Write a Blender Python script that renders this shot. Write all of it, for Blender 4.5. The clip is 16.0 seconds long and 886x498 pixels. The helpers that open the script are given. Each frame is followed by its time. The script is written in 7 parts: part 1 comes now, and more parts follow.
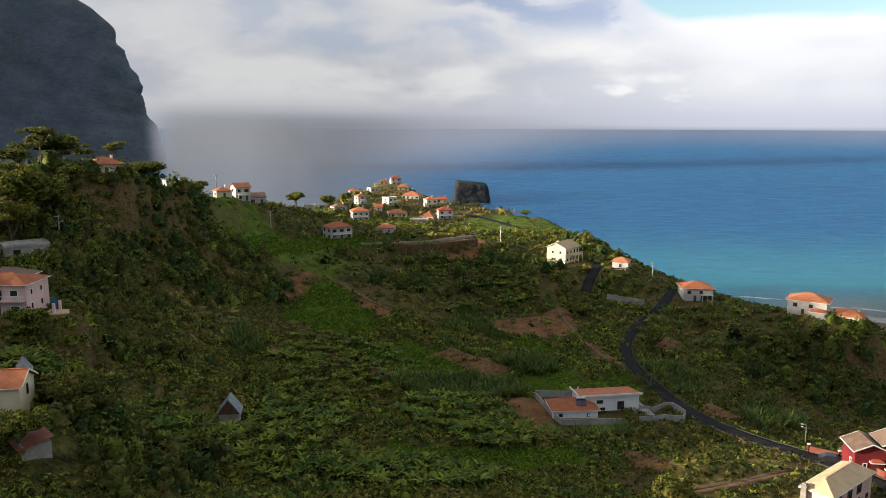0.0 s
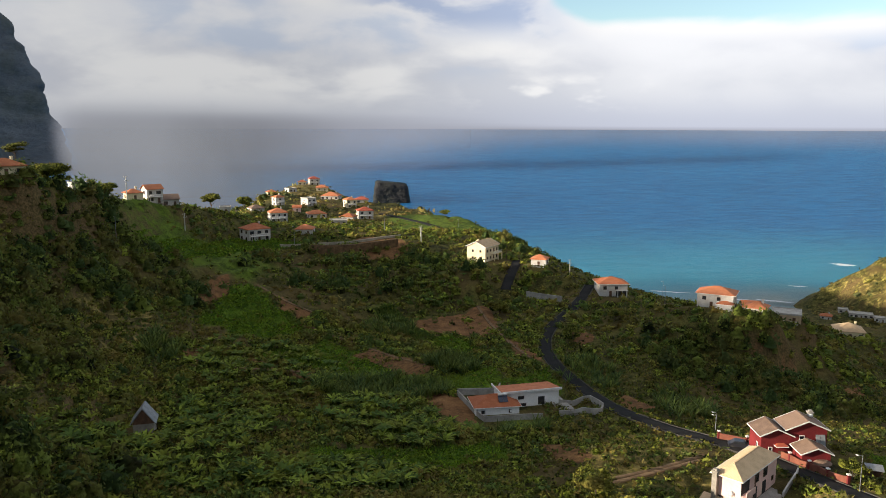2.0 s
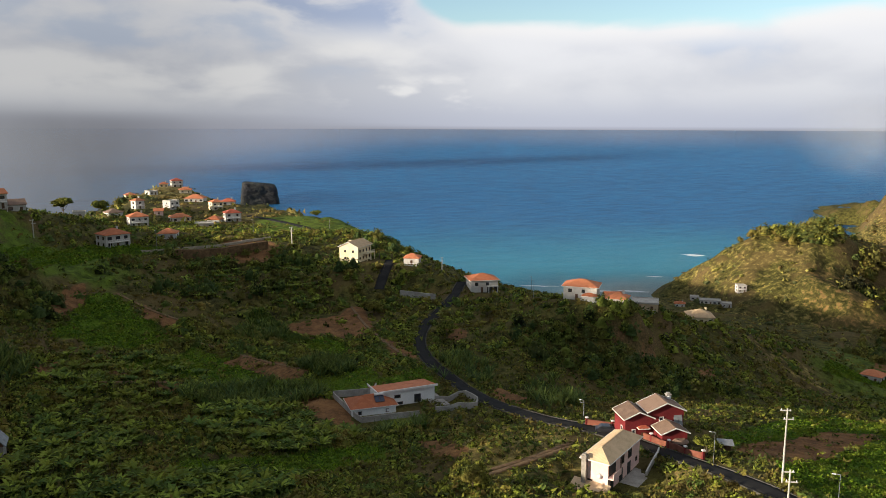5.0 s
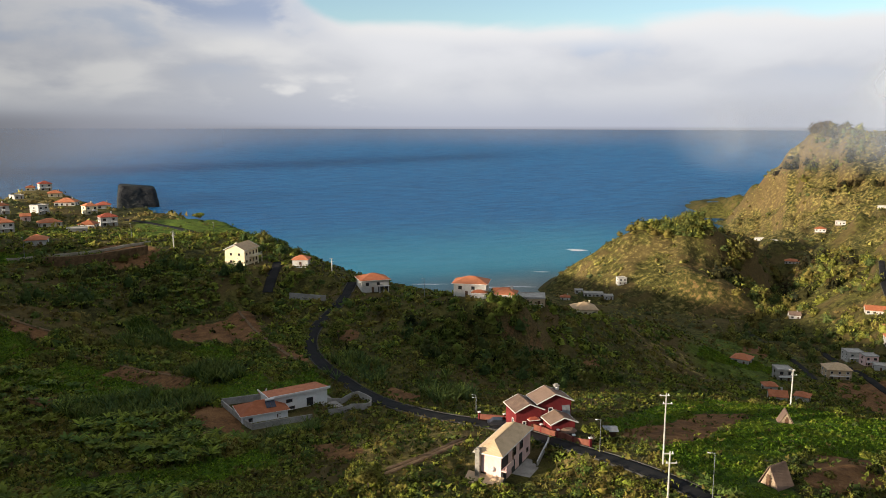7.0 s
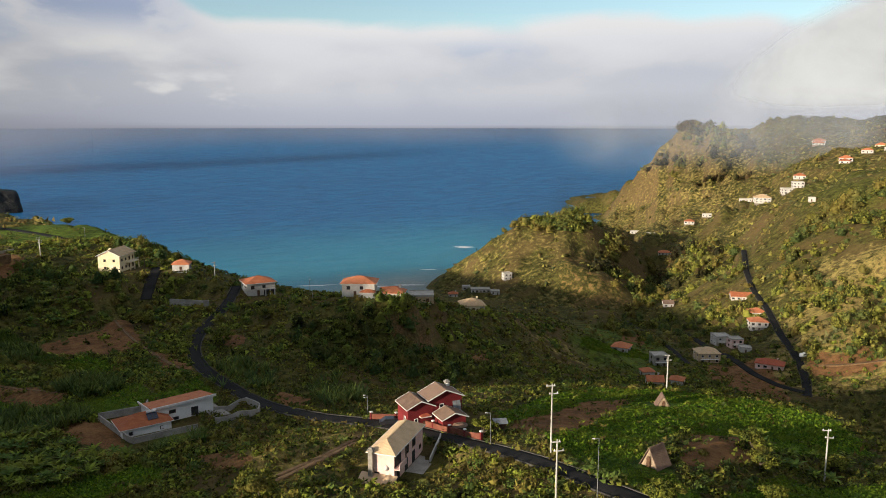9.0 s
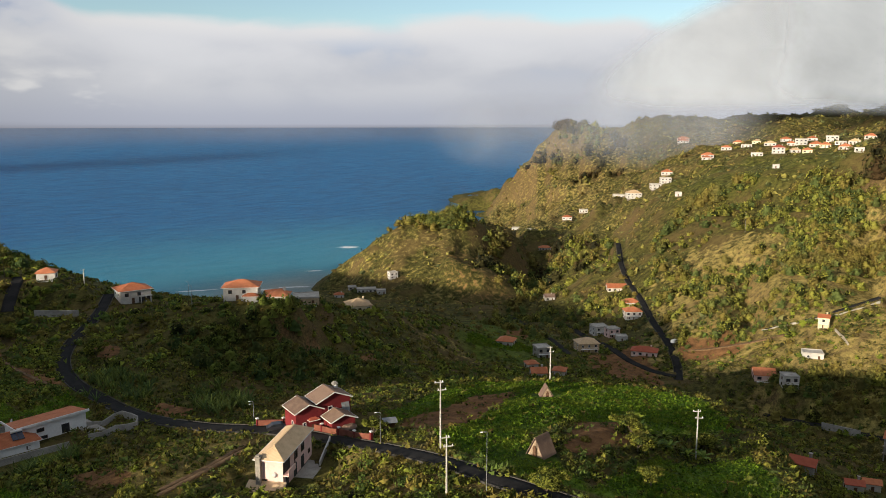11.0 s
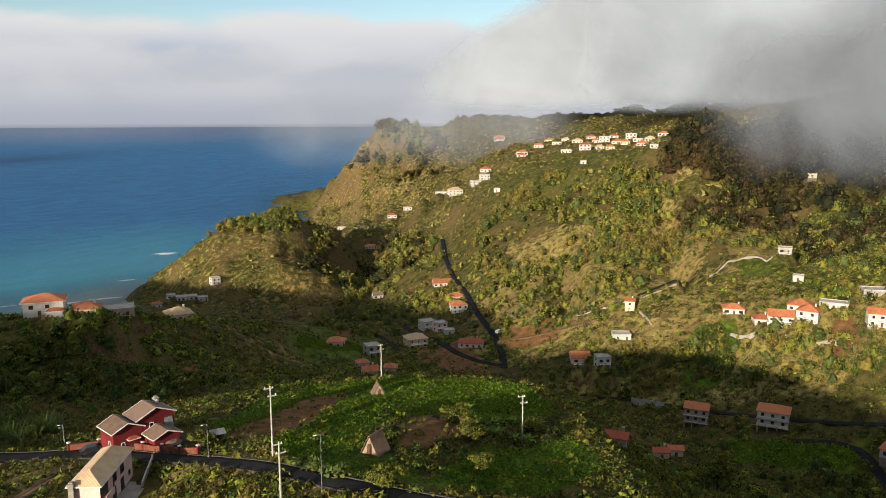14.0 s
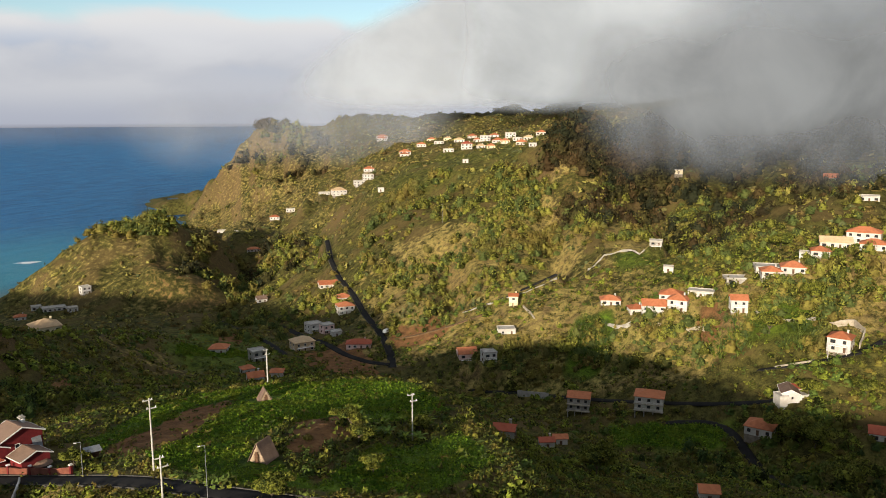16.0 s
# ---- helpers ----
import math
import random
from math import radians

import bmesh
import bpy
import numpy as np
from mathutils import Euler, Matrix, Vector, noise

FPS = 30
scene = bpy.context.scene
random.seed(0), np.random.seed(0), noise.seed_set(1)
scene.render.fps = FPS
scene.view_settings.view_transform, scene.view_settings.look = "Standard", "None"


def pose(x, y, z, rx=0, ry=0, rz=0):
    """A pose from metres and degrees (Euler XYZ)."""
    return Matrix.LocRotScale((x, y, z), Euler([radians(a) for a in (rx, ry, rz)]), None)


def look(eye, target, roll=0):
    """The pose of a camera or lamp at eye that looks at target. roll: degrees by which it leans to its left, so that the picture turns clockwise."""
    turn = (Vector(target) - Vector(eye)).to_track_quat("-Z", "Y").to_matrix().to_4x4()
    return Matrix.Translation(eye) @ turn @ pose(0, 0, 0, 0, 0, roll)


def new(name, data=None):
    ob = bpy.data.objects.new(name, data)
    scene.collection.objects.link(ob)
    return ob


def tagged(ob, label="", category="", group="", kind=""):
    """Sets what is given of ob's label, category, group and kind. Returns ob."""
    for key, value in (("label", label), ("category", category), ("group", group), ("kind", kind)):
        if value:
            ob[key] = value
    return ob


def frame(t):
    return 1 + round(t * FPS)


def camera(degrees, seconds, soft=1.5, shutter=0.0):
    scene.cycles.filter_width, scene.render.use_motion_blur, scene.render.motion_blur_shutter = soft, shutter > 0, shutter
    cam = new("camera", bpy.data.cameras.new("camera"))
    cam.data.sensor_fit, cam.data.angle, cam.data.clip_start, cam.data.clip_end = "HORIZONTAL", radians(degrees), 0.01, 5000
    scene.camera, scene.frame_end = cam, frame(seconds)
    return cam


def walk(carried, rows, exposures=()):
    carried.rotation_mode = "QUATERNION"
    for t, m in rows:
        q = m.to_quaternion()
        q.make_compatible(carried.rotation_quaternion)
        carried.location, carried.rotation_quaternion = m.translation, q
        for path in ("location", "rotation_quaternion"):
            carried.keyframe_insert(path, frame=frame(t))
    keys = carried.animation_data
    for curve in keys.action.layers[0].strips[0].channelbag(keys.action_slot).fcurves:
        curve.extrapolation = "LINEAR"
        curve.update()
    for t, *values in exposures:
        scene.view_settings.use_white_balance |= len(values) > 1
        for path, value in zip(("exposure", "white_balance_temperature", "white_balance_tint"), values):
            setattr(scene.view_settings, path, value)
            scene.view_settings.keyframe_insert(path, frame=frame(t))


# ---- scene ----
# ---- camera ----
cam = camera(59.62, 16.0, 0.9)
PATH = [
    (0, pose(0, 0, 150, 80.92, -0.14, -0.00)),
    (0.5, pose(0, 0, 150, 80.91, -0.14, -1.49)),
    (1, pose(0, 0, 150, 80.91, -0.15, -2.98)),
    (1.5, pose(0, 0, 150, 80.93, -0.17, -4.47)),
    (2, pose(0, 0, 150, 80.93, -0.19, -5.94)),
    (2.5, pose(0, 0, 150, 80.95, -0.21, -7.43)),
    (3, pose(0, 0, 150, 80.92, -0.21, -8.90)),
    (3.5, pose(0, 0, 150, 80.92, -0.21, -10.45)),
    (4, pose(0, 0, 150, 80.94, -0.22, -12.00)),
    (4.2, pose(0, 0, 150, 80.94, -0.21, -12.58)),
    (6.3, pose(0, 0, 150, 80.94, -0.17, -20.86)),
    (6.5, pose(0, 0, 150, 80.94, -0.16, -21.61)),
    (7, pose(0, 0, 150, 80.92, -0.16, -23.72)),
    (7.5, pose(0, 0, 150, 80.93, -0.14, -25.84)),
    (8, pose(0, 0, 150, 80.89, -0.10, -27.95)),
    (8.5, pose(0, 0, 150, 80.87, -0.06, -30.07)),
    (9, pose(0, 0, 150, 80.86, -0.03, -32.16)),
    (9.2, pose(0, 0, 150, 80.86, -0.02, -32.98)),
    (11.3, pose(0, 0, 150, 80.81, 0.05, -42.10)),
    (11.5, pose(0, 0, 150, 80.82, 0.06, -42.98)),
    (12, pose(0, 0, 150, 80.82, 0.07, -45.14)),
    (12.5, pose(0, 0, 150, 80.81, 0.09, -47.31)),
    (13, pose(0, 0, 150, 80.77, 0.12, -49.46)),
    (13.5, pose(0, 0, 150, 80.76, 0.14, -51.60)),
    (14, pose(0, 0, 150, 80.72, 0.15, -53.75)),
    (14.5, pose(0, 0, 150, 80.71, 0.17, -55.91)),
    (15, pose(0, 0, 150, 80.71, 0.19, -58.06)),
    (15.5, pose(0, 0, 150, 80.68, 0.20, -60.21)),
    (16, pose(0, 0, 150, 80.66, 0.23, -62.34)),
]
walk(cam, PATH, ((0.0, 1.22), (2.0, 1.15), (4.0, 1.02), (6.5, 0.90), (9.0, 0.74), (11.5, 0.69), (16.0, 0.69)))

# ---- world, sun, exposure ----
SUN_AZ, SUN_EL = -96.0, 12.4


def node(tree, kind, **inputs):
    n = tree.nodes.new(kind)
    for key, value in inputs.items():
        n.inputs[int(key[1:]) if key[0] == "i" and key[1:].isdigit() else key.replace("_", " ")].default_value = value
    return n


def math_node(tree, op, a, b=None, clamp=False):
    n = tree.nodes.new("ShaderNodeMath")
    n.operation, n.use_clamp = op, clamp
    for k, v in enumerate((a, b)):
        if v is None:
            continue
        if isinstance(v, (int, float)):
            n.inputs[k].default_value = v
        else:
            tree.links.new(v, n.inputs[k])
    return n.outputs[0]


def mix_node(tree, fac, a, b, blend="MIX"):
    n = tree.nodes.new("ShaderNodeMix")
    n.data_type, n.blend_type = "RGBA", blend
    for socket, v in ((n.inputs["Factor"], fac), (n.inputs[6], a), (n.inputs[7], b)):
        if isinstance(v, (int, float)):
            socket.default_value = v
        elif isinstance(v, tuple):
            socket.default_value = (*v[:3], 1)
        else:
            tree.links.new(v, socket)
    return n.outputs[2]


def step_node(tree, value, a, b, lo=0.0, hi=1.0, smooth=True):
    n = tree.nodes.new("ShaderNodeMapRange")
    n.interpolation_type = "SMOOTHSTEP" if smooth else "LINEAR"
    tree.links.new(value, n.inputs[0])
    n.inputs[1].default_value, n.inputs[2].default_value = a, b
    n.inputs[3].default_value, n.inputs[4].default_value = lo, hi
    return n.outputs[0]


def noise_node(tree, vector, scale, detail=4.0, rough=0.55, lift=0.0):
    n = node(tree, "ShaderNodeTexNoise", Scale=scale, Detail=detail, Roughness=rough, Distortion=lift)
    tree.links.new(vector, n.inputs["Vector"])
    return n.outputs["Fac"]


def make_world():
    world = bpy.data.worlds.new("sky")
    scene.world = world
    world.use_nodes = True
    t = world.node_tree
    t.nodes.clear()
    out, back = t.nodes.new("ShaderNodeOutputWorld"), t.nodes.new("ShaderNodeBackground")
    t.links.new(back.outputs[0], out.inputs[0])
    sky = t.nodes.new("ShaderNodeTexSky")
    sky.sky_type, sky.sun_disc = "NISHITA", False
    sky.sun_elevation, sky.sun_rotation = radians(SUN_EL), radians(SUN_AZ)
    sky.air_density, sky.dust_density = 1.0, 0.4
    clear = mix_node(t, 1.0, sky.outputs[0], (0.085, 0.092, 0.098), "MULTIPLY")
    way = t.nodes.new("ShaderNodeTexCoord").outputs["Generated"]
    split = t.nodes.new("ShaderNodeSeparateXYZ")
    t.links.new(way, split.inputs[0])
    up = split.outputs["Z"]
    # clouds: flattened noise on the direction, a soft grey bank with bright heads above it
    flat = t.nodes.new("ShaderNodeVectorMath")
    flat.operation = "MULTIPLY"
    t.links.new(way, flat.inputs[0])
    flat.inputs[1].default_value = (1, 1, 2.6)
    big = noise_node(t, flat.outputs[0], 3.3, 2.0, 0.45)
    fine = noise_node(t, flat.outputs[0], 6.5, 6.0, 0.50, 0.2)
    puff = math_node(t, "ADD", math_node(t, "MULTIPLY", big, 0.4), math_node(t, "MULTIPLY", fine, 0.6))
    east = step_node(t, split.outputs["X"], 0.17, 0.30)
    west = step_node(t, split.outputs["X"], 0.28, -0.20)
    base = mix_node(t, west, (0.270, 0.285, 0.335), (0.30, 0.31, 0.335))
    low = mix_node(t, step_node(t, up, -0.004, 0.05), base, (0.335, 0.345, 0.375))
    lifted = math_node(t, "ADD", up, math_node(t, "MULTIPLY", math_node(t, "SUBTRACT", puff, 0.5), 0.12))
    mid = mix_node(t, step_node(t, lifted, 0.05, 0.13), low, (0.43, 0.436, 0.458))
    heads = math_node(t, "MULTIPLY", step_node(t, puff, 0.45, 0.60, 0, 0.85), step_node(t, up, 0.005, 0.05))
    heads = math_node(t, "MULTIPLY", heads, math_node(t, "SUBTRACT", 1.0, math_node(t, "MULTIPLY", east, 0.75)))
    cloud = mix_node(t, heads, mid, (0.49, 0.486, 0.482))
    hollow = math_node(t, "MULTIPLY", step_node(t, puff, 0.48, 0.38), step_node(t, up, 0.04, 0.10))
    cloud = mix_node(t, math_node(t, "MULTIPLY", hollow, 0.5), cloud, (0.24, 0.30, 0.40))
    # upper rim of the bank, opening to blue sky
    rim = math_node(t, "SUBTRACT", up, math_node(t, "MULTIPLY", math_node(t, "SUBTRACT", puff, 0.5), 0.07))
    level = math_node(t, "SUBTRACT", 0.19, math_node(t, "MULTIPLY", east, 0.068))
    over = math_node(t, "SUBTRACT", rim, level)
    crown = math_node(t, "MULTIPLY", step_node(t, over, -0.030, -0.002), east)
    cloud = mix_node(t, math_node(t, "MULTIPLY", crown, 0.6), cloud, (0.50, 0.492, 0.485))
    # a small heap of bright cumulus low over the water, and a dark blue hollow high above it
    heap = math_node(t, "MULTIPLY", step_node(t, up, 0.014, 0.030), step_node(t, up, 0.075, 0.045))
    heap = math_node(t, "MULTIPLY", heap, math_node(t, "MULTIPLY", step_node(t, split.outputs["X"], 0.10, 0.17), step_node(t, split.outputs["X"], 0.38, 0.30)))
    cloud = mix_node(t, math_node(t, "MULTIPLY", heap, step_node(t, noise_node(t, flat.outputs[0], 15.0, 4.0, 0.45), 0.47, 0.66, 0, 0.75)), cloud, (0.50, 0.495, 0.49))
    dim = math_node(t, "MULTIPLY", step_node(t, up, 0.095, 0.135), step_node(t, up, 0.20, 0.165))
    dim = math_node(t, "MULTIPLY", dim, math_node(t, "MULTIPLY", step_node(t, split.outputs["X"], -0.06, 0.06), step_node(t, split.outputs["X"], 0.30, 0.20)))
    cloud = mix_node(t, math_node(t, "MULTIPLY", dim, step_node(t, fine, 0.42, 0.58, 0, 0.85)), cloud, (0.20, 0.25, 0.36))
    opening = step_node(t, over, -0.008, 0.012)
    gap = step_node(t, big, 0.60, 0.50)
    opening = math_node(t, "MULTIPLY", opening, math_node(t, "MAXIMUM", gap, east))
    cloud = mix_node(t, step_node(t, split.outputs["X"], 0.45, -0.15), cloud, mix_node(t, 1.0, cloud, (0.60, 0.605, 0.61), "MULTIPLY"))
    sky_mix = mix_node(t, opening, cloud, clear)
    # unseen thin bright cloud high overhead, added to fill the shaded ground
    overhead_fill = math_node(t, "MULTIPLY", step_node(t, up, 0.30, 0.62), step_node(t, fine, 0.30, 0.62, 0.35, 1.0))
    sky_mix = mix_node(t, overhead_fill, sky_mix, (0.275, 0.276, 0.285))
    t.links.new(sky_mix, back.inputs["Color"])
    back.inputs["Strength"].default_value = 1.0


make_world()
sun = new("sun", bpy.data.lights.new("sun", "SUN"))
sun.data.energy, sun.data.angle, sun.data.color = 5.0, radians(1.2), (1.0, 0.86, 0.67)
sun.matrix_world = look((0, 0, 0), (-math.sin(radians(SUN_AZ)) * math.cos(radians(SUN_EL)),
                                    -math.cos(radians(SUN_AZ)) * math.cos(radians(SUN_EL)), -math.sin(radians(SUN_EL))))


# ---- materials ----
def material(name, rough=0.85, metal=0.0, spec=0.3):
    m = bpy.data.materials.new(name)
    m.use_nodes = True
    t = m.node_tree
    b = t.nodes["Principled BSDF"]
    b.inputs["Roughness"].default_value, b.inputs["Metallic"].default_value = rough, metal
    b.inputs["Specular IOR Level"].default_value = spec
    return m, t, b


def object_place(t):
    return t.nodes.new("ShaderNodeTexCoord").outputs["Object"]


def world_place(t):
    return t.nodes.new("ShaderNodeNewGeometry").outputs["Position"]


def bump(t, b, height, strength, distance):
    n = node(t, "ShaderNodeBump", Strength=strength, Distance=distance)
    t.links.new(height, n.inputs["Height"])
    t.links.new(n.outputs[0], b.inputs["Normal"])


def mottled(name, dark, light, scale=0.5, rough=0.85, relief=0.02, metal=0.0, spec=0.3, per_object=0.0):
    """A surface that varies at two scales between two tones."""
    m, t, b = material(name, rough, metal, spec)
    place = world_place(t)
    coarse, fine = noise_node(t, place, scale, 4), noise_node(t, place, scale * 9, 5, 0.65)
    fac = math_node(t, "ADD", math_node(t, "MULTIPLY", coarse, 0.6), math_node(t, "MULTIPLY", fine, 0.4))
    if per_object:
        rnd = t.nodes.new("ShaderNodeObjectInfo").outputs["Random"]
        fac = math_node(t, "ADD", fac, math_node(t, "MULTIPLY", math_node(t, "SUBTRACT", rnd, 0.5), per_object))
    t.links.new(mix_node(t, step_node(t, fac, 0.33, 0.67), dark, light), b.inputs["Base Color"])
    if relief:
        bump(t, b, fine, 0.6, relief)
    return m


def ground_material():
    m, t, b = material("hillside_soil_and_grass", 0.95, 0.0, 0.1)
    place = world_place(t)
    cover = t.nodes.new("ShaderNodeAttribute")
    cover.attribute_name = "cover"
    split = t.nodes.new("ShaderNodeSeparateColor")
    t.links.new(cover.outputs["Color"], split.inputs[0])
    dry, crop, soil = split.outputs
    n1, n2 = noise_node(t, place, 0.035, 5, 0.6), noise_node(t, place, 0.25, 6, 0.65)
    n3 = noise_node(t, place, 1.6, 4, 0.6)
    n4 = noise_node(t, place, 6.0, 4, 0.7)
    fine = math_node(t, "ADD", math_node(t, "MULTIPLY", n3, 0.5), math_node(t, "MULTIPLY", n4, 0.5))
    grain = math_node(t, "ADD", math_node(t, "MULTIPLY", n2, 0.5), math_node(t, "MULTIPLY", fine, 0.5))
    wild = mix_node(t, step_node(t, grain, 0.36, 0.66), (0.008, 0.010, 0.003), (0.146, 0.132, 0.034))
    wild = mix_node(t, step_node(t, n1, 0.47, 0.62, 0, 0.7), wild, mix_node(t, grain, (0.040, 0.028, 0.011), (0.18, 0.125, 0.050)))
    hay = mix_node(t, step_node(t, grain, 0.35, 0.68), (0.085, 0.066, 0.022), (0.42, 0.325, 0.105))
    leaf = mix_node(t, step_node(t, grain, 0.35, 0.65), (0.014, 0.029, 0.004), (0.135, 0.215, 0.018))
    earth = mix_node(t, step_node(t, grain, 0.35, 0.65), (0.080, 0.040, 0.018), (0.260, 0.135, 0.056))
    tufts = noise_node(t, place, 0.42, 7, 0.72)
    scrub = mix_node(t, n3, (0.022, 0.030, 0.007), (0.085, 0.095, 0.024))
    hay = mix_node(t, step_node(t, tufts, 0.53, 0.62, 0, 0.85), hay, scrub)
    hay = mix_node(t, step_node(t, noise_node(t, place, 0.09, 5, 0.6), 0.50, 0.66, 0, 0.6), hay, (0.13, 0.085, 0.042))
    dry_fac = step_node(t, math_node(t, "ADD", dry, math_node(t, "MULTIPLY", math_node(t, "SUBTRACT", n2, 0.5), 0.9)), 0.40, 0.62)
    colour = mix_node(t, dry_fac, wild, hay)
    colour = mix_node(t, crop, colour, leaf)
    soil_fac = step_node(t, math_node(t, "ADD", soil, math_node(t, "MULTIPLY", math_node(t, "SUBTRACT", n2, 0.5), 0.8)), 0.40, 0.6)
    colour = mix_node(t, soil_fac, colour, earth)
    normal = t.nodes.new("ShaderNodeSeparateXYZ")
    t.links.new(t.nodes.new("ShaderNodeNewGeometry").outputs["Normal"], normal.inputs[0])
    bank = mix_node(t, step_node(t, n3, 0.4, 0.6), (0.085, 0.060, 0.028), (0.20, 0.125, 0.06))
    steep = math_node(t, "ADD", normal.outputs["Z"], math_node(t, "MULTIPLY", math_node(t, "SUBTRACT", n2, 0.5), 0.5))
    colour = mix_node(t, step_node(t, steep, 0.76, 0.58, 0, 0.6), colour, bank)
    t.links.new(colour, b.inputs["Base Color"])
    bump(t, b, grain, 0.9, 0.8)
    return m


def sea_material():
    m, t, b = material("sea_water", 0.45, 0.0, 0.10)
    place = world_place(t)
    depth = t.nodes.new("ShaderNodeAttribute")
    depth.attribute_name = "depth"
    n1 = noise_node(t, place, 0.004, 4, 0.6)
    stretch = t.nodes.new("ShaderNodeVectorMath")
    stretch.operation = "MULTIPLY"
    t.links.new(place, stretch.inputs[0])
    stretch.inputs[1].default_value = (0.35, 1, 1)
    n2 = noise_node(t, stretch.outputs[0], 0.05, 9, 0.78)
    deep = mix_node(t, step_node(t, n2, 0.36, 0.64), (0.004, 0.066, 0.188), (0.015, 0.142, 0.330))
    shoal = mix_node(t, n2, (0.025, 0.20, 0.30), (0.085, 0.33, 0.40))
    d = math_node(t, "ADD", depth.outputs["Fac"], math_node(t, "MULTIPLY", math_node(t, "SUBTRACT", n1, 0.5), 0.35))
    colour = mix_node(t, step_node(t, d, 1.0, -0.1, 0, 0.95), deep, shoal)
    sand = mix_node(t, n2, (0.30, 0.27, 0.20), (0.45, 0.40, 0.30))
    colour = mix_node(t, step_node(t, d, 0.16, -0.06, 0, 0.8), colour, sand)
    t.links.new(colour, b.inputs["Base Color"])
    m.node_tree.nodes["Principled BSDF"].subsurface_method = "BURLEY"
    b.inputs["Subsurface Weight"].default_value, b.inputs["Subsurface Scale"].default_value = 1.0, 350.0
    b.inputs["Subsurface Radius"].default_value = (1.0, 1.0, 1.0)
    bump(t, b, n2, 0.8, 4.0)
    return m


def rock_material(name, dark, light, green=0.6):
    m, t, b = material(name, 0.95, 0.0, 0.15)
    place = world_place(t)
    flat = t.nodes.new("ShaderNodeVectorMath")
    flat.operation = "MULTIPLY"
    t.links.new(place, flat.inputs[0])
    flat.inputs[1].default_value = (1, 1, 1.7)
    n1, n2 = noise_node(t, flat.outputs[0], 0.012, 6, 0.6), noise_node(t, flat.outputs[0], 0.07, 6, 0.7)
    fac = math_node(t, "ADD", math_node(t, "MULTIPLY", n1, 0.5), math_node(t, "MULTIPLY", n2, 0.5))
    colour = mix_node(t, step_node(t, fac, 0.35, 0.65), dark, light)
    scrub = mix_node(t, n2, (0.020, 0.030, 0.012), (0.075, 0.085, 0.035))
    n3 = noise_node(t, place, 0.006, 7, 0.68)
    colour = mix_node(t, step_node(t, n3, 0.45, 0.62, 0, green), colour, scrub)
    t.links.new(colour, b.inputs["Base Color"])
    bump(t, b, n2, 1.0, 6.0)
    return m


GROUND, SEA = ground_material(), sea_material()
# distance haze is mixed into the cliff's blue-grey rock tones
CLIFF = rock_material("hazed_cliff_rock_with_scrub", (0.085, 0.094, 0.104), (0.135, 0.142, 0.150), 0.40)
ISLET = rock_material("black_basalt", (0.014, 0.015, 0.017), (0.048, 0.048, 0.050), 0.25)


# ---- ground heights: breaklines in plan, a stretched membrane between them ----
AZ0, AZ1, NA = -180.0, 180.0, 1080
R0, R1, NR = 40.0, 2400.0, 240
LANDFORMS = {}


def landform(name, *places):
    LANDFORMS[name] = places


landform("west_ridge", (-280, -260, 190.0), (-260, -120, 168.0), (-250, 0, 160.0), (-240, 60, 153.0), (-232, 110, 152.0), (-190, 190, 149.0), (-111, 195, 140.2), (-102, 212, 138.5), (-95, 226, 136.2), (-92, 259, 129.6), (-88, 292, 124.3), (-83, 319, 119.8), (-72, 348, 114.1), (-62, 375, 108.6), (-54, 396, 102.1))
landform("west_flank", (-150, -20, 135.0), (-130, 90, 128.0), (-94, 165, 119.8), (-91, 195, 118.8), (-83, 231, 113.1), (-73, 281, 108.3), (-52, 331, 99.2), (-21, 344, 97.2), (17, 340, 99.8))
landform("west_bench", (-110, 40, 117.0), (-77, 138, 114.8), (-79, 167, 108.0), (-73, 202, 102.3), (-60, 243, 96.6), (-37, 269, 93.8), (-7, 295, 91.9), (26, 304, 92.6), (46, 286, 98.1))
landform("field_shelf", (-63, 114, 113.3), (-62, 153, 102.0), (-50, 183, 94.1), (-30, 213, 88.4), (-1, 232, 84.7), (32, 260, 85.0), (56, 280, 86.6), (77, 283, 88.1))
landform("lower_shelf", (-54, 98, 109.9), (-52, 128, 99.8), (-43, 146, 93.3), (-24, 170, 88.6), (2, 180, 86.6), (31, 187, 85.6), (54, 217, 84.7))
landform("foreground", (-60, 60, 103.0), (-47, 88, 105.9), (-37, 110, 96.0), (-22, 120, 91.1), (2, 125, 88.8), (26, 125, 90.7), (44, 122, 94.2))
landform("house_terrace", (21, 177, 85.7), (32, 165, 85.7), (51, 160, 88.0), (58, 147, 89.6), (64, 135, 91.0))
landform("cape_crest", (-59, 436, 101.6), (-61, 577, 101.6), (-45, 658, 103.5), (-21, 640, 98.3), (7, 590, 94.6), (30, 544, 95.0), (52, 487, 95.1), (67, 420, 95.9), (69, 353, 96.1), (71, 317, 96.1), (74, 296, 94.2), (80, 285, 91.5), (89, 286, 88.4), (97, 273, 86.5), (102, 250, 90.4), (108, 234, 92.4), (117, 223, 93.0), (127, 218, 92.1))
landform("cape_face", (-53, 391, 99.3), (-41, 448, 96.9), (-22, 469, 94.5), (5, 460, 94.0), (30, 419, 95.9), (48, 367, 97.2))
landform("spur_crest", (125, 230, 91.3), (147, 244, 84.3), (175, 258, 75.0), (207, 273, 64.4), (242, 283, 54.1), (268, 286, 43.8), (285, 283, 34.0))
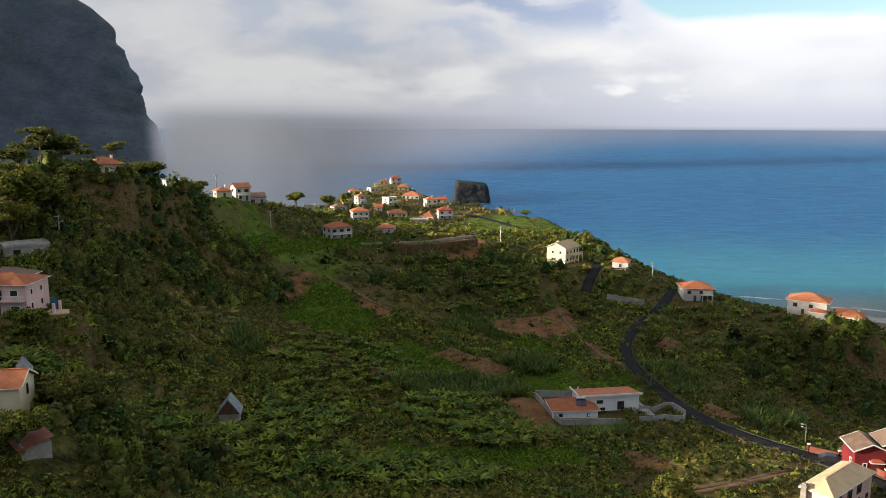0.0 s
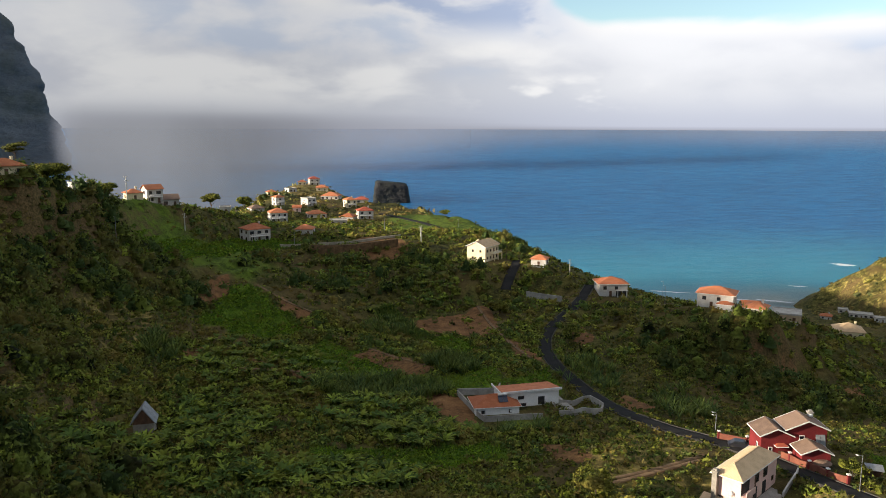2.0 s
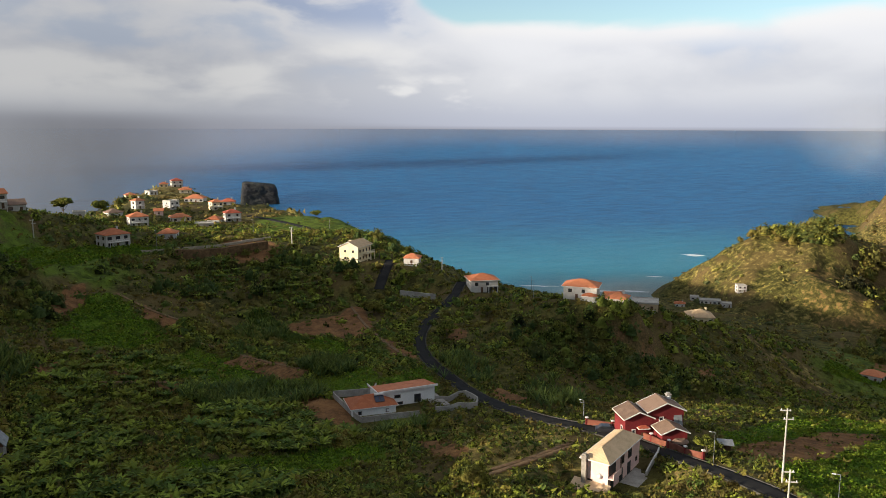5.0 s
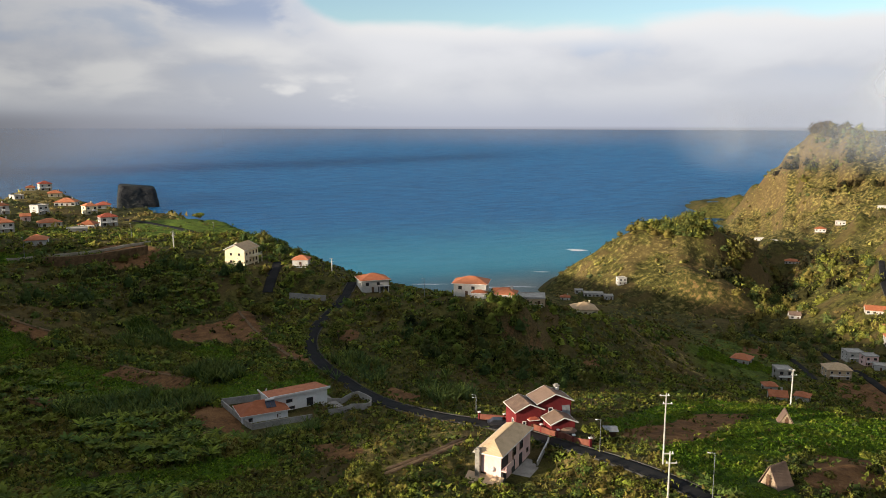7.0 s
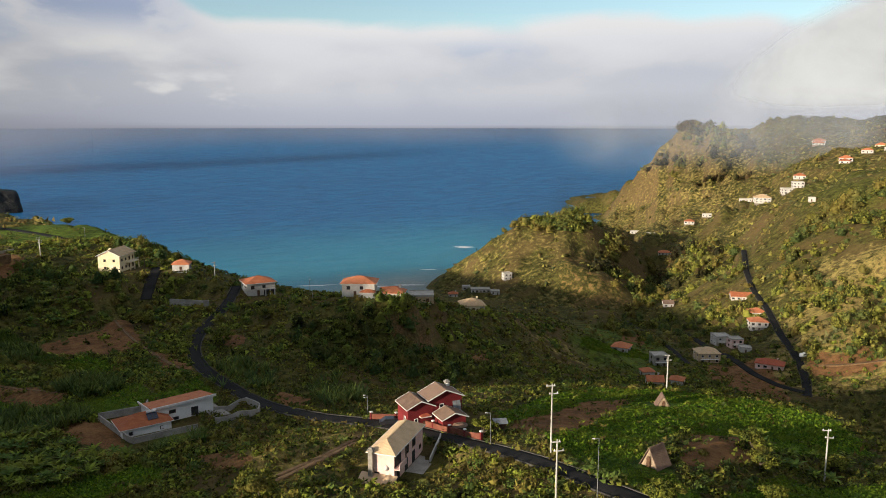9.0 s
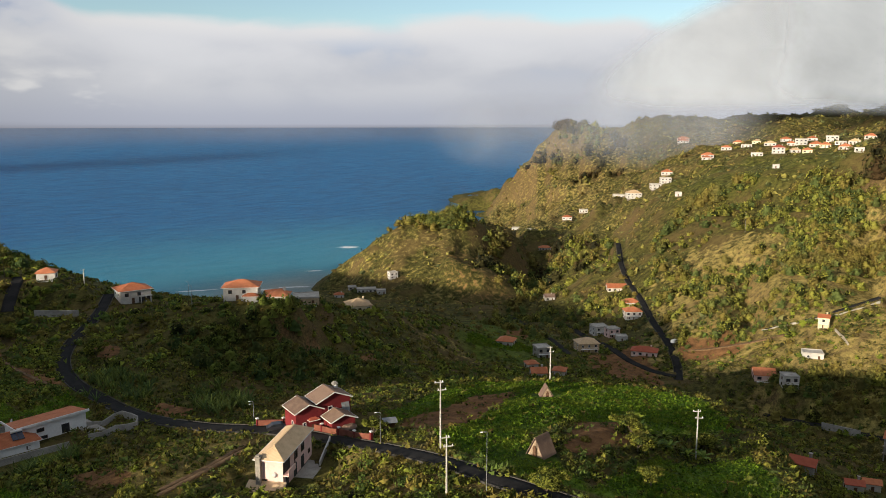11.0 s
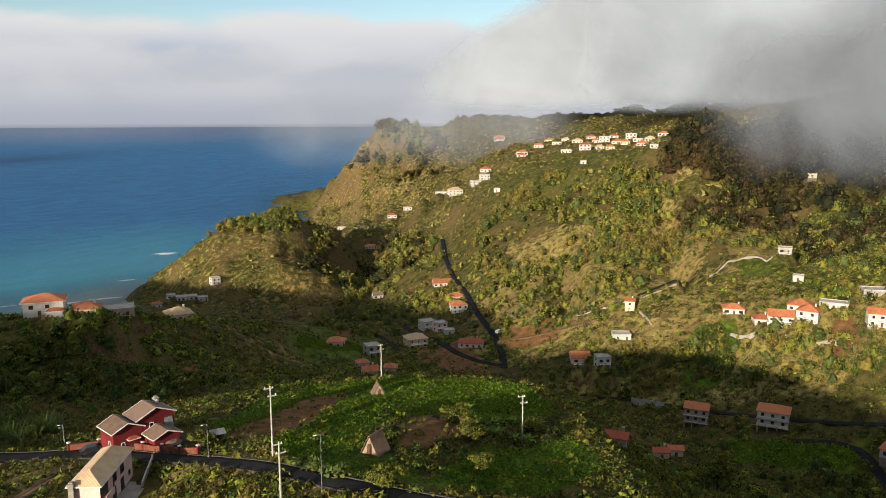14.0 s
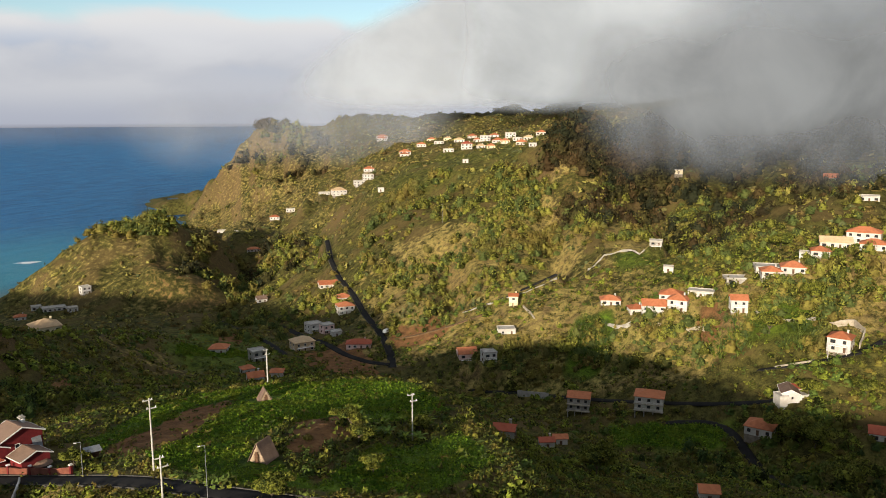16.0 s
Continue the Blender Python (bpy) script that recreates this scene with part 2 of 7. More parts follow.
landform("spur_face", (78, 250, 86.3), (80, 218, 85.9), (95, 212, 83.3), (115, 211, 78.6), (155, 221, 69.7), (190, 232, 56.7), (215, 237, 48.8))
landform("gully", (73, 177, 83.2), (91, 184, 78.0), (123, 176, 74.5), (149, 182, 68.1), (182, 188, 59.9), (218, 206, 51.6), (238, 250, 41.7))
landform("terrace_edge", (109, 153, 83.7), (110, 152, 83.0), (148, 155, 77.1), (164, 143, 76.3), (172, 121, 78.9), (166, 93, 84.2), (148, 73, 87.9), (128, 56, 91.1), (104, 40, 96.9))
landform("terrace_top", (55, 104, 92.7), (76, 124, 90.6), (71, 94, 98.1), (90, 100, 94.9), (88, 78, 98.1), (113, 83, 94.7), (125, 73, 87.2), (94, 61, 95.6))
landform("roadside", (69, 80, 102.4), (74, 72, 100.0), (67, 80, 99.2), (78, 34, 101.0), (62, -30, 92.0))
landform("east_drop", (140, 62, 72.0), (150, 20, 64.0), (160, -50, 66.0))
landform("below_edge", (289, 159, 32.2), (263, 122, 34.9), (228, 89, 41.3), (204, 67, 46.5), (215, 65, 38.0))
landform("valley_floor", (255, -120, 46.0), (262, -20, 34.0), (258, -7, 35.9), (271, 22, 31.6), (277, 69, 25.1), (302, 100, 23.9), (319, 148, 21.6), (321, 212, 25.9), (342, 264, 24.0), (407, 324, 13.1), (426, 408, 4.8), (362, 478, 11.3), (374, 580, 2.0))
landform("valley_side", (371, 364, 17.1), (344, 390, 21.1), (314, 415, 25.8), (290, 449, 27.9))
landform("knoll_crest", (353, 593, -4.4), (379, 594, 15.3), (393, 592, 28.7), (405, 588, 44.7), (424, 577, 52.6), (441, 566, 68.1), (458, 553, 71.8), (474, 540, 72.7), (485, 532, 78.1), (497, 527, 71.4), (511, 524, 45.4), (543, 539, 44.6), (624, 570, 34.1), (669, 560, 35.7))
landform("knoll_face", (366, 549, 14.5), (395, 522, 25.9), (422, 481, 39.4), (432, 451, 33.6), (505, 485, 20.9))
landform("knoll_foot", (355, 484, 15.7), (373, 424, 18.5), (407, 406, 15.7), (481, 423, 10.1), (552, 431, 29.9))
landform("headland_crest", (851, 902, -22.9), (861, 885, 0.2), (874, 866, 67.5), (888, 848, 102.4), (901, 830, 110.8), (911, 815, 145.4), (924, 797, 147.4), (934, 782, 161.0), (928, 745, 148.7), (941, 712, 155.6), (961, 685, 163.9), (976, 654, 169.0), (985, 612, 153.6), (997, 573, 154.4))
landform("headland_face", (845, 838, 24.9), (831, 721, 67.4), (839, 681, 77.2), (824, 602, 96.3), (821, 534, 112.5))
landform("headland_foot", (805, 821, 5.5), (748, 664, 30.8), (718, 543, 58.0))
landform("plateau", (715, 478, 100.7), (749, 442, 123.9), (720, 349, 124.7), (709, 274, 130.1))
landform("east_slope", (556, 408, 44.6), (610, 419, 80.7), (608, 347, 110.3), (581, 267, 114.5), (597, 230, 128.1))
landform("east_bulge", (392, 259, 29.2), (466, 273, 56.9), (496, 259, 78.8), (540, 239, 101.1), (572, 212, 129.2), (608, 198, 152.7), (625, 180, 159.7), (640, 161, 161.7))
landform("bulge_foot", (340, 210, 23.2), (368, 203, 34.3), (382, 187, 42.3), (407, 167, 58.3), (422, 155, 63.9))
landform("terraces_low", (330, 150, 35.2), (332, 110, 34.6), (330, 71, 41.1), (328, 36, 49.5), (318, -1, 61.2), (322, -15, 67.7))
landform("terraces_mid", (374, 141, 53.1), (373, 95, 55.5), (366, 67, 63.1), (360, 41, 71.1), (355, 18, 74.6), (360, 1, 77.7), (365, -15, 85.6))
landform("terraces_top", (422, 142, 71.1), (450, 116, 75.4), (449, 74, 81.9), (394, 33, 81.5), (385, 9, 91.5), (385, -13, 98.1))
landform("east_hollow", (540, 149, 88.4), (590, 112, 97.9), (497, 50, 87.1), (500, 14, 105.6), (520, -17, 115.1))
landform("east_mountain", (696, 184, 161.3), (746, 145, 159.9), (795, 87, 167.8), (760, 27, 163.7), (740, -20, 160.4), (720, -150, 190.0), (640, -350, 200.0))
landform("east_summit", (1040, 330, 150.0), (1080, 150, 230.0), (1150, -100, 400.0), (1000, -500, 420.0))
landform("plateau_back", (915, 1010, 40.0), (985, 920, 60.0), (1060, 800, 110.0), (1130, 650, 160.0), (1160, 510, 168.0), (1180, 380, 182.0))
landform("south_slope", (500, -60, 90.0), (420, -220, 95.0), (300, -380, 120.0))
landform("south_hill", (0, -600, 330.0), (-400, -500, 330.0), (400, -800, 380.0))
landform("under_camera", (0, -120, 128.0), (-60, -60, 124.0), (10, 20, 110.0), (60, -60, 94.0))
landform("west_shore", (-760, -200, 60.0), (-640, 300, 0.0), (-420, 620, -4.0), (-200, 850, -6.0), (20, 880, -6.0), (120, 690, -5.0), (150, 560, -4.0), (205, 545, -3.0), (316, 647, -5.2), (369, 621, -5.4))
landform("cape_back", (-330, 430, 60.0), (-180, 560, 60.0), (-40, 800, 40.0), (80, 640, 30.0), (110, 480, 30.0), (150, 420, 35.0), (220, 430, 20.0), (270, 500, 10.0))
landform("sea_bed", (-1100, 900, -30.0), (-400, 1100, -30.0), (100, 1050, -30.0), (400, 900, -25.0), (430, 780, -25.0))
landform("knoll_seaward", (364, 650, -15.0), (414, 702, -20.0), (456, 718, -20.0), (505, 733, -20.0), (579, 766, -20.0), (669, 809, -20.0), (748, 873, -20.0), (827, 951, -20.0), (936, 1068, -20.0))
landform("knoll_ravine", (603, 599, 27.2), (604, 576, 21.8), (588, 542, 12.2), (568, 512, 3.8), (536, 489, -0.7), (497, 479, -0.7))
landform("knoll_flank", (499, 522, 47.5), (501, 511, 34.9), (498, 498, 22.0), (486, 481, 11.6), (477, 470, 5.7))
landform("ravine_rim", (638, 562, 32.2), (584, 502, 23.2), (550, 468, 12.0), (523, 450, 5.1))
landform("headland_shore", (862, 1012, -14.0), (880, 996, -14.0), (895, 983, -14.0), (909, 970, -14.0), (923, 957, -14.0), (935, 945, -14.0), (947, 933, -14.0))
landform("knoll_back", (467, 637, 3.2), (516, 624, 15.5), (550, 601, 21.7))


def relax():
    lr0, lr1 = math.log(R0), math.log(R1)
    field, known = None, None
    for na, nr, turns in ((90, 20, 400), (180, 40, 300), (360, 80, 300), (1080, 240, 260)):
        total, weight = np.zeros((na, nr)), np.zeros((na, nr))
        for places in LANDFORMS.values():
            for (xa, ya, za), (xb, yb, zb) in zip(places, places[1:]):
                n = 400
                s = np.linspace(0, 1, n)
                x, y, z = xa + (xb - xa) * s, ya + (yb - ya) * s, za + (zb - za) * s
                i = (np.degrees(np.arctan2(x, y)) - AZ0) / (AZ1 - AZ0) * na
                j = (np.log(np.maximum(np.hypot(x, y), R0)) - lr0) / (lr1 - lr0) * (nr - 1)
                i, j = np.round(i).astype(int) % na, np.clip(np.round(j).astype(int), 0, nr - 1)
                np.add.at(total, (i, j), z)
                np.add.at(weight, (i, j), 1)
        total[:, -1], weight[:, -1] = -40, 1
        known = weight > 0
        value = total / np.maximum(weight, 1)
        if field is None:
            field = np.where(known, value, value[known].mean())
        else:
            i = np.arange(na) / na * field.shape[0]
            j = np.arange(nr) / (nr - 1) * (field.shape[1] - 1)
            ia, ja = i.astype(int), np.minimum(j.astype(int), field.shape[1] - 2)
            fi, fj = (i - ia)[:, None], (j - ja)[None, :]
            a, b = field[ia % field.shape[0]], field[(ia + 1) % field.shape[0]]
            field = ((a[:, ja] * (1 - fj) + a[:, ja + 1] * fj) * (1 - fi)
                     + (b[:, ja] * (1 - fj) + b[:, ja + 1] * fj) * fi)
        da, dl = 2 * math.pi / na, (lr1 - lr0) / (nr - 1)
        wa, wl = 1 / da ** 2, 1 / dl ** 2
        for _ in range(turns):
            up = np.concatenate([field[:, :1], field[:, :-1]], 1)
            down = np.concatenate([field[:, 1:], field[:, -1:]], 1)
            mean = ((np.roll(field, 1, 0) + np.roll(field, -1, 0)) * wa + (up + down) * wl) / (2 * wa + 2 * wl)
            field = np.where(known, value, field + 1.0 * (mean - field))
        for _ in range(1):
            field = (field * 6 + np.roll(field, 1, 0) + np.roll(field, -1, 0)) / 8
            field[:, 1:-1] = (field[:, 1:-1] * 6 + field[:, 2:] + field[:, :-2]) / 8
    return field


HEIGHTS = relax()


def ground(x, y):
    """Ground height at plan places (arrays or numbers)."""
    x, y = np.asarray(x, float), np.asarray(y, float)
    i = (np.degrees(np.arctan2(x, y)) - AZ0) / (AZ1 - AZ0) * NA
    j = (np.log(np.clip(np.hypot(x, y), R0, R1)) - math.log(R0)) / (math.log(R1) - math.log(R0)) * (NR - 1)
    ia, ja = np.floor(i).astype(int), np.minimum(np.floor(j).astype(int), NR - 2)
    fi, fj = i - ia, j - ja
    a, b = ia % NA, (ia + 1) % NA
    near = np.clip(np.hypot(x, y) / R0, 0, 1)
    return HEIGHTS[:, 0].mean() * (1 - near) + near * ((HEIGHTS[a, ja] * (1 - fj) + HEIGHTS[a, ja + 1] * fj) * (1 - fi)
            + (HEIGHTS[b, ja] * (1 - fj) + HEIGHTS[b, ja + 1] * fj) * fi)


# ---- plan: roads, plots, poles ----
ROADS, PLOTS, SITE, POLES = [], [], {}, []


def road(name, width, *places):
    """A road's centre line in plan, rounded between its corners."""
    p = np.array(places)
    s = np.concatenate([[0], np.cumsum(np.hypot(*np.diff(p, axis=0).T))])
    q = np.arange(0, s[-1], 1.5)
    x, y = np.interp(q, s, p[:, 0]), np.interp(q, s, p[:, 1])
    for _ in range(14):
        x[1:-1], y[1:-1] = (x[:-2] + 2 * x[1:-1] + x[2:]) / 4, (y[:-2] + 2 * y[1:-1] + y[2:]) / 4
    z = ground(x, y)
    for _ in range(60):
        z[1:-1] = (z[:-2] + 2 * z[1:-1] + z[2:]) / 4
    ROADS.append((name, width, x, y, z))


def plot(x, y, turn, w, d, storeys, kind, roof, wall):
    PLOTS.append((x, y, turn, w, d, storeys, kind, roof, wall))


def pole_spot(kind, x, y, tall):
    POLES.append((kind, x, y, tall))


road("main_road", 3.6, (87.3, 286.6), (79.9, 271.0), (70.4, 254.6), (61.1, 240.2), (55.4, 227.3), (52.7, 215.5), (52.2, 201.6), (53.7, 187.4), (54.6, 171.4), (55.9, 156.0), (59.0, 145.7), (62.2, 138.9), (67.5, 134.0), (72.3, 124.0), (72.8, 112.7), (72.1, 99.3), (72.8, 85.6), (73.1, 74.9), (75.0, 69.3), (77.5, 60.0), (84.0, 44.0))
road("side_road", 4, (63.5, 309.8), (56.8, 292.4), (53.2, 282.3))
road("cape_road", 4, (11.0, 484.9), (22.6, 466.7), (33.9, 435.0), (42.7, 396.9))
road("valley_road", 4, (556.2, 409.0), (494.7, 360.7), (460.1, 329.0), (430.7, 296.9), (405.4, 272.6), (377.3, 245.5), (357.5, 225.0), (344.9, 213.2), (326.0, 200.7))
road("village_lane", 4.5, (400.9, 392.2), (417.7, 376.3), (402.0, 335.7), (375.1, 299.1), (346.1, 255.3), (333.7, 234.7), (328.1, 216.4), (331.2, 204.6))
road("farm_lane", 3.2, (389.8, 380.8), (372.0, 352.0), (352.0, 318.0), (337.5, 294.5), (322.1, 273.7), (306.0, 253.3))
road("bank_road", 4, (320.2, 154.1), (318.4, 118.9), (311.9, 83.2), (306.6, 54.2), (302.4, 26.5), (302.6, 13.0))
road("loop_road", 4, (295.0, 58.3), (296.1, 45.8), (293.6, 35.2), (287.1, 30.2), (278.7, 25.3), (266.0, 18.4), (245.5, 10.3))
road("upper_lane", 3.4, (322.0, 26.9), (318.9, 6.8), (318.8, -8.1), (328.6, -17.0))
road("path", 1.0, (-16.6, 236.2), (-4.0, 226.7), (7.4, 210.4), (17.7, 200.3))
road("path", 1.0, (-32.1, 189.4), (-23.7, 190.9), (-12.1, 191.5))
road("path", 1.0, (40.6, 269.1), (41.4, 243.4), (43.8, 221.7), (47.5, 204.5))
road("path", 1.0, (39.1, 112.7), (46.8, 116.4), (59.4, 124.1))
road("path", 1.0, (40.2, 114.6), (48.7, 118.4), (61.5, 127.0))
road("path", 1.0, (-37.3, 272.3), (-25.7, 256.6), (-15.6, 248.5))
road("path", 3, (360.0, 219.1), (369.6, 191.8), (378.7, 171.9))
road("terrace_lane", 3, (384.7, 188.8), (392.9, 164.5), (412.2, 143.2))
plot(-95.7, 174.7, 39, 9.1, 7.0, 1, "flat", "flat", "grey")
plot(-98.3, 225.3, 34, 9.5, 8.0, 1, "hip", "orange", "cream")
plot(-93.1, 266.0, 34, 5.0, 5.0, 1, "flat", "flat", "white")
plot(-87.2, 305.6, 31, 5.8, 5.8, 1, "hip", "orange", "cream")
plot(-83.4, 318.3, 35, 6.3, 6.3, 2, "gable", "orange", "white")
plot(-78.9, 324.8, 24, 7.2, 7.0, 1, "gable", "brown", "white")
plot(-442.8, 2070.2, 22, 16.0, 7.0, 1, "hip", "orange", "white")
plot(-64.4, 371.8, 10, 5.0, 5.0, 1, "flat", "flat", "white")
plot(-46.7, 340.0, 33, 10.2, 9.0, 2, "hip", "orange", "white")
plot(-60.0, 443.5, 28, 7.5, 7.5, 1, "hip", "brown", "white")
plot(-46.4, 428.6, 16, 9.3, 9.0, 2, "hip", "orange", "white")
plot(-26.9, 364.7, -6, 7.8, 7.8, 1, "hip", "orange", "white")
plot(-52.6, 490.4, 36, 5.6, 5.6, 2, "hip", "orange", "white")
plot(-65.0, 565.3, 17, 6.8, 6.8, 1, "hip", "orange", "cream")
plot(-34.7, 502.8, 44, 6.9, 6.9, 2, "flat", "flat", "white")
plot(-22.1, 555.7, -13, 12.5, 10.0, 1, "hip", "orange", "white")
plot(-27.8, 467.0, 18, 10.6, 8.0, 1, "hip", "orange", "offwhite")
plot(-8.4, 457.2, -19, 8.1, 8.1, 1, "hip", "orange", "white")
plot(1.3, 467.8, 10, 9.0, 8.0, 2, "hip", "rust", "white")
plot(-8.3, 510.6, 21, 7.0, 7.0, 2, "hip", "orange", "cream")
plot(-0.5, 544.3, 0, 8.7, 8.0, 1, "hip", "rust", "white")
plot(-48.1, 631.4, 4, 6.3, 6.3, 1, "hip", "orange", "cream")
plot(-39.5, 642.7, 14, 8.2, 8.2, 2, "hip", "rust", "offwhite")
plot(-52.9, 581.8, 35, 6.3, 6.3, 1, "flat", "flat", "white")
plot(-31.4, 611.4, 3, 9.1, 8.0, 1, "hip", "orange", "cream")
plot(-39.9, 476.4, 5, 5.0, 5.0, 1, "gable", "orange", "pink")
plot(-13.1, 422.2, 2, 9.3, 7.0, 1, "flat", "flat", "grey")
plot(71.1, 302.8, -23, 6.1, 6.1, 1, "hip", "orange", "white")
plot(125.2, 230.1, -39, 6.5, 6.5, 1, "hip", "orange", "offwhite")
plot(126.4, 236.3, -18, 5.3, 5.3, 1, "gable", "orange", "white")
plot(143.2, 243.1, -30, 9.1, 9.0, 1, "flat", "flat", "tan")
plot(348.4, 537.8, -33, 8.0, 7.0, 1, "hip", "orange", "white")
plot(179.5, 262.7, -24, 9.6, 9.6, 1, "hip", "tanroof", "cream")
plot(369.2, 527.5, -30, 16.0, 9.0, 1, "flat", "flat", "white")
plot(371.7, 509.8, -31, 7.3, 7.0, 1, "flat", "flat", "white")
plot(368.1, 547.3, -29, 6.8, 6.8, 1, "flat", "flat", "white")
plot(387.3, 514.4, -17, 6.9, 6.9, 2, "flat", "flat", "white")
plot(668.0, 638.9, -46, 12.2, 8.0, 1, "flat", "flat", "white")
plot(636.3, 587.9, -47, 10.4, 8.0, 1, "flat", "flat", "white")
plot(598.1, 531.7, -48, 12.5, 8.0, 1, "hip", "orange", "white")
plot(690.8, 580.7, -50, 10.8, 8.0, 1, "hip", "orange", "white")
plot(715.1, 576.9, -51, 9.9, 8.0, 1, "flat", "flat", "white")
plot(667.7, 473.8, -45, 14.8, 12.0, 2, "hip", "tanroof", "white")
plot(717.6, 527.4, -54, 16.0, 10.0, 1, "flat", "flat", "white")
plot(667.7, 448.1, -36, 9.0, 9.0, 2, "flat", "flat", "white")
plot(677.7, 443.5, -47, 10.1, 10.0, 2, "flat", "flat", "white")
plot(702.3, 458.3, -57, 11.1, 10.0, 1, "hip", "orange", "white")
plot(590.1, 372.6, -58, 5.5, 5.5, 1, "flat", "flat", "white")
plot(723.0, 425.0, -60, 12.1, 10.0, 1, "hip", "orange", "white")
plot(903.1, 567.0, -58, 15.3, 10.0, 1, "hip", "orange", "white")
plot(447.3, 392.1, -39, 7.6, 7.6, 1, "gable", "brown", "white")
plot(274.5, 268.8, -61, 8.3, 8.0, 1, "hip", "orange", "white")
plot(449.0, 330.5, -44, 13.3, 9.0, 1, "gable", "orange", "offwhite")
plot(423.6, 299.4, -40, 10.1, 9.0, 1, "hip", "orange", "white")
plot(402.9, 283.4, -40, 10.3, 9.0, 2, "hip", "orange", "white")
plot(347.1, 235.4, -61, 13.5, 8.0, 1, "hip", "rust", "pink")
plot(332.7, 263.6, -32, 11.5, 10.0, 2, "hip", "tanroof", "tan")
plot(381.6, 292.7, -28, 9.0, 9.0, 2, "flat", "flat", "offwhite")
plot(372.3, 275.8, -28, 7.0, 7.0, 2, "flat", "flat", "pink")
plot(244.9, 224.3, -28, 5.0, 5.0, 1, "hip", "orange", "white")
plot(277.0, 246.9, -28, 6.9, 6.9, 2, "flat", "flat", "grey")
plot(223.2, 200.5, -38, 6.0, 6.0, 1, "gable", "orange", "white")
plot(248.3, 210.8, -60, 5.3, 5.3, 1, "hip", "orange", "white")
plot(364.1, 263.0, -44, 6.1, 6.1, 1, "flat", "flat", "white")
plot(340.2, 165.3, -54, 9.1, 9.0, 1, "gable", "orange", "pink")
plot(332.3, 149.5, -46, 6.4, 6.4, 2, "flat", "flat", "offwhite")
plot(357.3, 151.0, -57, 8.6, 7.0, 1, "flat", "flat", "white")
plot(383.7, 157.9, -68, 5.0, 5.0, 2, "gable", "orange", "cream")
plot(382.0, 103.9, -70, 9.8, 8.0, 1, "hip", "orange", "white")
plot(371.6, 88.0, -62, 7.4, 7.4, 1, "hip", "orange", "white")
plot(365.8, 78.5, -73, 10.7, 9.0, 2, "gable", "orange", "white")
plot(365.0, 66.6, -90, 8.9, 8.9, 2, "hip", "orange", "white")
plot(378.6, 72.9, -84, 10.5, 9.0, 1, "hip", "orange", "white")
plot(374.2, 58.2, -86, 11.6, 7.0, 1, "flat", "flat", "white")
plot(354.0, 39.2, -74, 7.0, 7.0, 2, "gable", "orange", "white")
plot(379.9, 43.6, -68, 10.6, 8.0, 1, "flat", "flat", "grey")
plot(383.9, 30.5, -75, 12.0, 10.0, 1, "flat", "flat", "white")
plot(377.3, 19.6, -82, 10.3, 9.0, 1, "hip", "orange", "white")
plot(373.5, 28.4, -76, 8.6, 8.0, 2, "hip", "orange", "white")
plot(428.0, -8.7, -96, 14.8, 10.0, 2, "hip", "orange", "offwhite")
plot(415.9, 3.6, -84, 13.9, 9.0, 1, "gable", "tanroof", "offwhite")
plot(382.7, 9.2, -84, 7.7, 7.7, 1, "hip", "orange", "white")
plot(381.7, -11.7, -92, 10.6, 8.0, 1, "hip", "orange", "white")
plot(386.2, 15.3, -88, 5.0, 5.0, 1, "flat", "flat", "white")
plot(324.7, -1.7, -100, 8.2, 8.0, 2, "hip", "orange", "white")
plot(288.2, 21.8, -98, 9.3, 9.0, 1, "hip", "orange", "offwhite")
plot(206.9, 27.7, -72, 5.0, 5.0, 1, "gable", "orange", "offwhite")
plot(284.1, -15.3, -88, 6.7, 6.7, 1, "gable", "rust", "offwhite")
plot(244.5, 87.6, -60, 5.1, 4.0, 1, "gable", "rust", "offwhite")
plot(257.5, 87.1, -61, 5.0, 4.0, 1, "gable", "orange", "offwhite")
plot(166.4, 70.4, -77, 5.0, 4.0, 1, "gable", "rust", "grey")
plot(546.8, 8.3, -89, 12.0, 9.0, 1, "gable", "orange", "white")
plot(496.7, -10.9, -91, 10.2, 9.0, 1, "flat", "flat", "white")
plot(453.6, 97.4, -78, 7.1, 7.1, 1, "flat", "flat", "grey")
plot(408.5, 80.7, -79, 5.0, 5.0, 1, "flat", "flat", "white")
plot(600.7, 114.3, -79, 6.1, 6.1, 1, "flat", "flat", "cream")
plot(762.5, 379.7, -64, 11.2, 9.0, 1, "hip", "tanroof", "white")
plot(792.2, 378.2, -54, 9.1, 9.0, 1, "hip", "orange", "white")
plot(750.9, 343.3, -65, 10.9, 9.0, 2, "flat", "flat", "white")
plot(770.4, 341.5, -66, 9.1, 8.0, 1, "hip", "orange", "white")
plot(722.9, 308.6, -67, 9.4, 9.0, 1, "hip", "orange", "cream")
plot(729.4, 297.9, -68, 9.4, 9.0, 1, "flat", "flat", "white")
plot(722.2, 283.0, -69, 10.2, 9.0, 1, "hip", "tanroof", "white")
plot(734.4, 274.6, -69, 10.3, 9.0, 1, "hip", "orange", "white")
plot(742.3, 415.8, -61, 10.2, 8.0, 1, "hip", "orange", "white")
plot(766.1, 406.7, -62, 10.4, 8.0, 1, "flat", "flat", "white")
plot(894.3, 561.8, -58, 13.9, 10.0, 1, "hip", "orange", "white")
plot(716.5, 422.1, -59, 9.0, 8.0, 1, "hip", "orange", "white")
plot(704.6, 363.1, -63, 10.4, 9.0, 1, "flat", "flat", "white")
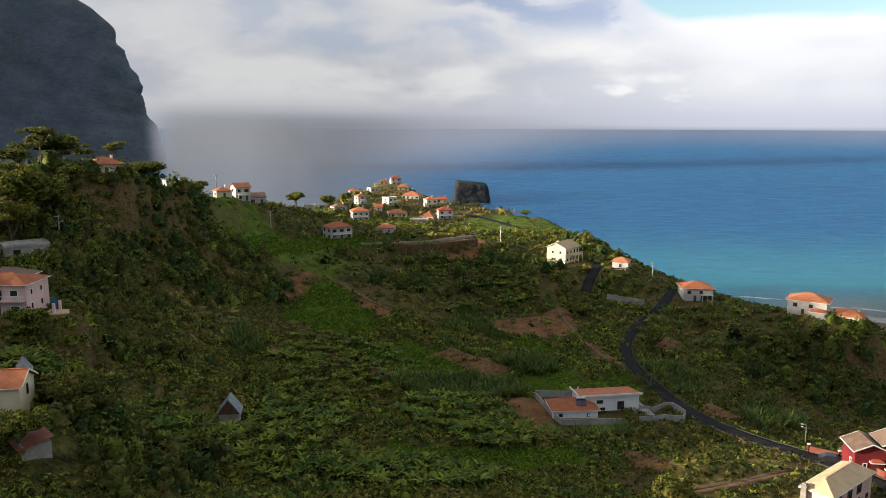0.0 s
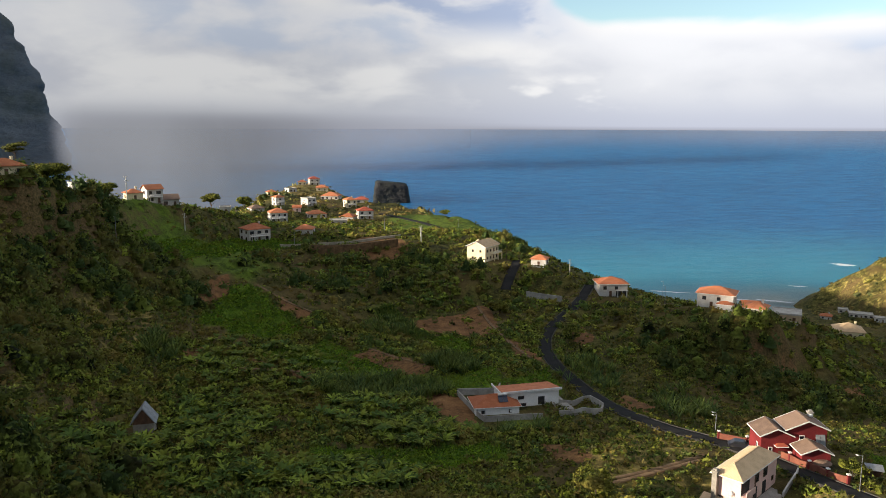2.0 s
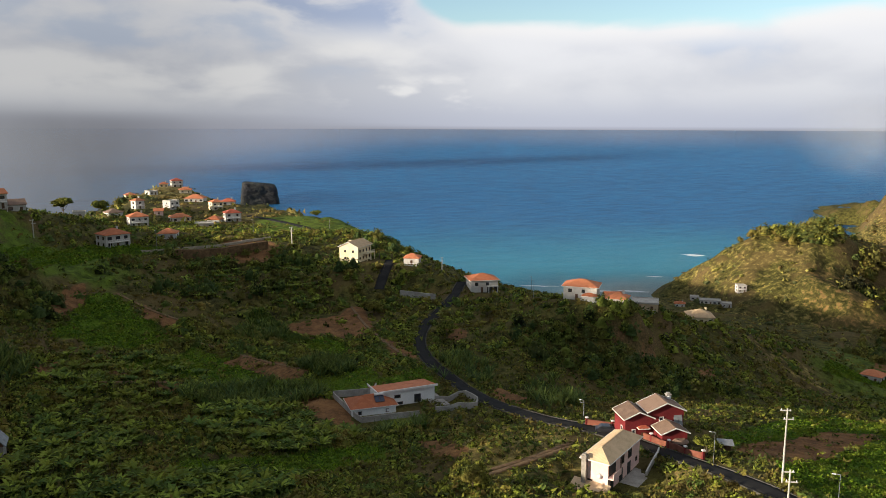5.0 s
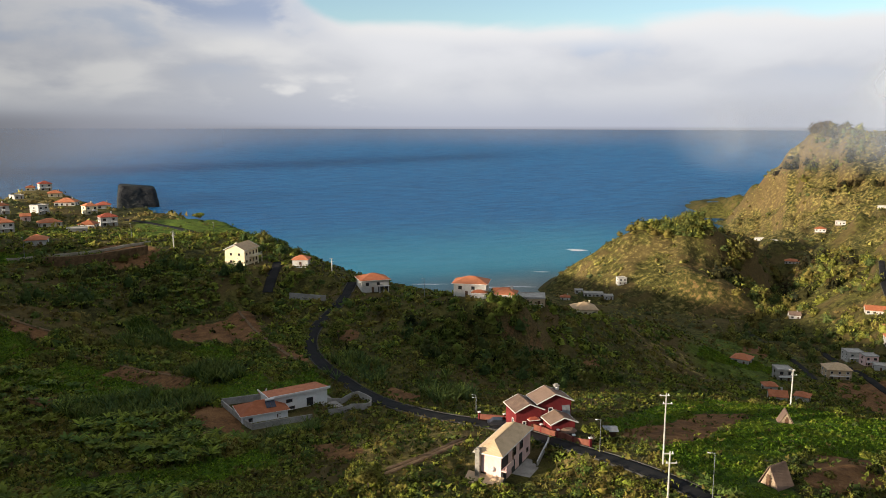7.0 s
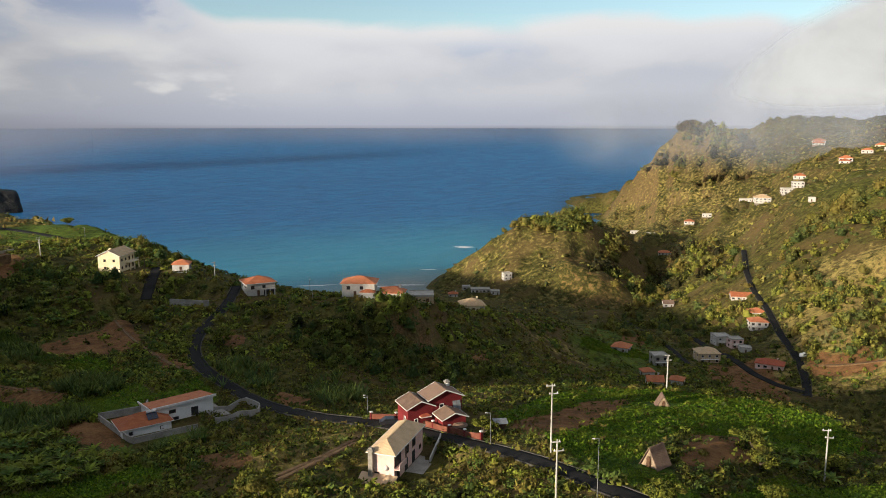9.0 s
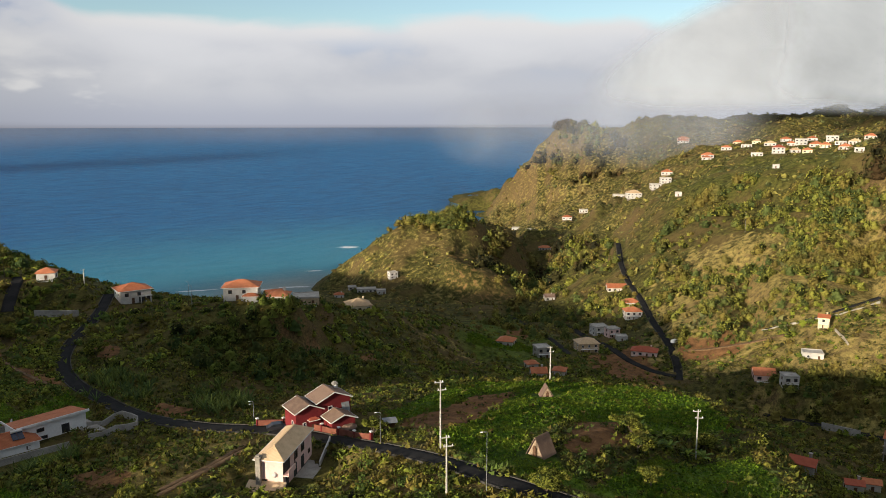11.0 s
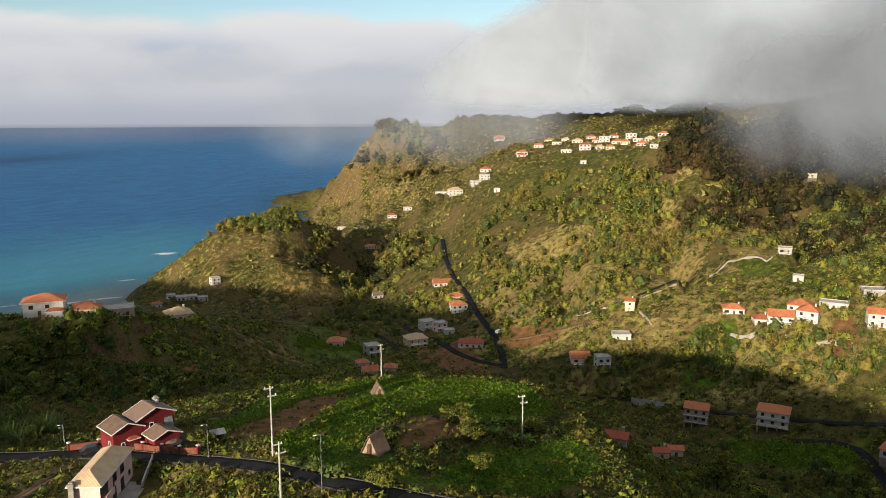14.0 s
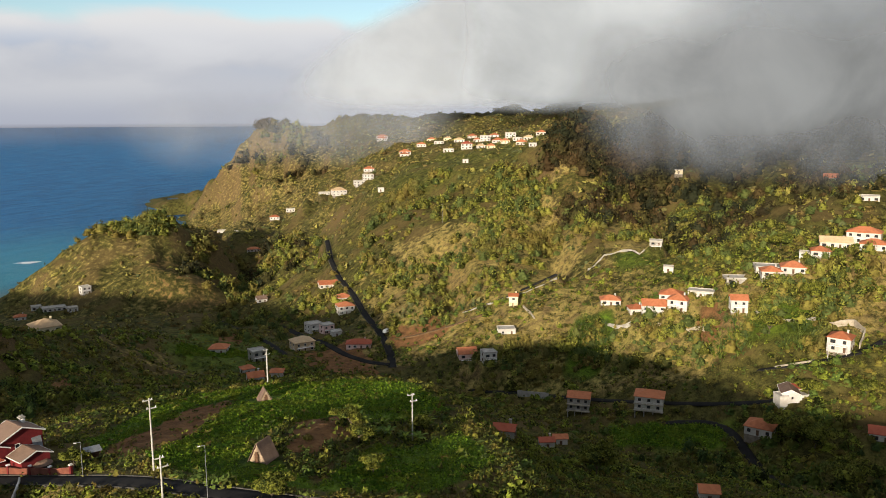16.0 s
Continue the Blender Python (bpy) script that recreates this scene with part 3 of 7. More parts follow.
plot(707.7, 344.1, -64, 11.3, 10.0, 2, "hip", "rust", "white")
plot(700.2, 325.0, -55, 7.8, 7.8, 1, "hip", "tanroof", "white")
plot(731.3, 320.3, -66, 11.5, 10.0, 1, "hip", "orange", "white")
plot(748.9, 313.5, -67, 10.7, 10.0, 2, "flat", "flat", "white")
plot(635.1, 255.6, -68, 9.4, 9.0, 1, "hip", "orange", "white")
plot(605.8, 233.8, -69, 6.5, 6.5, 1, "flat", "flat", "white")
plot(590.3, 200.5, -71, 10.1, 10.0, 1, "hip", "orange", "white")
plot(840.1, 456.1, -61, 11.5, 9.0, 1, "hip", "orange", "cream")
plot(749.9, 352.6, -65, 7.1, 7.1, 1, "hip", "orange", "white")
plot(747.8, 262.9, -71, 6.8, 6.8, 1, "flat", "flat", "white")
plot(604.2, 294.9, -64, 5.0, 5.0, 1, "flat", "flat", "white")
plot(686.0, 307.6, -66, 8.1, 8.0, 1, "hip", "orange", "cream")
plot(815.2, 421.5, -63, 8.8, 8.0, 1, "hip", "tanroof", "cream")
SITE["tan_house"] = (60.2, 110.5, 0.0)
SITE["red_house"] = (78.9, 126.3, 0.0)
SITE["white_house"] = (28.5, 164.3, -9.8)
SITE["pink_house"] = (-78.2, 141.9, 28.8)
SITE["yellow_house"] = (52.2, 311.2, -9.5)
SITE["white_hip_house"] = (92.6, 274.5, -18.6)
SITE["orange_hip_house"] = (116.6, 241.3, -25.8)
SITE["stilt_house_a"] = (304.0, 95.0, -72.6)
SITE["stilt_house_b"] = (299.6, 64.6, -77.8)
SITE["shed"] = (-41.6, 144.5, 16.1)
SITE["hut_a"] = (88.2, 78.3, -48.4)
SITE["hut_b"] = (142.3, 125.0, -48.7)
SITE["corner_house"] = (-61.0, 104.7, 30.2)
SITE["corner_shed"] = (-51.9, 96.3, 28.3)
SITE["ruin_house"] = (300.8, 12.5, -87.6)
SITE["van"] = (365.0, 228.5, -58.0)
SITE["parked_car"] = (69.9, 131.1, -28.0)
SITE["tarp_shed"] = (84.8, 114.1, -36.6)
pole_spot("concrete", 76.0, 88.8, 11.9)
pole_spot("concrete", 65.8, 75.6, 9.0)
pole_spot("concrete", 124.7, 72.4, 9.8)
pole_spot("concrete", 164.4, 143.1, 10.3)
pole_spot("lamp", 73.7, 101.9, 5.8)
pole_spot("lamp", 72.1, 145.7, 4.7)
pole_spot("lamp", 71.3, 143.9, 4.6)
pole_spot("lamp", 10.8, 385.9, 6.8)
pole_spot("concrete", 26.7, 354.8, 6.0)
pole_spot("lamp", 103.4, 251.4, 6.7)
pole_spot("lamp", -30.1, 341.9, 8.1)
pole_spot("concrete", 82.3, 298.0, 6.3)
pole_spot("lamp", 49.6, 398.1, 5.9)
pole_spot("lamp", 124.2, 304.7, 7.2)
pole_spot("concrete", -96.1, 192.1, 5.3)
pole_spot("lamp", -79.8, 258.5, 7.6)
pole_spot("concrete", -87.8, 299.9, 8.9)
pole_spot("lamp", 70.1, 72.1, 9.0)
pole_spot("concrete", 26.0, 343.4, 7.9)
pole_spot("concrete", -70.0, 312.3, 7.3)
pole_spot("lamp", 499.5, 262.4, 14.0)
PADS = [(p[0], p[1], float(ground(p[0], p[1])), 0.62 * max(p[3], p[4])) for p in PLOTS]
PAD_SIZE = {"tan_house": 9, "red_house": 10, "white_house": 15, "pink_house": 9, "yellow_house": 8, "white_hip_house": 8, "orange_hip_house": 8}
PADS += [(s[0], s[1], float(ground(s[0], s[1])), PAD_SIZE[n]) for n, s in SITE.items() if n in PAD_SIZE]


# ---- ground sheet, sea, far rocks ----
def mesh_object(name, verts, faces, mat, parent=None, smooth=False):
    me = bpy.data.meshes.new(name)
    me.from_pydata(np.asarray(verts, float).tolist() if isinstance(verts, np.ndarray) else verts, [], faces)
    me.materials.append(mat)
    if smooth:
        me.polygons.foreach_set("use_smooth", [True] * len(me.polygons))
    me.update()
    ob = new(name, me)
    if parent:
        ob.parent = parent
    return ob


def lattice(px, py, scale, seed):
    """Smooth value noise in the plane, 0 to 1."""
    rng = np.random.RandomState(seed)
    table = rng.rand(256, 256)
    x, y = np.asarray(px) * scale, np.asarray(py) * scale
    xi, yi = np.floor(x).astype(int), np.floor(y).astype(int)
    fx, fy = x - xi, y - yi
    fx, fy = fx * fx * (3 - 2 * fx), fy * fy * (3 - 2 * fy)
    a, b = table[xi % 256, yi % 256], table[(xi + 1) % 256, yi % 256]
    c, d = table[xi % 256, (yi + 1) % 256], table[(xi + 1) % 256, (yi + 1) % 256]
    return (a * (1 - fx) + b * fx) * (1 - fy) + (c * (1 - fx) + d * fx) * fy


RAVINES = [(17, 26, ((575, 226), (551, 207), (516, 188), (495, 180), (456, 160), (425, 146))),
           (20, 34, ((640, 180), (600, 158), (575, 131), (512, 100), (460, 80))),
           (15, 28, ((660, 82), (582, 75), (520, 68), (470, 70))),
           (9, 16, ((455, 240), (428, 222), (400, 205)))]


def rough_ground(x, y):
    """Uneven ground on top of the smooth heights, coarser on the far slopes."""
    r = np.hypot(x, y)
    far = np.clip((r - 330) / 500, 0, 1)
    calm = np.ones_like(r)
    for px, py, pz, pr in PADS:
        if px * px + py * py > 330 ** 2:
            near = (np.abs(x - px) < 45) & (np.abs(y - py) < 45)
            calm[near] = np.minimum(calm[near], np.clip((np.hypot(x[near] - px, y[near] - py) - pr) / 30, 0.12, 1))
    out = (lattice(x, y, 1 / 14, 3) - 0.5) * 0.9
    az = np.degrees(np.arctan2(x, y))
    # wooded ravines cut into the eastern hill
    cut = np.zeros_like(r)
    for deep, wide, line in RAVINES:
        for (xa, ya), (xb, yb) in zip(line, line[1:]):
            s = np.clip(((x - xa) * (xb - xa) + (y - ya) * (yb - ya)) / ((xb - xa) ** 2 + (yb - ya) ** 2), 0, 1)
            d = np.hypot(x - xa - s * (xb - xa), y - ya - s * (yb - ya))
            cut = np.maximum(cut, deep * np.clip(1 - d / wide, 0, 1) ** 1.2)
    # gullies down the sea cliffs of the headland and the knoll
    head = np.clip((r - 800) / 60, 0, 1) * np.clip((az - 40) / 3, 0, 1) * np.clip((58 - az) / 3, 0, 1)
    knob = np.clip(1.5 - np.hypot(x - 425, y - 490) / 80, 0, 1)
    gully = (np.abs(lattice(az, r / 260, 0.9, 14) - 0.5) * 2 - 0.5) * 11 * head + (np.abs(lattice(az, r / 70, 2.3, 16) - 0.5) * 2 - 0.5) * 6 * head
    gully += (np.abs(lattice(az, r / 180, 0.75, 15) - 0.5) * 2 - 0.5) * 4 * knob + (lattice(x, y, 1 / 11, 17) - 0.5) * 5 * knob
    ribs = np.abs(lattice(x, y, 1 / 48, 6) - 0.5) * 2
    rills = np.abs(lattice(x, y, 1 / 20, 7) - 0.5) * 2
    wide = (lattice(x, y, 1 / 38, 4) - 0.5) * (1.2 + 6 * far) + (lattice(x, y, 1 / 90, 5) - 0.5) * 9 * far + (ribs - 0.5) * 15 * far + (rills - 0.5) * 7 * far
    return (out + wide * calm * (1 - 0.6 * knob) + gully - cut) * np.clip((ground(x, y) - 1) / 14, 0, 1)


def terraced(x, y, z):
    """Farm terraces: the slope cut into level strips with steep banks."""
    r, az = np.hypot(x, y), np.degrees(np.arctan2(x, y))
    west = np.clip((r - 135) / 15, 0, 1) * np.clip((350 - r) / 30, 0, 1) * np.clip((30 - az) / 6, 0, 1) * np.clip((az + 34) / 3, 0, 1)
    east = np.clip((r - 335) / 15, 0, 1) * np.clip((520 - r) / 40, 0, 1) * np.clip((az - 68) / 4, 0, 1) * np.clip((125 - az) / 10, 0, 1)
    tall = 2.6
    s = (z + (lattice(x, y, 1 / 60, 9) - 0.5) * 5) / tall
    k = np.floor(s)
    f = np.clip((s - k - 0.72) / 0.28, 0, 1)
    step = (k + f * f * (3 - 2 * f)) * tall - (s * tall - z)
    w = 0.8 * np.maximum(west, east)
    return z * (1 - w) + step * w


def land(x, y):
    """The ground as built: uneven, cut level under roads and houses."""
    x, y = np.atleast_1d(np.asarray(x, float)), np.atleast_1d(np.asarray(y, float))
    shape = x.shape
    x, y = x.ravel(), y.ravel()
    z = ground(x, y) + rough_ground(x, y)
    z = terraced(x, y, z)
    for px, py, pz, pr in PADS:
        d = np.hypot(x - px, y - py)
        near = d < pr + 6
        w = np.clip((pr + 5 - d[near]) / 5, 0, 1)
        z[near] = z[near] * (1 - w) + pz * w
    for name, width, rx, ry, rz in ROADS:
        box = (x > rx.min() - 12) & (x < rx.max() + 12) & (y > ry.min() - 12) & (y < ry.max() + 12)
        k = np.flatnonzero(box)
        for part in np.array_split(k, max(1, len(k) // 20000)):
            if not len(part):
                continue
            d = np.hypot(x[part, None] - rx[None], y[part, None] - ry[None])
            n = d.argmin(1)
            w = np.clip((width / 2 + 5 - d[np.arange(len(part)), n]) / 4, 0, 1)
            z[part] = z[part] * (1 - w) + (rz[n] - 0.12) * w
    return z.reshape(shape)


def patch(x, y, cx, cy, rx, ry, turn=0.0, soft=0.35):
    c, s = math.cos(radians(turn)), math.sin(radians(turn))
    u, v = ((x - cx) * c + (y - cy) * s) / rx, (-(x - cx) * s + (y - cy) * c) / ry
    u = u + (lattice(x, y, 1 / 9, 21) - 0.5) * 0.5 + (lattice(x, y, 1 / 30, 22) - 0.5) * 0.5
    v = v + (lattice(x, y, 1 / 9, 23) - 0.5) * 0.5 + (lattice(x, y, 1 / 30, 24) - 0.5) * 0.5
    return np.clip((1 + soft - (np.abs(u) ** 3.5 + np.abs(v) ** 3.5) ** (1 / 3.5)) / soft, 0, 1)


COVER = []
COVER += [  # 0 dry grass, 1 crops, 2 bare soil; plan centre, half sizes, turn, amount
    (1, -65, 291, 22, 22, 13, 0.80),
    (1, 340, 105, 39, 17, -73, 0.15),
    (1, 288, 43, 14, 6, -81, 0.70),
    (1, 296, 288, 20, 58, -46, 0.60),
    (1, 651, 326, 64, 65, -63, 0.15),
    (1, 434, 64, 24, 27, -82, 0.20),
    (2, 8, 342, 9, 23, -1, 0.90),
    (2, 316, 228, 16, 31, -54, 0.70),
    (2, 363, 209, 14, 11, -60, 0.80),
    (1, 47, 454, 25, 40, -6, 0.80),
    (2, 769, 662, 63, 152, -49, 0.30),
    (2, 446, 469, 26, 50, -44, 0.42),
]
COVER += [  # 0 dry grass, 1 crops, 2 bare soil; plan centre, half sizes, turn, amount
    (2, 422, 223, 21, 56, -62, 0.40),
    (2, 511, 155, 23, 43, -73, 0.40),
    (0, 414, 519, 85, 59, -39, 0.40),
    (0, 797, 715, 98, 160, -48, 0.47),
    (0, 425, 213, 56, 80, -63, 0.60),
    (0, 361, 63, 96, 32, -80, 0.62),
    (0, 420, 54, 88, 38, -83, 0.50),
    (1, 353, 106, 9, 18, -73, 1.00),
    (1, 347, 19, 12, 11, -87, 0.70),
    (1, 433, 105, 10, 10, -76, 0.60),
    (0, 475, 109, 21, 29, -77, 0.70),
    (0, 478, 187, 28, 60, -69, 0.60),
]
COVER += [  # 0 dry grass, 1 crops, 2 bare soil; plan centre, half sizes, turn, amount
    (0, 575, 178, 26, 19, -73, 0.50),
    (2, 350, 50, 5, 10, -82, 0.60),
    (2, 414, 134, 8, 6, -72, 0.50),
    (2, 344, 77, 10, 6, -77, 0.35),
    (0, 52, 129, 12, 17, -22, 0.42),
    (0, 5, 168, 10, 8, -2, 0.60),
    (0, 773, 422, 129, 192, -61, 0.42),
    (0, 440, 481, 33, 53, -42, 0.42),
    (0, -65, 206, 9, 22, 17, 0.50),
    (0, 53, 130, 8, 15, -22, 0.36),
    (0, 217, 253, 19, 20, -41, 0.45),
    (0, 74, 112, 9, 29, -34, 0.20),
]
COVER += [  # 0 dry grass, 1 crops, 2 bare soil; plan centre, half sizes, turn, amount
    (0, -38, 610, 27, 41, 4, 0.60),
    (0, -4, 430, 22, 71, 1, 0.45),
]
FIELDS = []


def field(kind, *corners):
    """A worked plot of land with straight sides: crop, maize, plough, soil or grass."""
    FIELDS.append((kind, np.array(corners, float)))


field("crop", (-79.1, 276.8), (-54.6, 337.6), (-25.5, 345.9), (-50.3, 309.1), (-65, 267.2), (-77.4, 257.6))
field("crop", (-48.3, 223.6), (-49.8, 254.1), (-39.4, 272.7), (-24, 245.7), (-14.9, 230.6), (-34.1, 220.7))
field("crop", (-31.2, 210.1), (-11.3, 229.4), (7.8, 206.4), (16.7, 194.2), (2.7, 186.5), (-14.2, 197.2))
field("crop", (19.2, 232.1), (29.2, 234.4), (34.4, 218.4), (23.9, 211.9))
field("crop", (10.1, 193.5), (34.6, 197.9), (36, 181.5), (21.4, 177.6), (8.1, 183))
field("crop", (48.9, 178.1), (50.5, 200.4), (47.6, 197.2), (31.1, 185.8), (45.1, 177.9))
field("crop", (-2, 158), (20, 157), (22, 148), (2, 146))
field("crop", (-12, 141), (24, 140), (27, 130), (-8, 128))
field("crop", (93, 128.9), (130.2, 149.8), (148, 153), (162, 141), (170, 120), (164, 93), (146, 75), (124.6, 81.8), (116.4, 97), (87.8, 84.1), (81.2, 92.2))
field("crop", (79.3, 91.5), (96, 90.6), (88.5, 73.7), (85, 65.4), (112.5, 72.5), (128.5, 65.3), (111.5, 47.8), (92.4, 50.9), (77.5, 71.1))
field("crop", (294.3, 80.7), (294.7, 54.1), (292.6, 37.2), (279, 29.2), (282.3, 53.5), (282.7, 72.8))
field("crop", (240, 262), (286, 252), (300, 262), (262, 280))
field("maize", (3.5, 261), (10.3, 265), (22.3, 231.4), (16.9, 224.5))
field("maize", (16.6, 210.5), (31.5, 213.6), (30.3, 198.2), (16.6, 197.4))
field("maize", (-9.3, 180.4), (22.2, 184.5), (19.7, 174.9), (-7.6, 170.3))
field("maize", (29.2, 161.5), (39.3, 157), (37.6, 143.7), (27.5, 146.9))
field("plough", (-3.7, 214.1), (3.4, 219.3), (19, 197.6), (8.8, 196.7))
field("plough", (32.5, 137.2), (38.7, 137.4), (40, 123.3), (34.5, 122.8))
field("soil", (-27.6, 262.2), (-17.3, 249.2), (-18.2, 241.7), (-27.9, 250.8))
field("soil", (14.4, 252.9), (31.5, 260.7), (45.5, 272.9), (43.3, 231.2), (28.5, 235.9), (16.5, 242.8))
field("soil", (43.5, 232), (47.5, 224), (50.0, 206), (46.5, 204), (42.5, 216))
field("soil", (-46.8, 197.4), (-41.8, 205.7), (-40.2, 193.9), (-44.6, 190.2))
field("soil", (-56.3, 253.3), (-48.2, 276.4), (-44.7, 262), (-50.4, 239.6))
field("soil", (-34, 200.4), (-30.1, 202.3), (-12.5, 191.1), (-14.9, 187.1))
field("soil", (11.8, 192.2), (21.5, 179.8), (25, 158), (22.1, 154.6), (13.8, 172))
field("soil", (92.9, 120.1), (124.6, 134.8), (142.7, 135.7), (117.8, 119), (86.5, 99.7), (81.3, 105.3))
field("soil", (115.1, 95.2), (128.3, 92.2), (112.2, 78.3), (97.7, 75.2), (94.3, 77.6))
field("soil", (2, 338), (14, 340), (15, 331), (3, 328))
field("soil", (66.4, 238.2), (72.6, 244.2), (71.3, 227.1), (64.8, 223.6))
field("soil", (61.3, 175.7), (69, 184.4), (68.2, 168.8), (58.2, 158.8))
field("soil", (114.4, 215.8), (119.5, 216.5), (121, 215), (115.4, 213.7))
field("soil", (124.3, 214.3), (133.3, 219.5), (133.1, 217.2), (125.7, 214.1))
field("soil", (144.5, 212.9), (156.1, 220.3), (148.5, 207), (137.6, 199.5))
field("soil", (331.9, 323.2), (349, 318.7), (316.4, 292.8), (309.1, 302.9))
field("grass", (359.6, 43.8), (362, 34.7), (339.3, 28.3), (344.5, 39))
field("grass", (368.3, 135.4), (378.5, 117.6), (364.6, 104.4), (350.7, 121.3))
field("grass", (354.6, 98.6), (355.7, 82.7), (338.3, 75.7), (340.1, 91.6))
field("grass", (40.8, 145), (51.1, 139.8), (64.3, 135.2), (59.9, 120.9), (42.1, 115.1), (38.1, 126.4))
field("grass", (66, 100), (70, 112), (76, 104), (78, 88), (70, 84))


def in_field(x, y, corners, soft=1.2):
    """1 inside a plot, falling to 0 across its edge, which wanders a little."""
    x = x + (lattice(x, y, 1 / 4, 25) - 0.5) * 2.2
    y = y + (lattice(x, y, 1 / 4, 26) - 0.5) * 2.2
    inside, near = np.zeros(x.shape, bool), np.full(x.shape, 1e9)
    for (xa, ya), (xb, yb) in zip(corners, np.roll(corners, -1, 0)):
        cross = ((ya > y) != (yb > y)) & (x < (xb - xa) * (y - ya) / (yb - ya if yb != ya else 1e-9) + xa)
        inside ^= cross
        s = np.clip(((x - xa) * (xb - xa) + (y - ya) * (yb - ya)) / ((xb - xa) ** 2 + (yb - ya) ** 2), 0, 1)
        near = np.minimum(near, np.hypot(x - xa - s * (xb - xa), y - ya - s * (yb - ya)))
    return np.clip(0.5 + np.where(inside, near, -near) / soft, 0, 1)


def worked(kinds, x, y):
    """How far plots of these kinds cover plan places."""
    out = np.zeros_like(x)
    for kind, corners in FIELDS:
        if kind in kinds:
            lo, hi = corners.min(0) - 4, corners.max(0) + 4
            k = np.flatnonzero((x > lo[0]) & (x < hi[0]) & (y > lo[1]) & (y < hi[1]))
            if len(k):
                out[k] = np.maximum(out[k], in_field(x[k], y[k], corners))
    return out


def land_cover(x, y, z):
    """How far dry grass, crops and bare soil cover the ground."""
    out = [np.zeros_like(x) for _ in range(3)]
    for kind, cx, cy, rx, ry, turn, amount in COVER:
        near = (np.abs(x - cx) < 2 * max(rx, ry)) & (np.abs(y - cy) < 2 * max(rx, ry))
        out[kind][near] = np.maximum(out[kind][near], amount * patch(x[near], y[near], cx, cy, rx, ry, turn, 0.5 if kind == 0 or cx * cx + cy * cy > 160000 else 0.25))
    dry, crop, soil = out
    crop, soil = np.maximum(crop, worked(("crop",), x, y)), np.maximum(soil, worked(("plough", "soil"), x, y))
    crop = np.maximum(crop, 0.55 * worked(("maize",), x, y))
    dry = np.maximum(dry * (1 - crop), 0.62 * worked(("grass",), x, y))
    return dry, crop * (1 - np.clip(soil * 1.5, 0, 1)), soil


def make_ground():
    az = np.concatenate([np.arange(-180, -34, 2.0), np.arange(-34, 96, 0.25), np.arange(96, 180, 2.0)])
    lr = np.concatenate([[math.log(0.02), math.log(8.0), math.log(16.0), math.log(25.0), math.log(33.0)], np.arange(math.log(40), math.log(1750), 0.013), [math.log(2300)]])
    a, l = np.meshgrid(np.radians(az), lr, indexing="ij")
    x, y = np.exp(l) * np.sin(a), np.exp(l) * np.cos(a)
    z = land(x, y)
    na, nr = a.shape
    i, j = np.meshgrid(np.arange(na), np.arange(nr - 1), indexing="ij")
    k = (i + 1) % na
    faces = np.stack([i * nr + j, i * nr + j + 1, k * nr + j + 1, k * nr + j], -1).reshape(-1, 4)
    verts = np.stack([x, y, z], -1).reshape(-1, 3)
    me = bpy.data.meshes.new("ground")
    me.vertices.add(len(verts)), me.vertices.foreach_set("co", verts.ravel())
    me.loops.add(faces.size), me.loops.foreach_set("vertex_index", faces.ravel())
    me.polygons.add(len(faces)), me.polygons.foreach_set("loop_start", np.arange(0, faces.size, 4))
    me.polygons.foreach_set("use_smooth", np.ones(len(faces), bool))
    me.update(calc_edges=True)
    dry, crop, soil = land_cover(verts[:, 0], verts[:, 1], verts[:, 2])
    colour = me.color_attributes.new("cover", "FLOAT_COLOR", "POINT")
    colour.data.foreach_set("color", np.stack([dry, crop, soil, np.ones_like(dry)], -1).ravel())
    me.materials.append(GROUND)
    return tagged(new("ground", me), "steep green terraced hillsides with dry grass and bare soil", "ground", kind="structure")


make_ground()


def make_sea():
    az, rr = np.radians(np.arange(-100, 100.1, 1.0)), np.concatenate([np.arange(380, 1400, 12.0), np.geomspace(1400, 4940, 60)])
    a, r = np.meshgrid(az, rr, indexing="ij")
    x, y = r * np.sin(a), r * np.cos(a)
    # the far water lifts to the height at which a wide ocean's horizon stands
    s = np.clip((r - 1300) / 3640, 0, 1)
    z = 127 * s ** 1.0 * (1 - (1 - s) ** 4)
    na, nr = a.shape
    i, j = np.meshgrid(np.arange(na - 1), np.arange(nr - 1), indexing="ij")
    faces = np.stack([i * nr + j, i * nr + j + 1, (i + 1) * nr + j + 1, (i + 1) * nr + j], -1).reshape(-1, 4)
    ob = mesh_object("water", np.stack([x, y, z], -1).reshape(-1, 3), faces.tolist(), SEA, smooth=True)
    # shallow off the beach between the cape and the knoll
    shore = np.hypot((x - 330) / 1.25, y - 590)
    depth = np.clip((shore - 40) / 620, 0, 1)
    at = ob.data.attributes.new("depth", "FLOAT", "POINT")
    at.data.foreach_set("value", depth.ravel())
    return tagged(ob, "blue ocean turning turquoise and sandy off the beach", "sea", kind="structure")


make_sea()


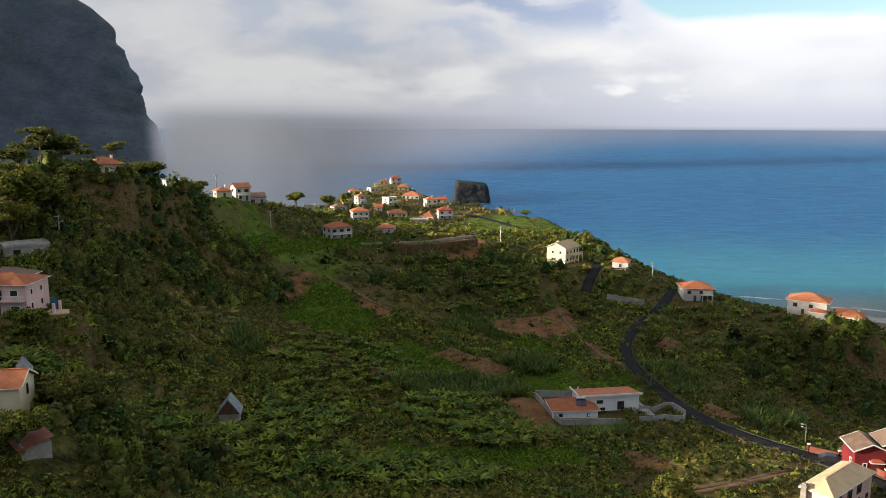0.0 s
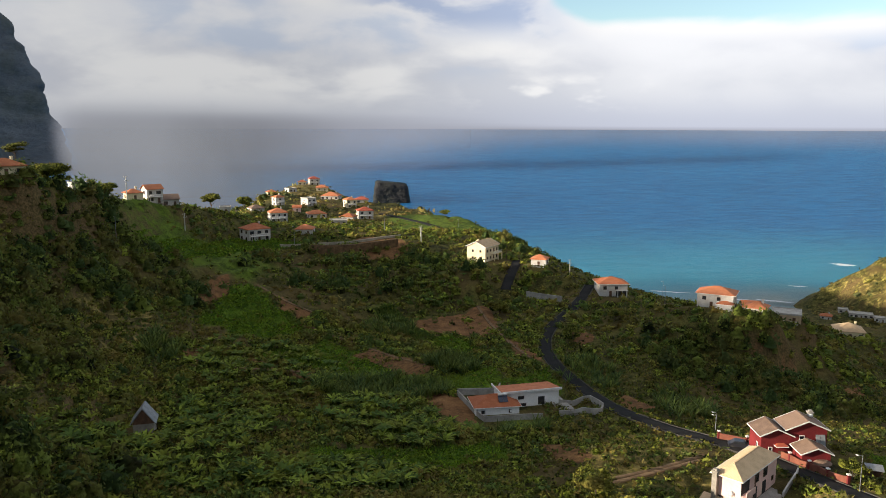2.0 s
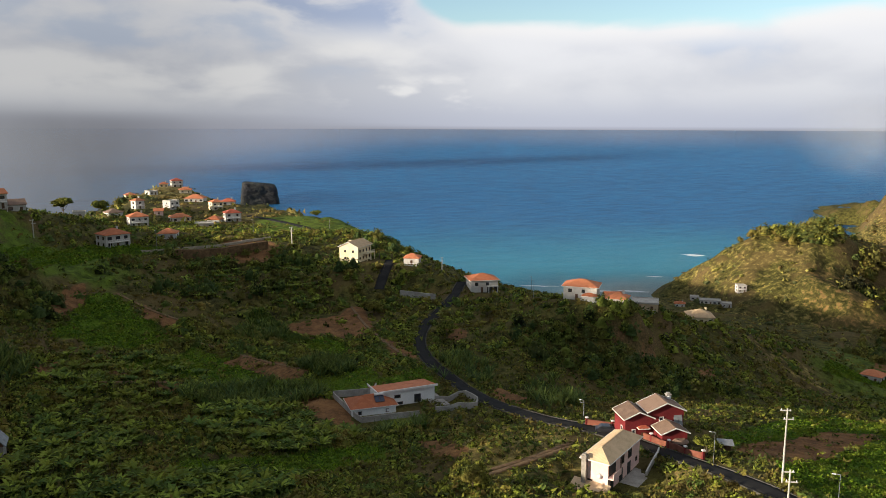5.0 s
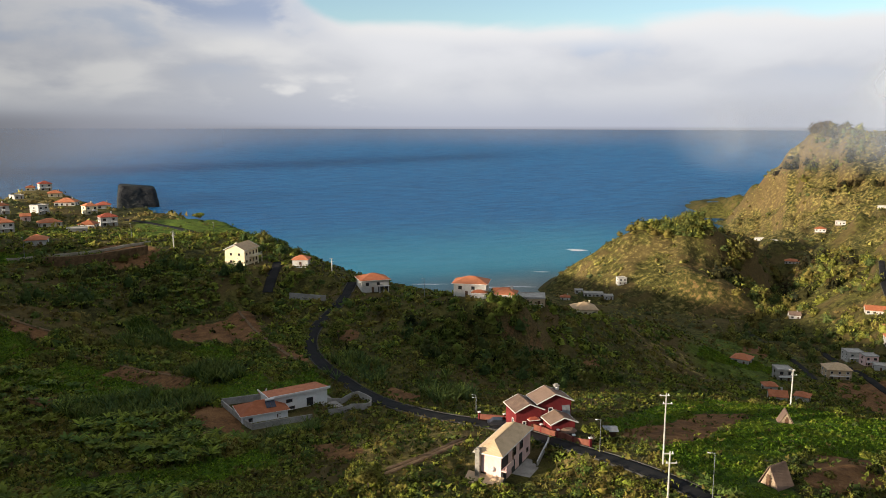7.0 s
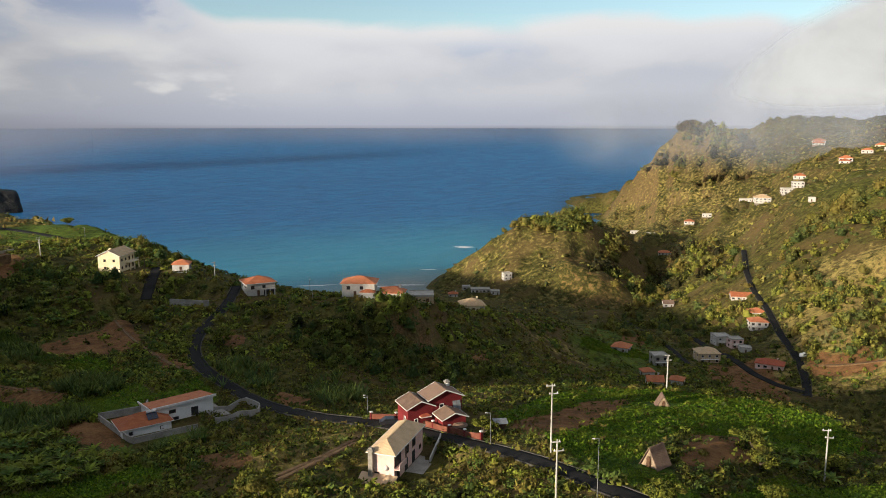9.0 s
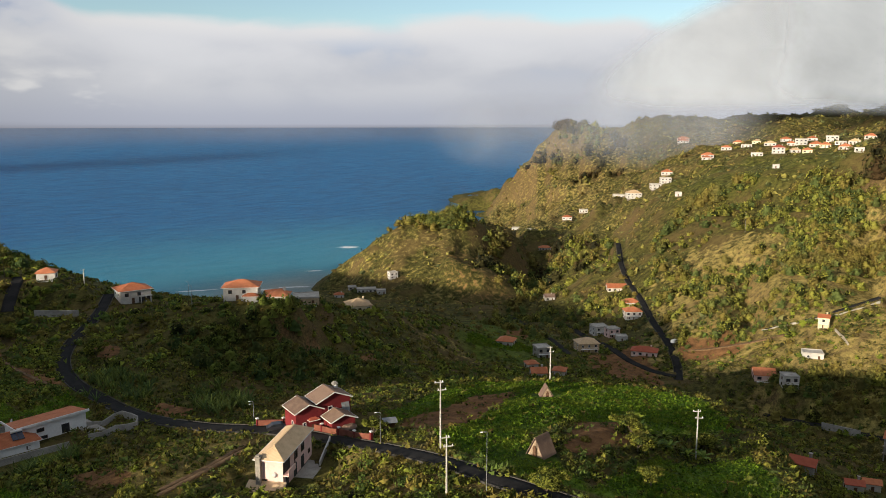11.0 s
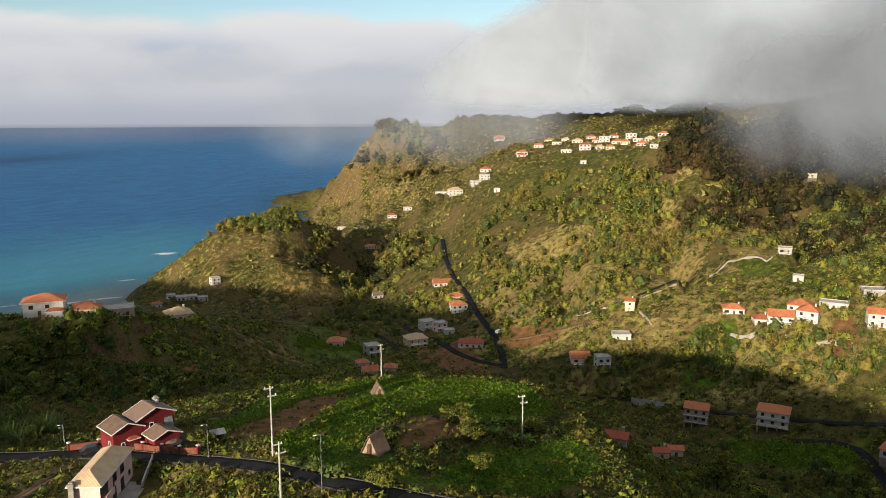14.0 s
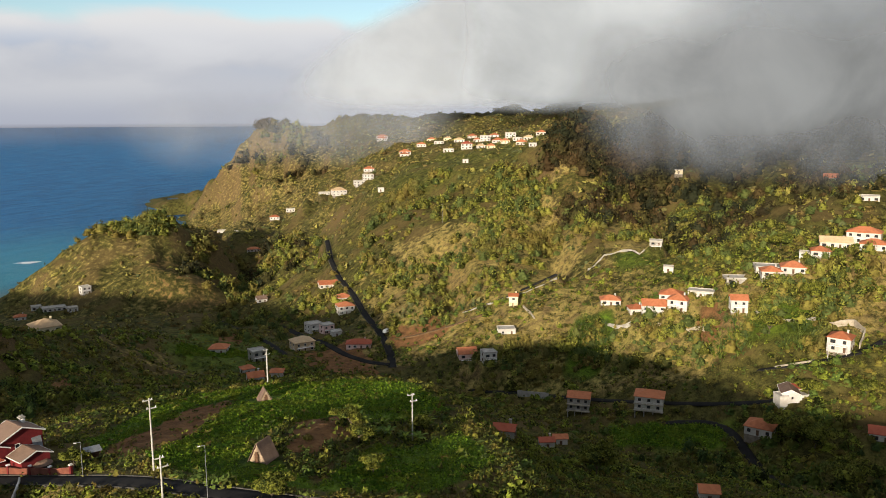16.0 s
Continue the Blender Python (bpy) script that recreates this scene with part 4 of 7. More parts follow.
def crag(name, outline, top, centre, mat, label, seed, levels=26, around=120, lean=0.25):
    """A steep rock: rings that follow a plan outline, drawn in and broken upwards."""
    cx, cy = centre
    ang = np.linspace(0, 2 * math.pi, around, endpoint=False)
    verts, faces = [], []
    for k in range(levels):
        s = k / (levels - 1)
        for n, q in enumerate(ang):
            base = outline(q)
            rad = base * (1 - lean * s ** 1.3) * (1.0 if s < 0.96 else 1 - (s - 0.96) * 3)
            v = noise.fractal(Vector((math.cos(q) * 2.2, math.sin(q) * 2.2, s * 5.0 + seed)), 1.0, 2.0, 5)
            w = noise.fractal(Vector((math.cos(q) * 7, math.sin(q) * 9, s * 9.0 + seed)), 1.0, 2.0, 4)
            rad *= 1 + 0.05 * v + 0.03 * w
            x, y = cx + rad * math.sin(q), cy + rad * math.cos(q)
            verts.append((x, y, -6 + (top(x, y) + 6) * s))
    for k in range(levels - 1):
        for n in range(around):
            m = (n + 1) % around
            faces.append((k * around + n, k * around + m, (k + 1) * around + m, (k + 1) * around + n))
    faces.append(tuple(range((levels - 1) * around, levels * around)))
    return tagged(mesh_object(name, verts, faces, mat, smooth=True), label, "rock", kind="thing")



def cliff_outline(q):
    return (1 + 0.06 * math.sin(3 * q)) / math.hypot(math.sin(q) / 534, math.cos(q) / 123)


def cliff_top(x, y):
    return min(436 + 0.55 * max(0, -915 - x), 690)


crag("sea_cliff", cliff_outline, cliff_top, (-1280, 2200), CLIFF, "huge dark sheer mountain cliff with patchy scrub, in cloud shade, haze put into its grey", 3, 60, 300, 0.29)


def islet_outline(q):
    return 36 / max(abs(math.cos(q)) ** 1.0, abs(math.sin(q)) ** 1.0, 0.75)


crag("basalt_islet", islet_outline, lambda x, y: 39 - 0.10 * (x - 57), (57, 1530), ISLET, "black flat-topped basalt rock standing in the sea", 8, 18, 90, 0.16)
crag("small_reef_rock", lambda q: 9.0, lambda x, y: 4.0, (125, 1650), ISLET, "small low black rock awash in the sea", 11, 8, 24, 0.5)
# ---- roads ----
ASPHALT = mottled("worn_asphalt", (0.013, 0.013, 0.014), (0.028, 0.027, 0.026), 0.25, 0.95, 0.01, 0.0, 0.08)
EARTH = mottled("trodden_earth", (0.075, 0.042, 0.020), (0.20, 0.125, 0.060), 0.7, 0.95, 0.03)
KERB = mottled("concrete_kerb", (0.035, 0.033, 0.028), (0.09, 0.084, 0.072), 0.6, 0.9, 0.01)
for name, width, x, y, z in ROADS:
    t = np.stack([np.gradient(x), np.gradient(y)], 1)
    t /= np.hypot(t[:, 0], t[:, 1])[:, None]
    nx, ny = -t[:, 1], t[:, 0]
    rows = []
    for s, lift in ((-1, -0.5), (-1, 0.06), (-0.5, 0.10), (0, 0.12), (0.5, 0.10), (1, 0.06), (1, -0.5)):
        rows.append(np.stack([x + nx * s * width / 2, y + ny * s * width / 2, z + lift], 1))
    v = np.stack(rows, 1)
    n, m = v.shape[:2]
    faces = [(i * m + j, i * m + j + 1, (i + 1) * m + j + 1, (i + 1) * m + j) for i in range(n - 1) for j in range(m - 1)]
    if name == "path":
        tagged(mesh_object("path", v.reshape(-1, 3), faces, EARTH, smooth=True), "narrow bare earth field path", "path", kind="structure")
        continue
    road_ob = mesh_object("road", v.reshape(-1, 3), faces, ASPHALT, smooth=True)
    tagged(road_ob, "narrow winding dark asphalt road along the hillside", "road", kind="structure")
    if name in ("main_road", "valley_road"):
        for side in (-1, 1):
            rows = []
            for s, lift in ((0, -0.4), (0, 0.17), (0.2, 0.17), (0.2, -0.4)):
                off = side * (width / 2 + 0.02 + s)
                rows.append(np.stack([x + nx * off, y + ny * off, z + lift], 1))
            v = np.stack(rows, 1)
            m = v.shape[1]
            faces = [(i * m + j, i * m + j + 1, (i + 1) * m + j + 1, (i + 1) * m + j) for i in range(n - 1) for j in range(m - 1)]
            tagged(mesh_object("kerb", v.reshape(-1, 3), faces, KERB), "low grey concrete kerb beside the road", "kerb", kind="structure")


# ---- houses ----
def box(bm, cx, cy, z0, w, d, h):
    m = Matrix.Translation((cx, cy, z0 + h / 2)) @ Matrix.Diagonal((w, d, h, 1))
    bmesh.ops.create_cube(bm, size=1.0, matrix=m)


def part(name, bm, mat, parent, label=""):
    me = bpy.data.meshes.new(name)
    bm.to_mesh(me)
    bm.free()
    me.materials.append(mat)
    ob = new(name, me)
    ob.parent = parent
    if label:
        ob["label"] = label
    return ob


def tiles_material(name, dark, light, pitch=0.3):
    m, t, b = material(name, 0.8, 0, 0.25)
    place = object_place(t)
    n1, n2 = noise_node(t, place, 0.7, 4), noise_node(t, place, 5.0, 5, 0.7)
    wave = node(t, "ShaderNodeTexWave", Scale=1 / pitch / 6.3 * 3, Distortion=0.3)
    wave.bands_direction = "X"
    # the tile rows run down each slope
    way = t.nodes.new("ShaderNodeSeparateXYZ")
    t.links.new(t.nodes.new("ShaderNodeTexCoord").outputs["Normal"], way.inputs[0])
    spot = t.nodes.new("ShaderNodeSeparateXYZ")
    t.links.new(place, spot.inputs[0])
    end = math_node(t, "GREATER_THAN", math_node(t, "ABSOLUTE", way.outputs[0]), math_node(t, "ABSOLUTE", way.outputs[1]))
    along = math_node(t, "ADD", math_node(t, "MULTIPLY", spot.outputs[1], end), math_node(t, "MULTIPLY", spot.outputs[0], math_node(t, "SUBTRACT", 1.0, end)))
    across = t.nodes.new("ShaderNodeCombineXYZ")
    t.links.new(along, across.inputs[0])
    t.links.new(across.outputs[0], wave.inputs["Vector"])
    fac = math_node(t, "ADD", math_node(t, "MULTIPLY", n1, 0.6), math_node(t, "MULTIPLY", n2, 0.4))
    rnd = t.nodes.new("ShaderNodeObjectInfo").outputs["Random"]
    fac = math_node(t, "ADD", fac, math_node(t, "MULTIPLY", math_node(t, "SUBTRACT", rnd, 0.5), 0.3))
    colour = mix_node(t, step_node(t, fac, 0.3, 0.7), dark, light)
    colour = mix_node(t, math_node(t, "MULTIPLY", wave.outputs["Fac"], 0.10), colour, tuple(v * 0.45 for v in dark))
    t.links.new(colour, b.inputs["Base Color"])
    bump(t, b, wave.outputs["Fac"], 0.45, 0.05)
    return m


ROOF = {"orange": tiles_material("orange_clay_tiles", (0.33, 0.105, 0.045), (0.54, 0.195, 0.090)),
        "rust": tiles_material("red_clay_tiles", (0.26, 0.055, 0.03), (0.42, 0.11, 0.06)),
        "brown": tiles_material("brown_clay_tiles", (0.135, 0.088, 0.064), (0.225, 0.150, 0.110)),
        "tanroof": tiles_material("tan_clay_tiles", (0.45, 0.315, 0.185), (0.66, 0.48, 0.29)),
        "flat": mottled("weathered_flat_roof", (0.30, 0.28, 0.25), (0.48, 0.45, 0.40), 0.5, 0.9)}
WALL = {"white": mottled("white_render", (0.38, 0.36, 0.33), (0.57, 0.55, 0.52), 0.35, 0.85, 0.01),
        # lighter copy of white: light on the low house put into its wall colour
        "brightened": mottled("brightened_white_render", (0.66, 0.65, 0.63), (0.82, 0.81, 0.79), 0.35, 0.8, 0.01),
        "offwhite": mottled("aged_white_render", (0.38, 0.35, 0.31), (0.58, 0.55, 0.50), 0.4, 0.85, 0.01),
        "cream": mottled("cream_render", (0.60, 0.50, 0.32), (0.76, 0.66, 0.45), 0.35, 0.85, 0.01),
        "pink": mottled("pale_pink_render", (0.62, 0.42, 0.37), (0.78, 0.56, 0.50), 0.35, 0.85, 0.01),
        "grey": mottled("raw_cement_render", (0.22, 0.20, 0.18), (0.38, 0.36, 0.32), 0.5, 0.9, 0.02),
        "tan": mottled("tan_render", (0.42, 0.31, 0.19), (0.56, 0.43, 0.28), 0.4, 0.85, 0.01),
        "red": mottled("dark_red_render", (0.105, 0.010, 0.012), (0.175, 0.018, 0.020), 0.35, 0.8, 0.01)}
GLASS = mottled("dark_window_glass", (0.015, 0.018, 0.022), (0.04, 0.045, 0.05), 0.8, 0.12, 0.0, 0.0, 0.6)
TRIM = mottled("white_painted_trim", (0.60, 0.58, 0.55), (0.80, 0.78, 0.75), 1.0, 0.7, 0.0)
FOOTING = mottled("rough_cement_footing", (0.13, 0.105, 0.08), (0.26, 0.22, 0.17), 0.6, 0.95, 0.02)
WOOD = mottled("brown_painted_wood", (0.06, 0.03, 0.018), (0.14, 0.075, 0.04), 1.5, 0.7, 0.01)


def roof_mesh(kind, w, d, z, rise, over=0.45, thick=0.16):
    """Hipped, gabled or flat roof with eaves over a w x d plan, its underside at z."""
    bm = bmesh.new()
    a, b = w / 2 + over, d / 2 + over
    if kind == "flat":
        box(bm, 0, 0, z, w + 0.3, d + 0.3, 0.22)
        for sx in (-1, 1):
            box(bm, sx * (w / 2 + 0.06), 0, z + 0.22, 0.18, d + 0.3, 0.35)
        for sy in (-1, 1):
            box(bm, 0, sy * (d / 2 + 0.06), z + 0.22, w - 0.06, 0.18, 0.35)
        return bm
    if kind == "gable":
        edge = [[bm.verts.new((x, y, h)) for y, h in ((-b, z), (0, z + rise), (b, z), (b, z + thick), (0, z + rise + thick), (-b, z + thick))] for x in (-a, a)]
        for k in range(6):
            bm.faces.new((edge[0][k], edge[0][(k + 1) % 6], edge[1][(k + 1) % 6], edge[1][k]))
        for e in edge:
            bm.faces.new((e[0], e[1], e[4], e[5])), bm.faces.new((e[1], e[2], e[3], e[4]))
        bmesh.ops.recalc_face_normals(bm, faces=bm.faces)
        return bm
    run = max(a - b, 0.3)
    low = [bm.verts.new(p) for p in ((-a, -b, z), (a, -b, z), (a, b, z), (-a, b, z))]
    top = [bm.verts.new((p.co.x, p.co.y, z + thick)) for p in low]
    r0, r1 = bm.verts.new((-run, 0, z + thick + rise)), bm.verts.new((run, 0, z + thick + rise))
    for k in range(4):
        bm.faces.new((low[k], low[(k + 1) % 4], top[(k + 1) % 4], top[k]))
    bm.faces.new(low[::-1])
    bm.faces.new((top[0], top[1], r1, r0))
    bm.faces.new((top[1], top[2], r1))
    bm.faces.new((top[2], top[3], r0, r1))
    bm.faces.new((top[3], top[0], r0))
    bmesh.ops.recalc_face_normals(bm, faces=bm.faces)
    return bm


def window(parent, x, y, z, w, h, face, mat=None, name="window"):
    """A window in the wall whose outward side is face ('s', 'n', 'e', 'w'), its centre at x, y, z."""
    turn = {"s": 0, "e": 90, "n": 180, "w": 270}[face]
    bm = bmesh.new()
    t = 0.09
    ring = [[bm.verts.new((sx * (w / 2 - k), y, sz * (h / 2 - k))) for sx, sz in ((-1, -1), (1, -1), (1, 1), (-1, 1))]
            for k, y in ((0, 0.03), (0, -0.08), (t, -0.08), (t, 0.03))]
    for k in range(3):
        for n in range(4):
            bm.faces.new((ring[k][n], ring[k][(n + 1) % 4], ring[k + 1][(n + 1) % 4], ring[k + 1][n]))
    frame_ob = part(name, bm, mat or TRIM, parent)
    frame_ob.matrix_basis = pose(x, y, z, 0, 0, turn)
    pane = bmesh.new()
    box(pane, 0, 0.0, -h / 2 + t, w - 2 * t, 0.05, h - 2 * t)
    part("pane", pane, GLASS, frame_ob)
    return frame_ob


def door(parent, x, y, z, face, w=0.95, h=2.05, mat=None):
    turn = {"s": 0, "e": 90, "n": 180, "w": 270}[face]
    bm = bmesh.new()
    box(bm, 0, -0.03, 0, w, 0.1, h)
    box(bm, 0, -0.09, 0.2, w * 0.6, 0.03, 0.7)
    box(bm, 0, -0.09, 1.1, w * 0.6, 0.03, 0.7)
    ob = part("door", bm, mat or WOOD, parent)
    ob.matrix_basis = pose(x, y, z, 0, 0, turn)
    return ob


WORDS = {"orange": "orange clay tile roof", "rust": "red clay tile roof", "brown": "brown tile roof", "tanroof": "tan tile roof", "flat": "flat concrete roof",
         "white": "white", "offwhite": "weathered white", "cream": "cream", "pink": "pale pink", "grey": "raw cement", "tan": "tan", "red": "dark red"}


def house(x, y, turn, w, d, storeys, kind, roof, wall, seed=0):
    rng = random.Random(seed)
    z = float(ground(x, y)) - 0.5
    top = new("house")
    top.matrix_basis = pose(x, y, z, 0, 0, turn)
    tall = 2.6 * storeys + 0.2
    frame_mat = rng.choice((TRIM, WOOD, WOOD, WOOD))
    rise = min(w, d) / 2 * (0.5 if kind == "hip" else 0.55)
    bm = bmesh.new()
    box(bm, 0, 0, -0.15, w, d, tall + 0.15)
    if kind == "gable":
        for sx in (-1, 1):
            v = [bm.verts.new((sx * (w / 2 - 0.01), yy, zz)) for yy, zz in ((-d / 2, tall), (d / 2, tall), (0, tall + rise))]
            bm.faces.new(v)
    part("wall", bm, WALL[wall], top)
    bm = bmesh.new()
    box(bm, 0, 0, -4.0, w - 0.12, d - 0.12, 3.9)
    part("foundation", bm, FOOTING, top, "rough grey footing")
    part("roof", roof_mesh(kind, w, d, tall, rise), ROOF[roof], top)
    for s in range(storeys):
        zc = 2.6 * s + 1.5
        n = max(1, int(w / 3.1))
        for k in range(n):
            xx = (k + 0.5) / n * w - w / 2 + rng.uniform(-0.2, 0.2)
            if s == 0 and k == n // 2:
                door(top, xx, -d / 2, 0, "s")
            else:
                window(top, xx, -d / 2, zc, rng.choice((1.2, 1.5, 1.8)), 1.35, "s", frame_mat)
        for face, xx in (("e", w / 2), ("w", -w / 2)):
            for k in range(max(1, int(d / 4.0))):
                yy = (k + 0.5) / max(1, int(d / 4.0)) * d - d / 2
                window(top, xx, yy, zc, 1.3, 1.3, face, frame_mat)
    if kind != "flat" and rng.random() < 0.6:
        bm = bmesh.new()
        box(bm, 0, 0, 0, 0.6, 0.6, 1.5)
        box(bm, 0, 0, 1.5, 0.8, 0.8, 0.15)
        part("chimney", bm, WALL[wall], top).matrix_basis = pose(w * 0.25, d * 0.15, tall + rise * 0.45)
    if storeys == 2 or rng.random() < 0.25:
        bm = bmesh.new()
        low = 2.6 * (storeys - 1)
        box(bm, 0, -d / 2 - 0.7, low - 0.1, w * 0.8, 1.4, 0.2)
        for k in range(9):
            box(bm, (k / 8 - 0.5) * w * 0.78, -d / 2 - 1.33, low + 0.1, 0.07, 0.07, 0.85)
        box(bm, 0, -d / 2 - 1.33, low + 0.95, w * 0.8, 0.1, 0.09)
        part("balcony", bm, TRIM, top)
        for k in (-1, 0, 1):
            bm = bmesh.new()
            box(bm, k * w * 0.385, -d / 2 - 1.25, -3.0, 0.22, 0.22, 2.9 + low)
            part("balcony_post", bm, WALL[wall] if storeys == 2 else FOOTING, top)
    size = "single-storey" if storeys == 1 else "two-storey"
    return tagged(top, "%s %s house with %s on the hillside" % (WORDS[wall], size, WORDS[roof]), "house", group="village houses")


for k, p in enumerate(PLOTS):
    house(*p, seed=k)


# ---- houses of their own shape ----
CEMENT = WALL["grey"]
RUST_WALL = mottled("rust_red_fence_paint", (0.12, 0.038, 0.024), (0.20, 0.07, 0.042), 0.8, 0.85, 0.01)
PANEL = mottled("blue_black_solar_cells", (0.012, 0.016, 0.03), (0.03, 0.04, 0.07), 2.0, 0.25, 0.0, 0.0, 0.5)
METAL = mottled("galvanised_sheet", (0.14, 0.15, 0.16), (0.27, 0.28, 0.29), 1.2, 0.6, 0.01, 0.2)
STONE = mottled("field_stone", (0.16, 0.145, 0.12), (0.32, 0.29, 0.25), 0.9, 0.95, 0.04)
BOARD = mottled("sun_bleached_boards", (0.20, 0.145, 0.095), (0.38, 0.29, 0.20), 1.5, 0.9, 0.02)
PALE = mottled("pale_dry_concrete", (0.26, 0.22, 0.165), (0.42, 0.37, 0.29), 0.5, 0.9, 0.02)
CONCRETE = mottled("pole_concrete", (0.36, 0.34, 0.30), (0.52, 0.50, 0.45), 0.8, 0.85, 0.01)
# near-black: painted shade in openings, also wheels, dark doors and a frame
DARK = mottled("opening_shade_and_dark_parts", (0.02, 0.02, 0.02), (0.05, 0.048, 0.045), 1.0, 0.9, 0.0)


def thing(name, site, turn, label, category, dx=0.0, dy=0.0, lift=0.0, size=1.0):
    """An empty thing at a site, moved by dx, dy in its own turned axes."""
    x, y, bearing = SITE[site]
    m = pose(x, y, float(ground(x, y)) + lift, 0, 0, bearing + turn) @ Matrix.Scale(size, 4) @ Matrix.Translation((dx, dy, 0))
    ob = new(name)
    ob.matrix_basis = m
    return tagged(ob, label, category)


def block(top, cx, cy, w, d, tall, wall, roof, kind, rise, turn=0, sink=3.0, over=0.45, name="wall"):
    """A wall block with its roof as two parts; the ridge runs along its own x."""
    m = pose(cx, cy, 0, 0, 0, turn)
    bm = bmesh.new()
    box(bm, 0, 0, -sink, w, d, tall + sink)
    if kind == "gable":
        for sx in (-1, 1):
            v = [bm.verts.new((sx * (w / 2 - 0.01), yy, zz)) for yy, zz in ((-d / 2, tall), (d / 2, tall), (0, tall + rise))]
            bm.faces.new(v)
    part(name, bm, WALL[wall], top).matrix_basis = m
    part("roof", roof_mesh(kind, w, d, tall, rise, over), ROOF[roof], top).matrix_basis = m
    if kind in ("hip", "gable"):
        bm = bmesh.new()
        run = w / 2 + over - (d / 2 + over if kind == "hip" else 0)
        box(bm, 0, 0, tall + rise + 0.12, 2 * max(run, 0.3), 0.28, 0.12)
        part("ridge_cap", bm, ROOF[roof], top).matrix_basis = m
        bm = bmesh.new()
        a, b = w / 2 + over + 0.03, d / 2 + over + 0.03
        for s in (-1, 1):
            box(bm, 0, s * b, tall + 0.01, 2 * a, 0.08, 0.14)
            if kind == "gable":
                part("gutter", bm, TRIM, top).matrix_basis = m
                bm = bmesh.new()
            else:
                box(bm, s * a, 0, tall + 0.01, 0.08, 2 * b - 0.1, 0.14)
        if kind == "hip":
            part("gutter", bm, TRIM, top).matrix_basis = m
        if kind == "gable":
            for s in (-1, 1):
                bm = bmesh.new()
                for side in (-1, 1):
                    q = [bm.verts.new((s * (a - 0.02 + k * 0.07), side * y, h)) for k in (0, 1) for y, h in ((b, tall - 0.02), (0, tall + rise - 0.02), (0, tall + rise + 0.20), (b, tall + 0.20))]
                    for f in ((0, 1, 2, 3), (7, 6, 5, 4), (0, 4, 5, 1), (1, 5, 6, 2), (2, 6, 7, 3), (3, 7, 4, 0)):
                        bm.faces.new([q[k] for k in f])
                bmesh.ops.recalc_face_normals(bm, faces=bm.faces)
                part("verge_board", bm, TRIM, top).matrix_basis = m


def railing(top, x0, y0, x1, y1, z, tall=0.95, mat=None):
    bm = bmesh.new()
    length = math.hypot(x1 - x0, y1 - y0)
    n = max(2, int(length / 0.35))
    for k in range(n + 1):
        box(bm, (k / n - 0.5) * length, 0, 0, 0.05, 0.05, tall)
    box(bm, 0, 0, tall, length, 0.08, 0.06)
    part("railing", bm, mat or TRIM, top).matrix_basis = pose((x0 + x1) / 2, (y0 + y1) / 2, z, 0, 0, math.degrees(math.atan2(y1 - y0, x1 - x0)))


def solar(top, x, y, z, tilt, turn, w=2.2, d=1.9, tank=True, mat=None):
    bm = bmesh.new()
    for k in (-1, 1):
        box(bm, k * w / 4, 0, 0, w / 2 - 0.06, d, 0.08)
    panel = part("solar_panel", bm, mat or PANEL, top)
    panel.matrix_basis = pose(x, y, z, tilt, 0, turn)
    if tank:
        bm = bmesh.new()
        bmesh.ops.create_cone(bm, cap_ends=True, segments=12, radius1=0.28, radius2=0.28, depth=w * 0.9, matrix=pose(0, d / 2 + 0.2, 0.3, 0, 90, 0))
        part("water_tank", bm, TRIM, panel, "white cylinder tank")


def chimney(top, x, y, z, tall, mat):
    bm = bmesh.new()
    box(bm, 0, 0, 0, 0.8, 0.8, tall)
    box(bm, 0, 0, tall, 1.05, 1.05, 0.18)
    box(bm, 0, 0, tall + 0.18, 0.6, 0.6, 0.25)
    part("chimney", bm, mat, top).matrix_basis = pose(x, y, z)


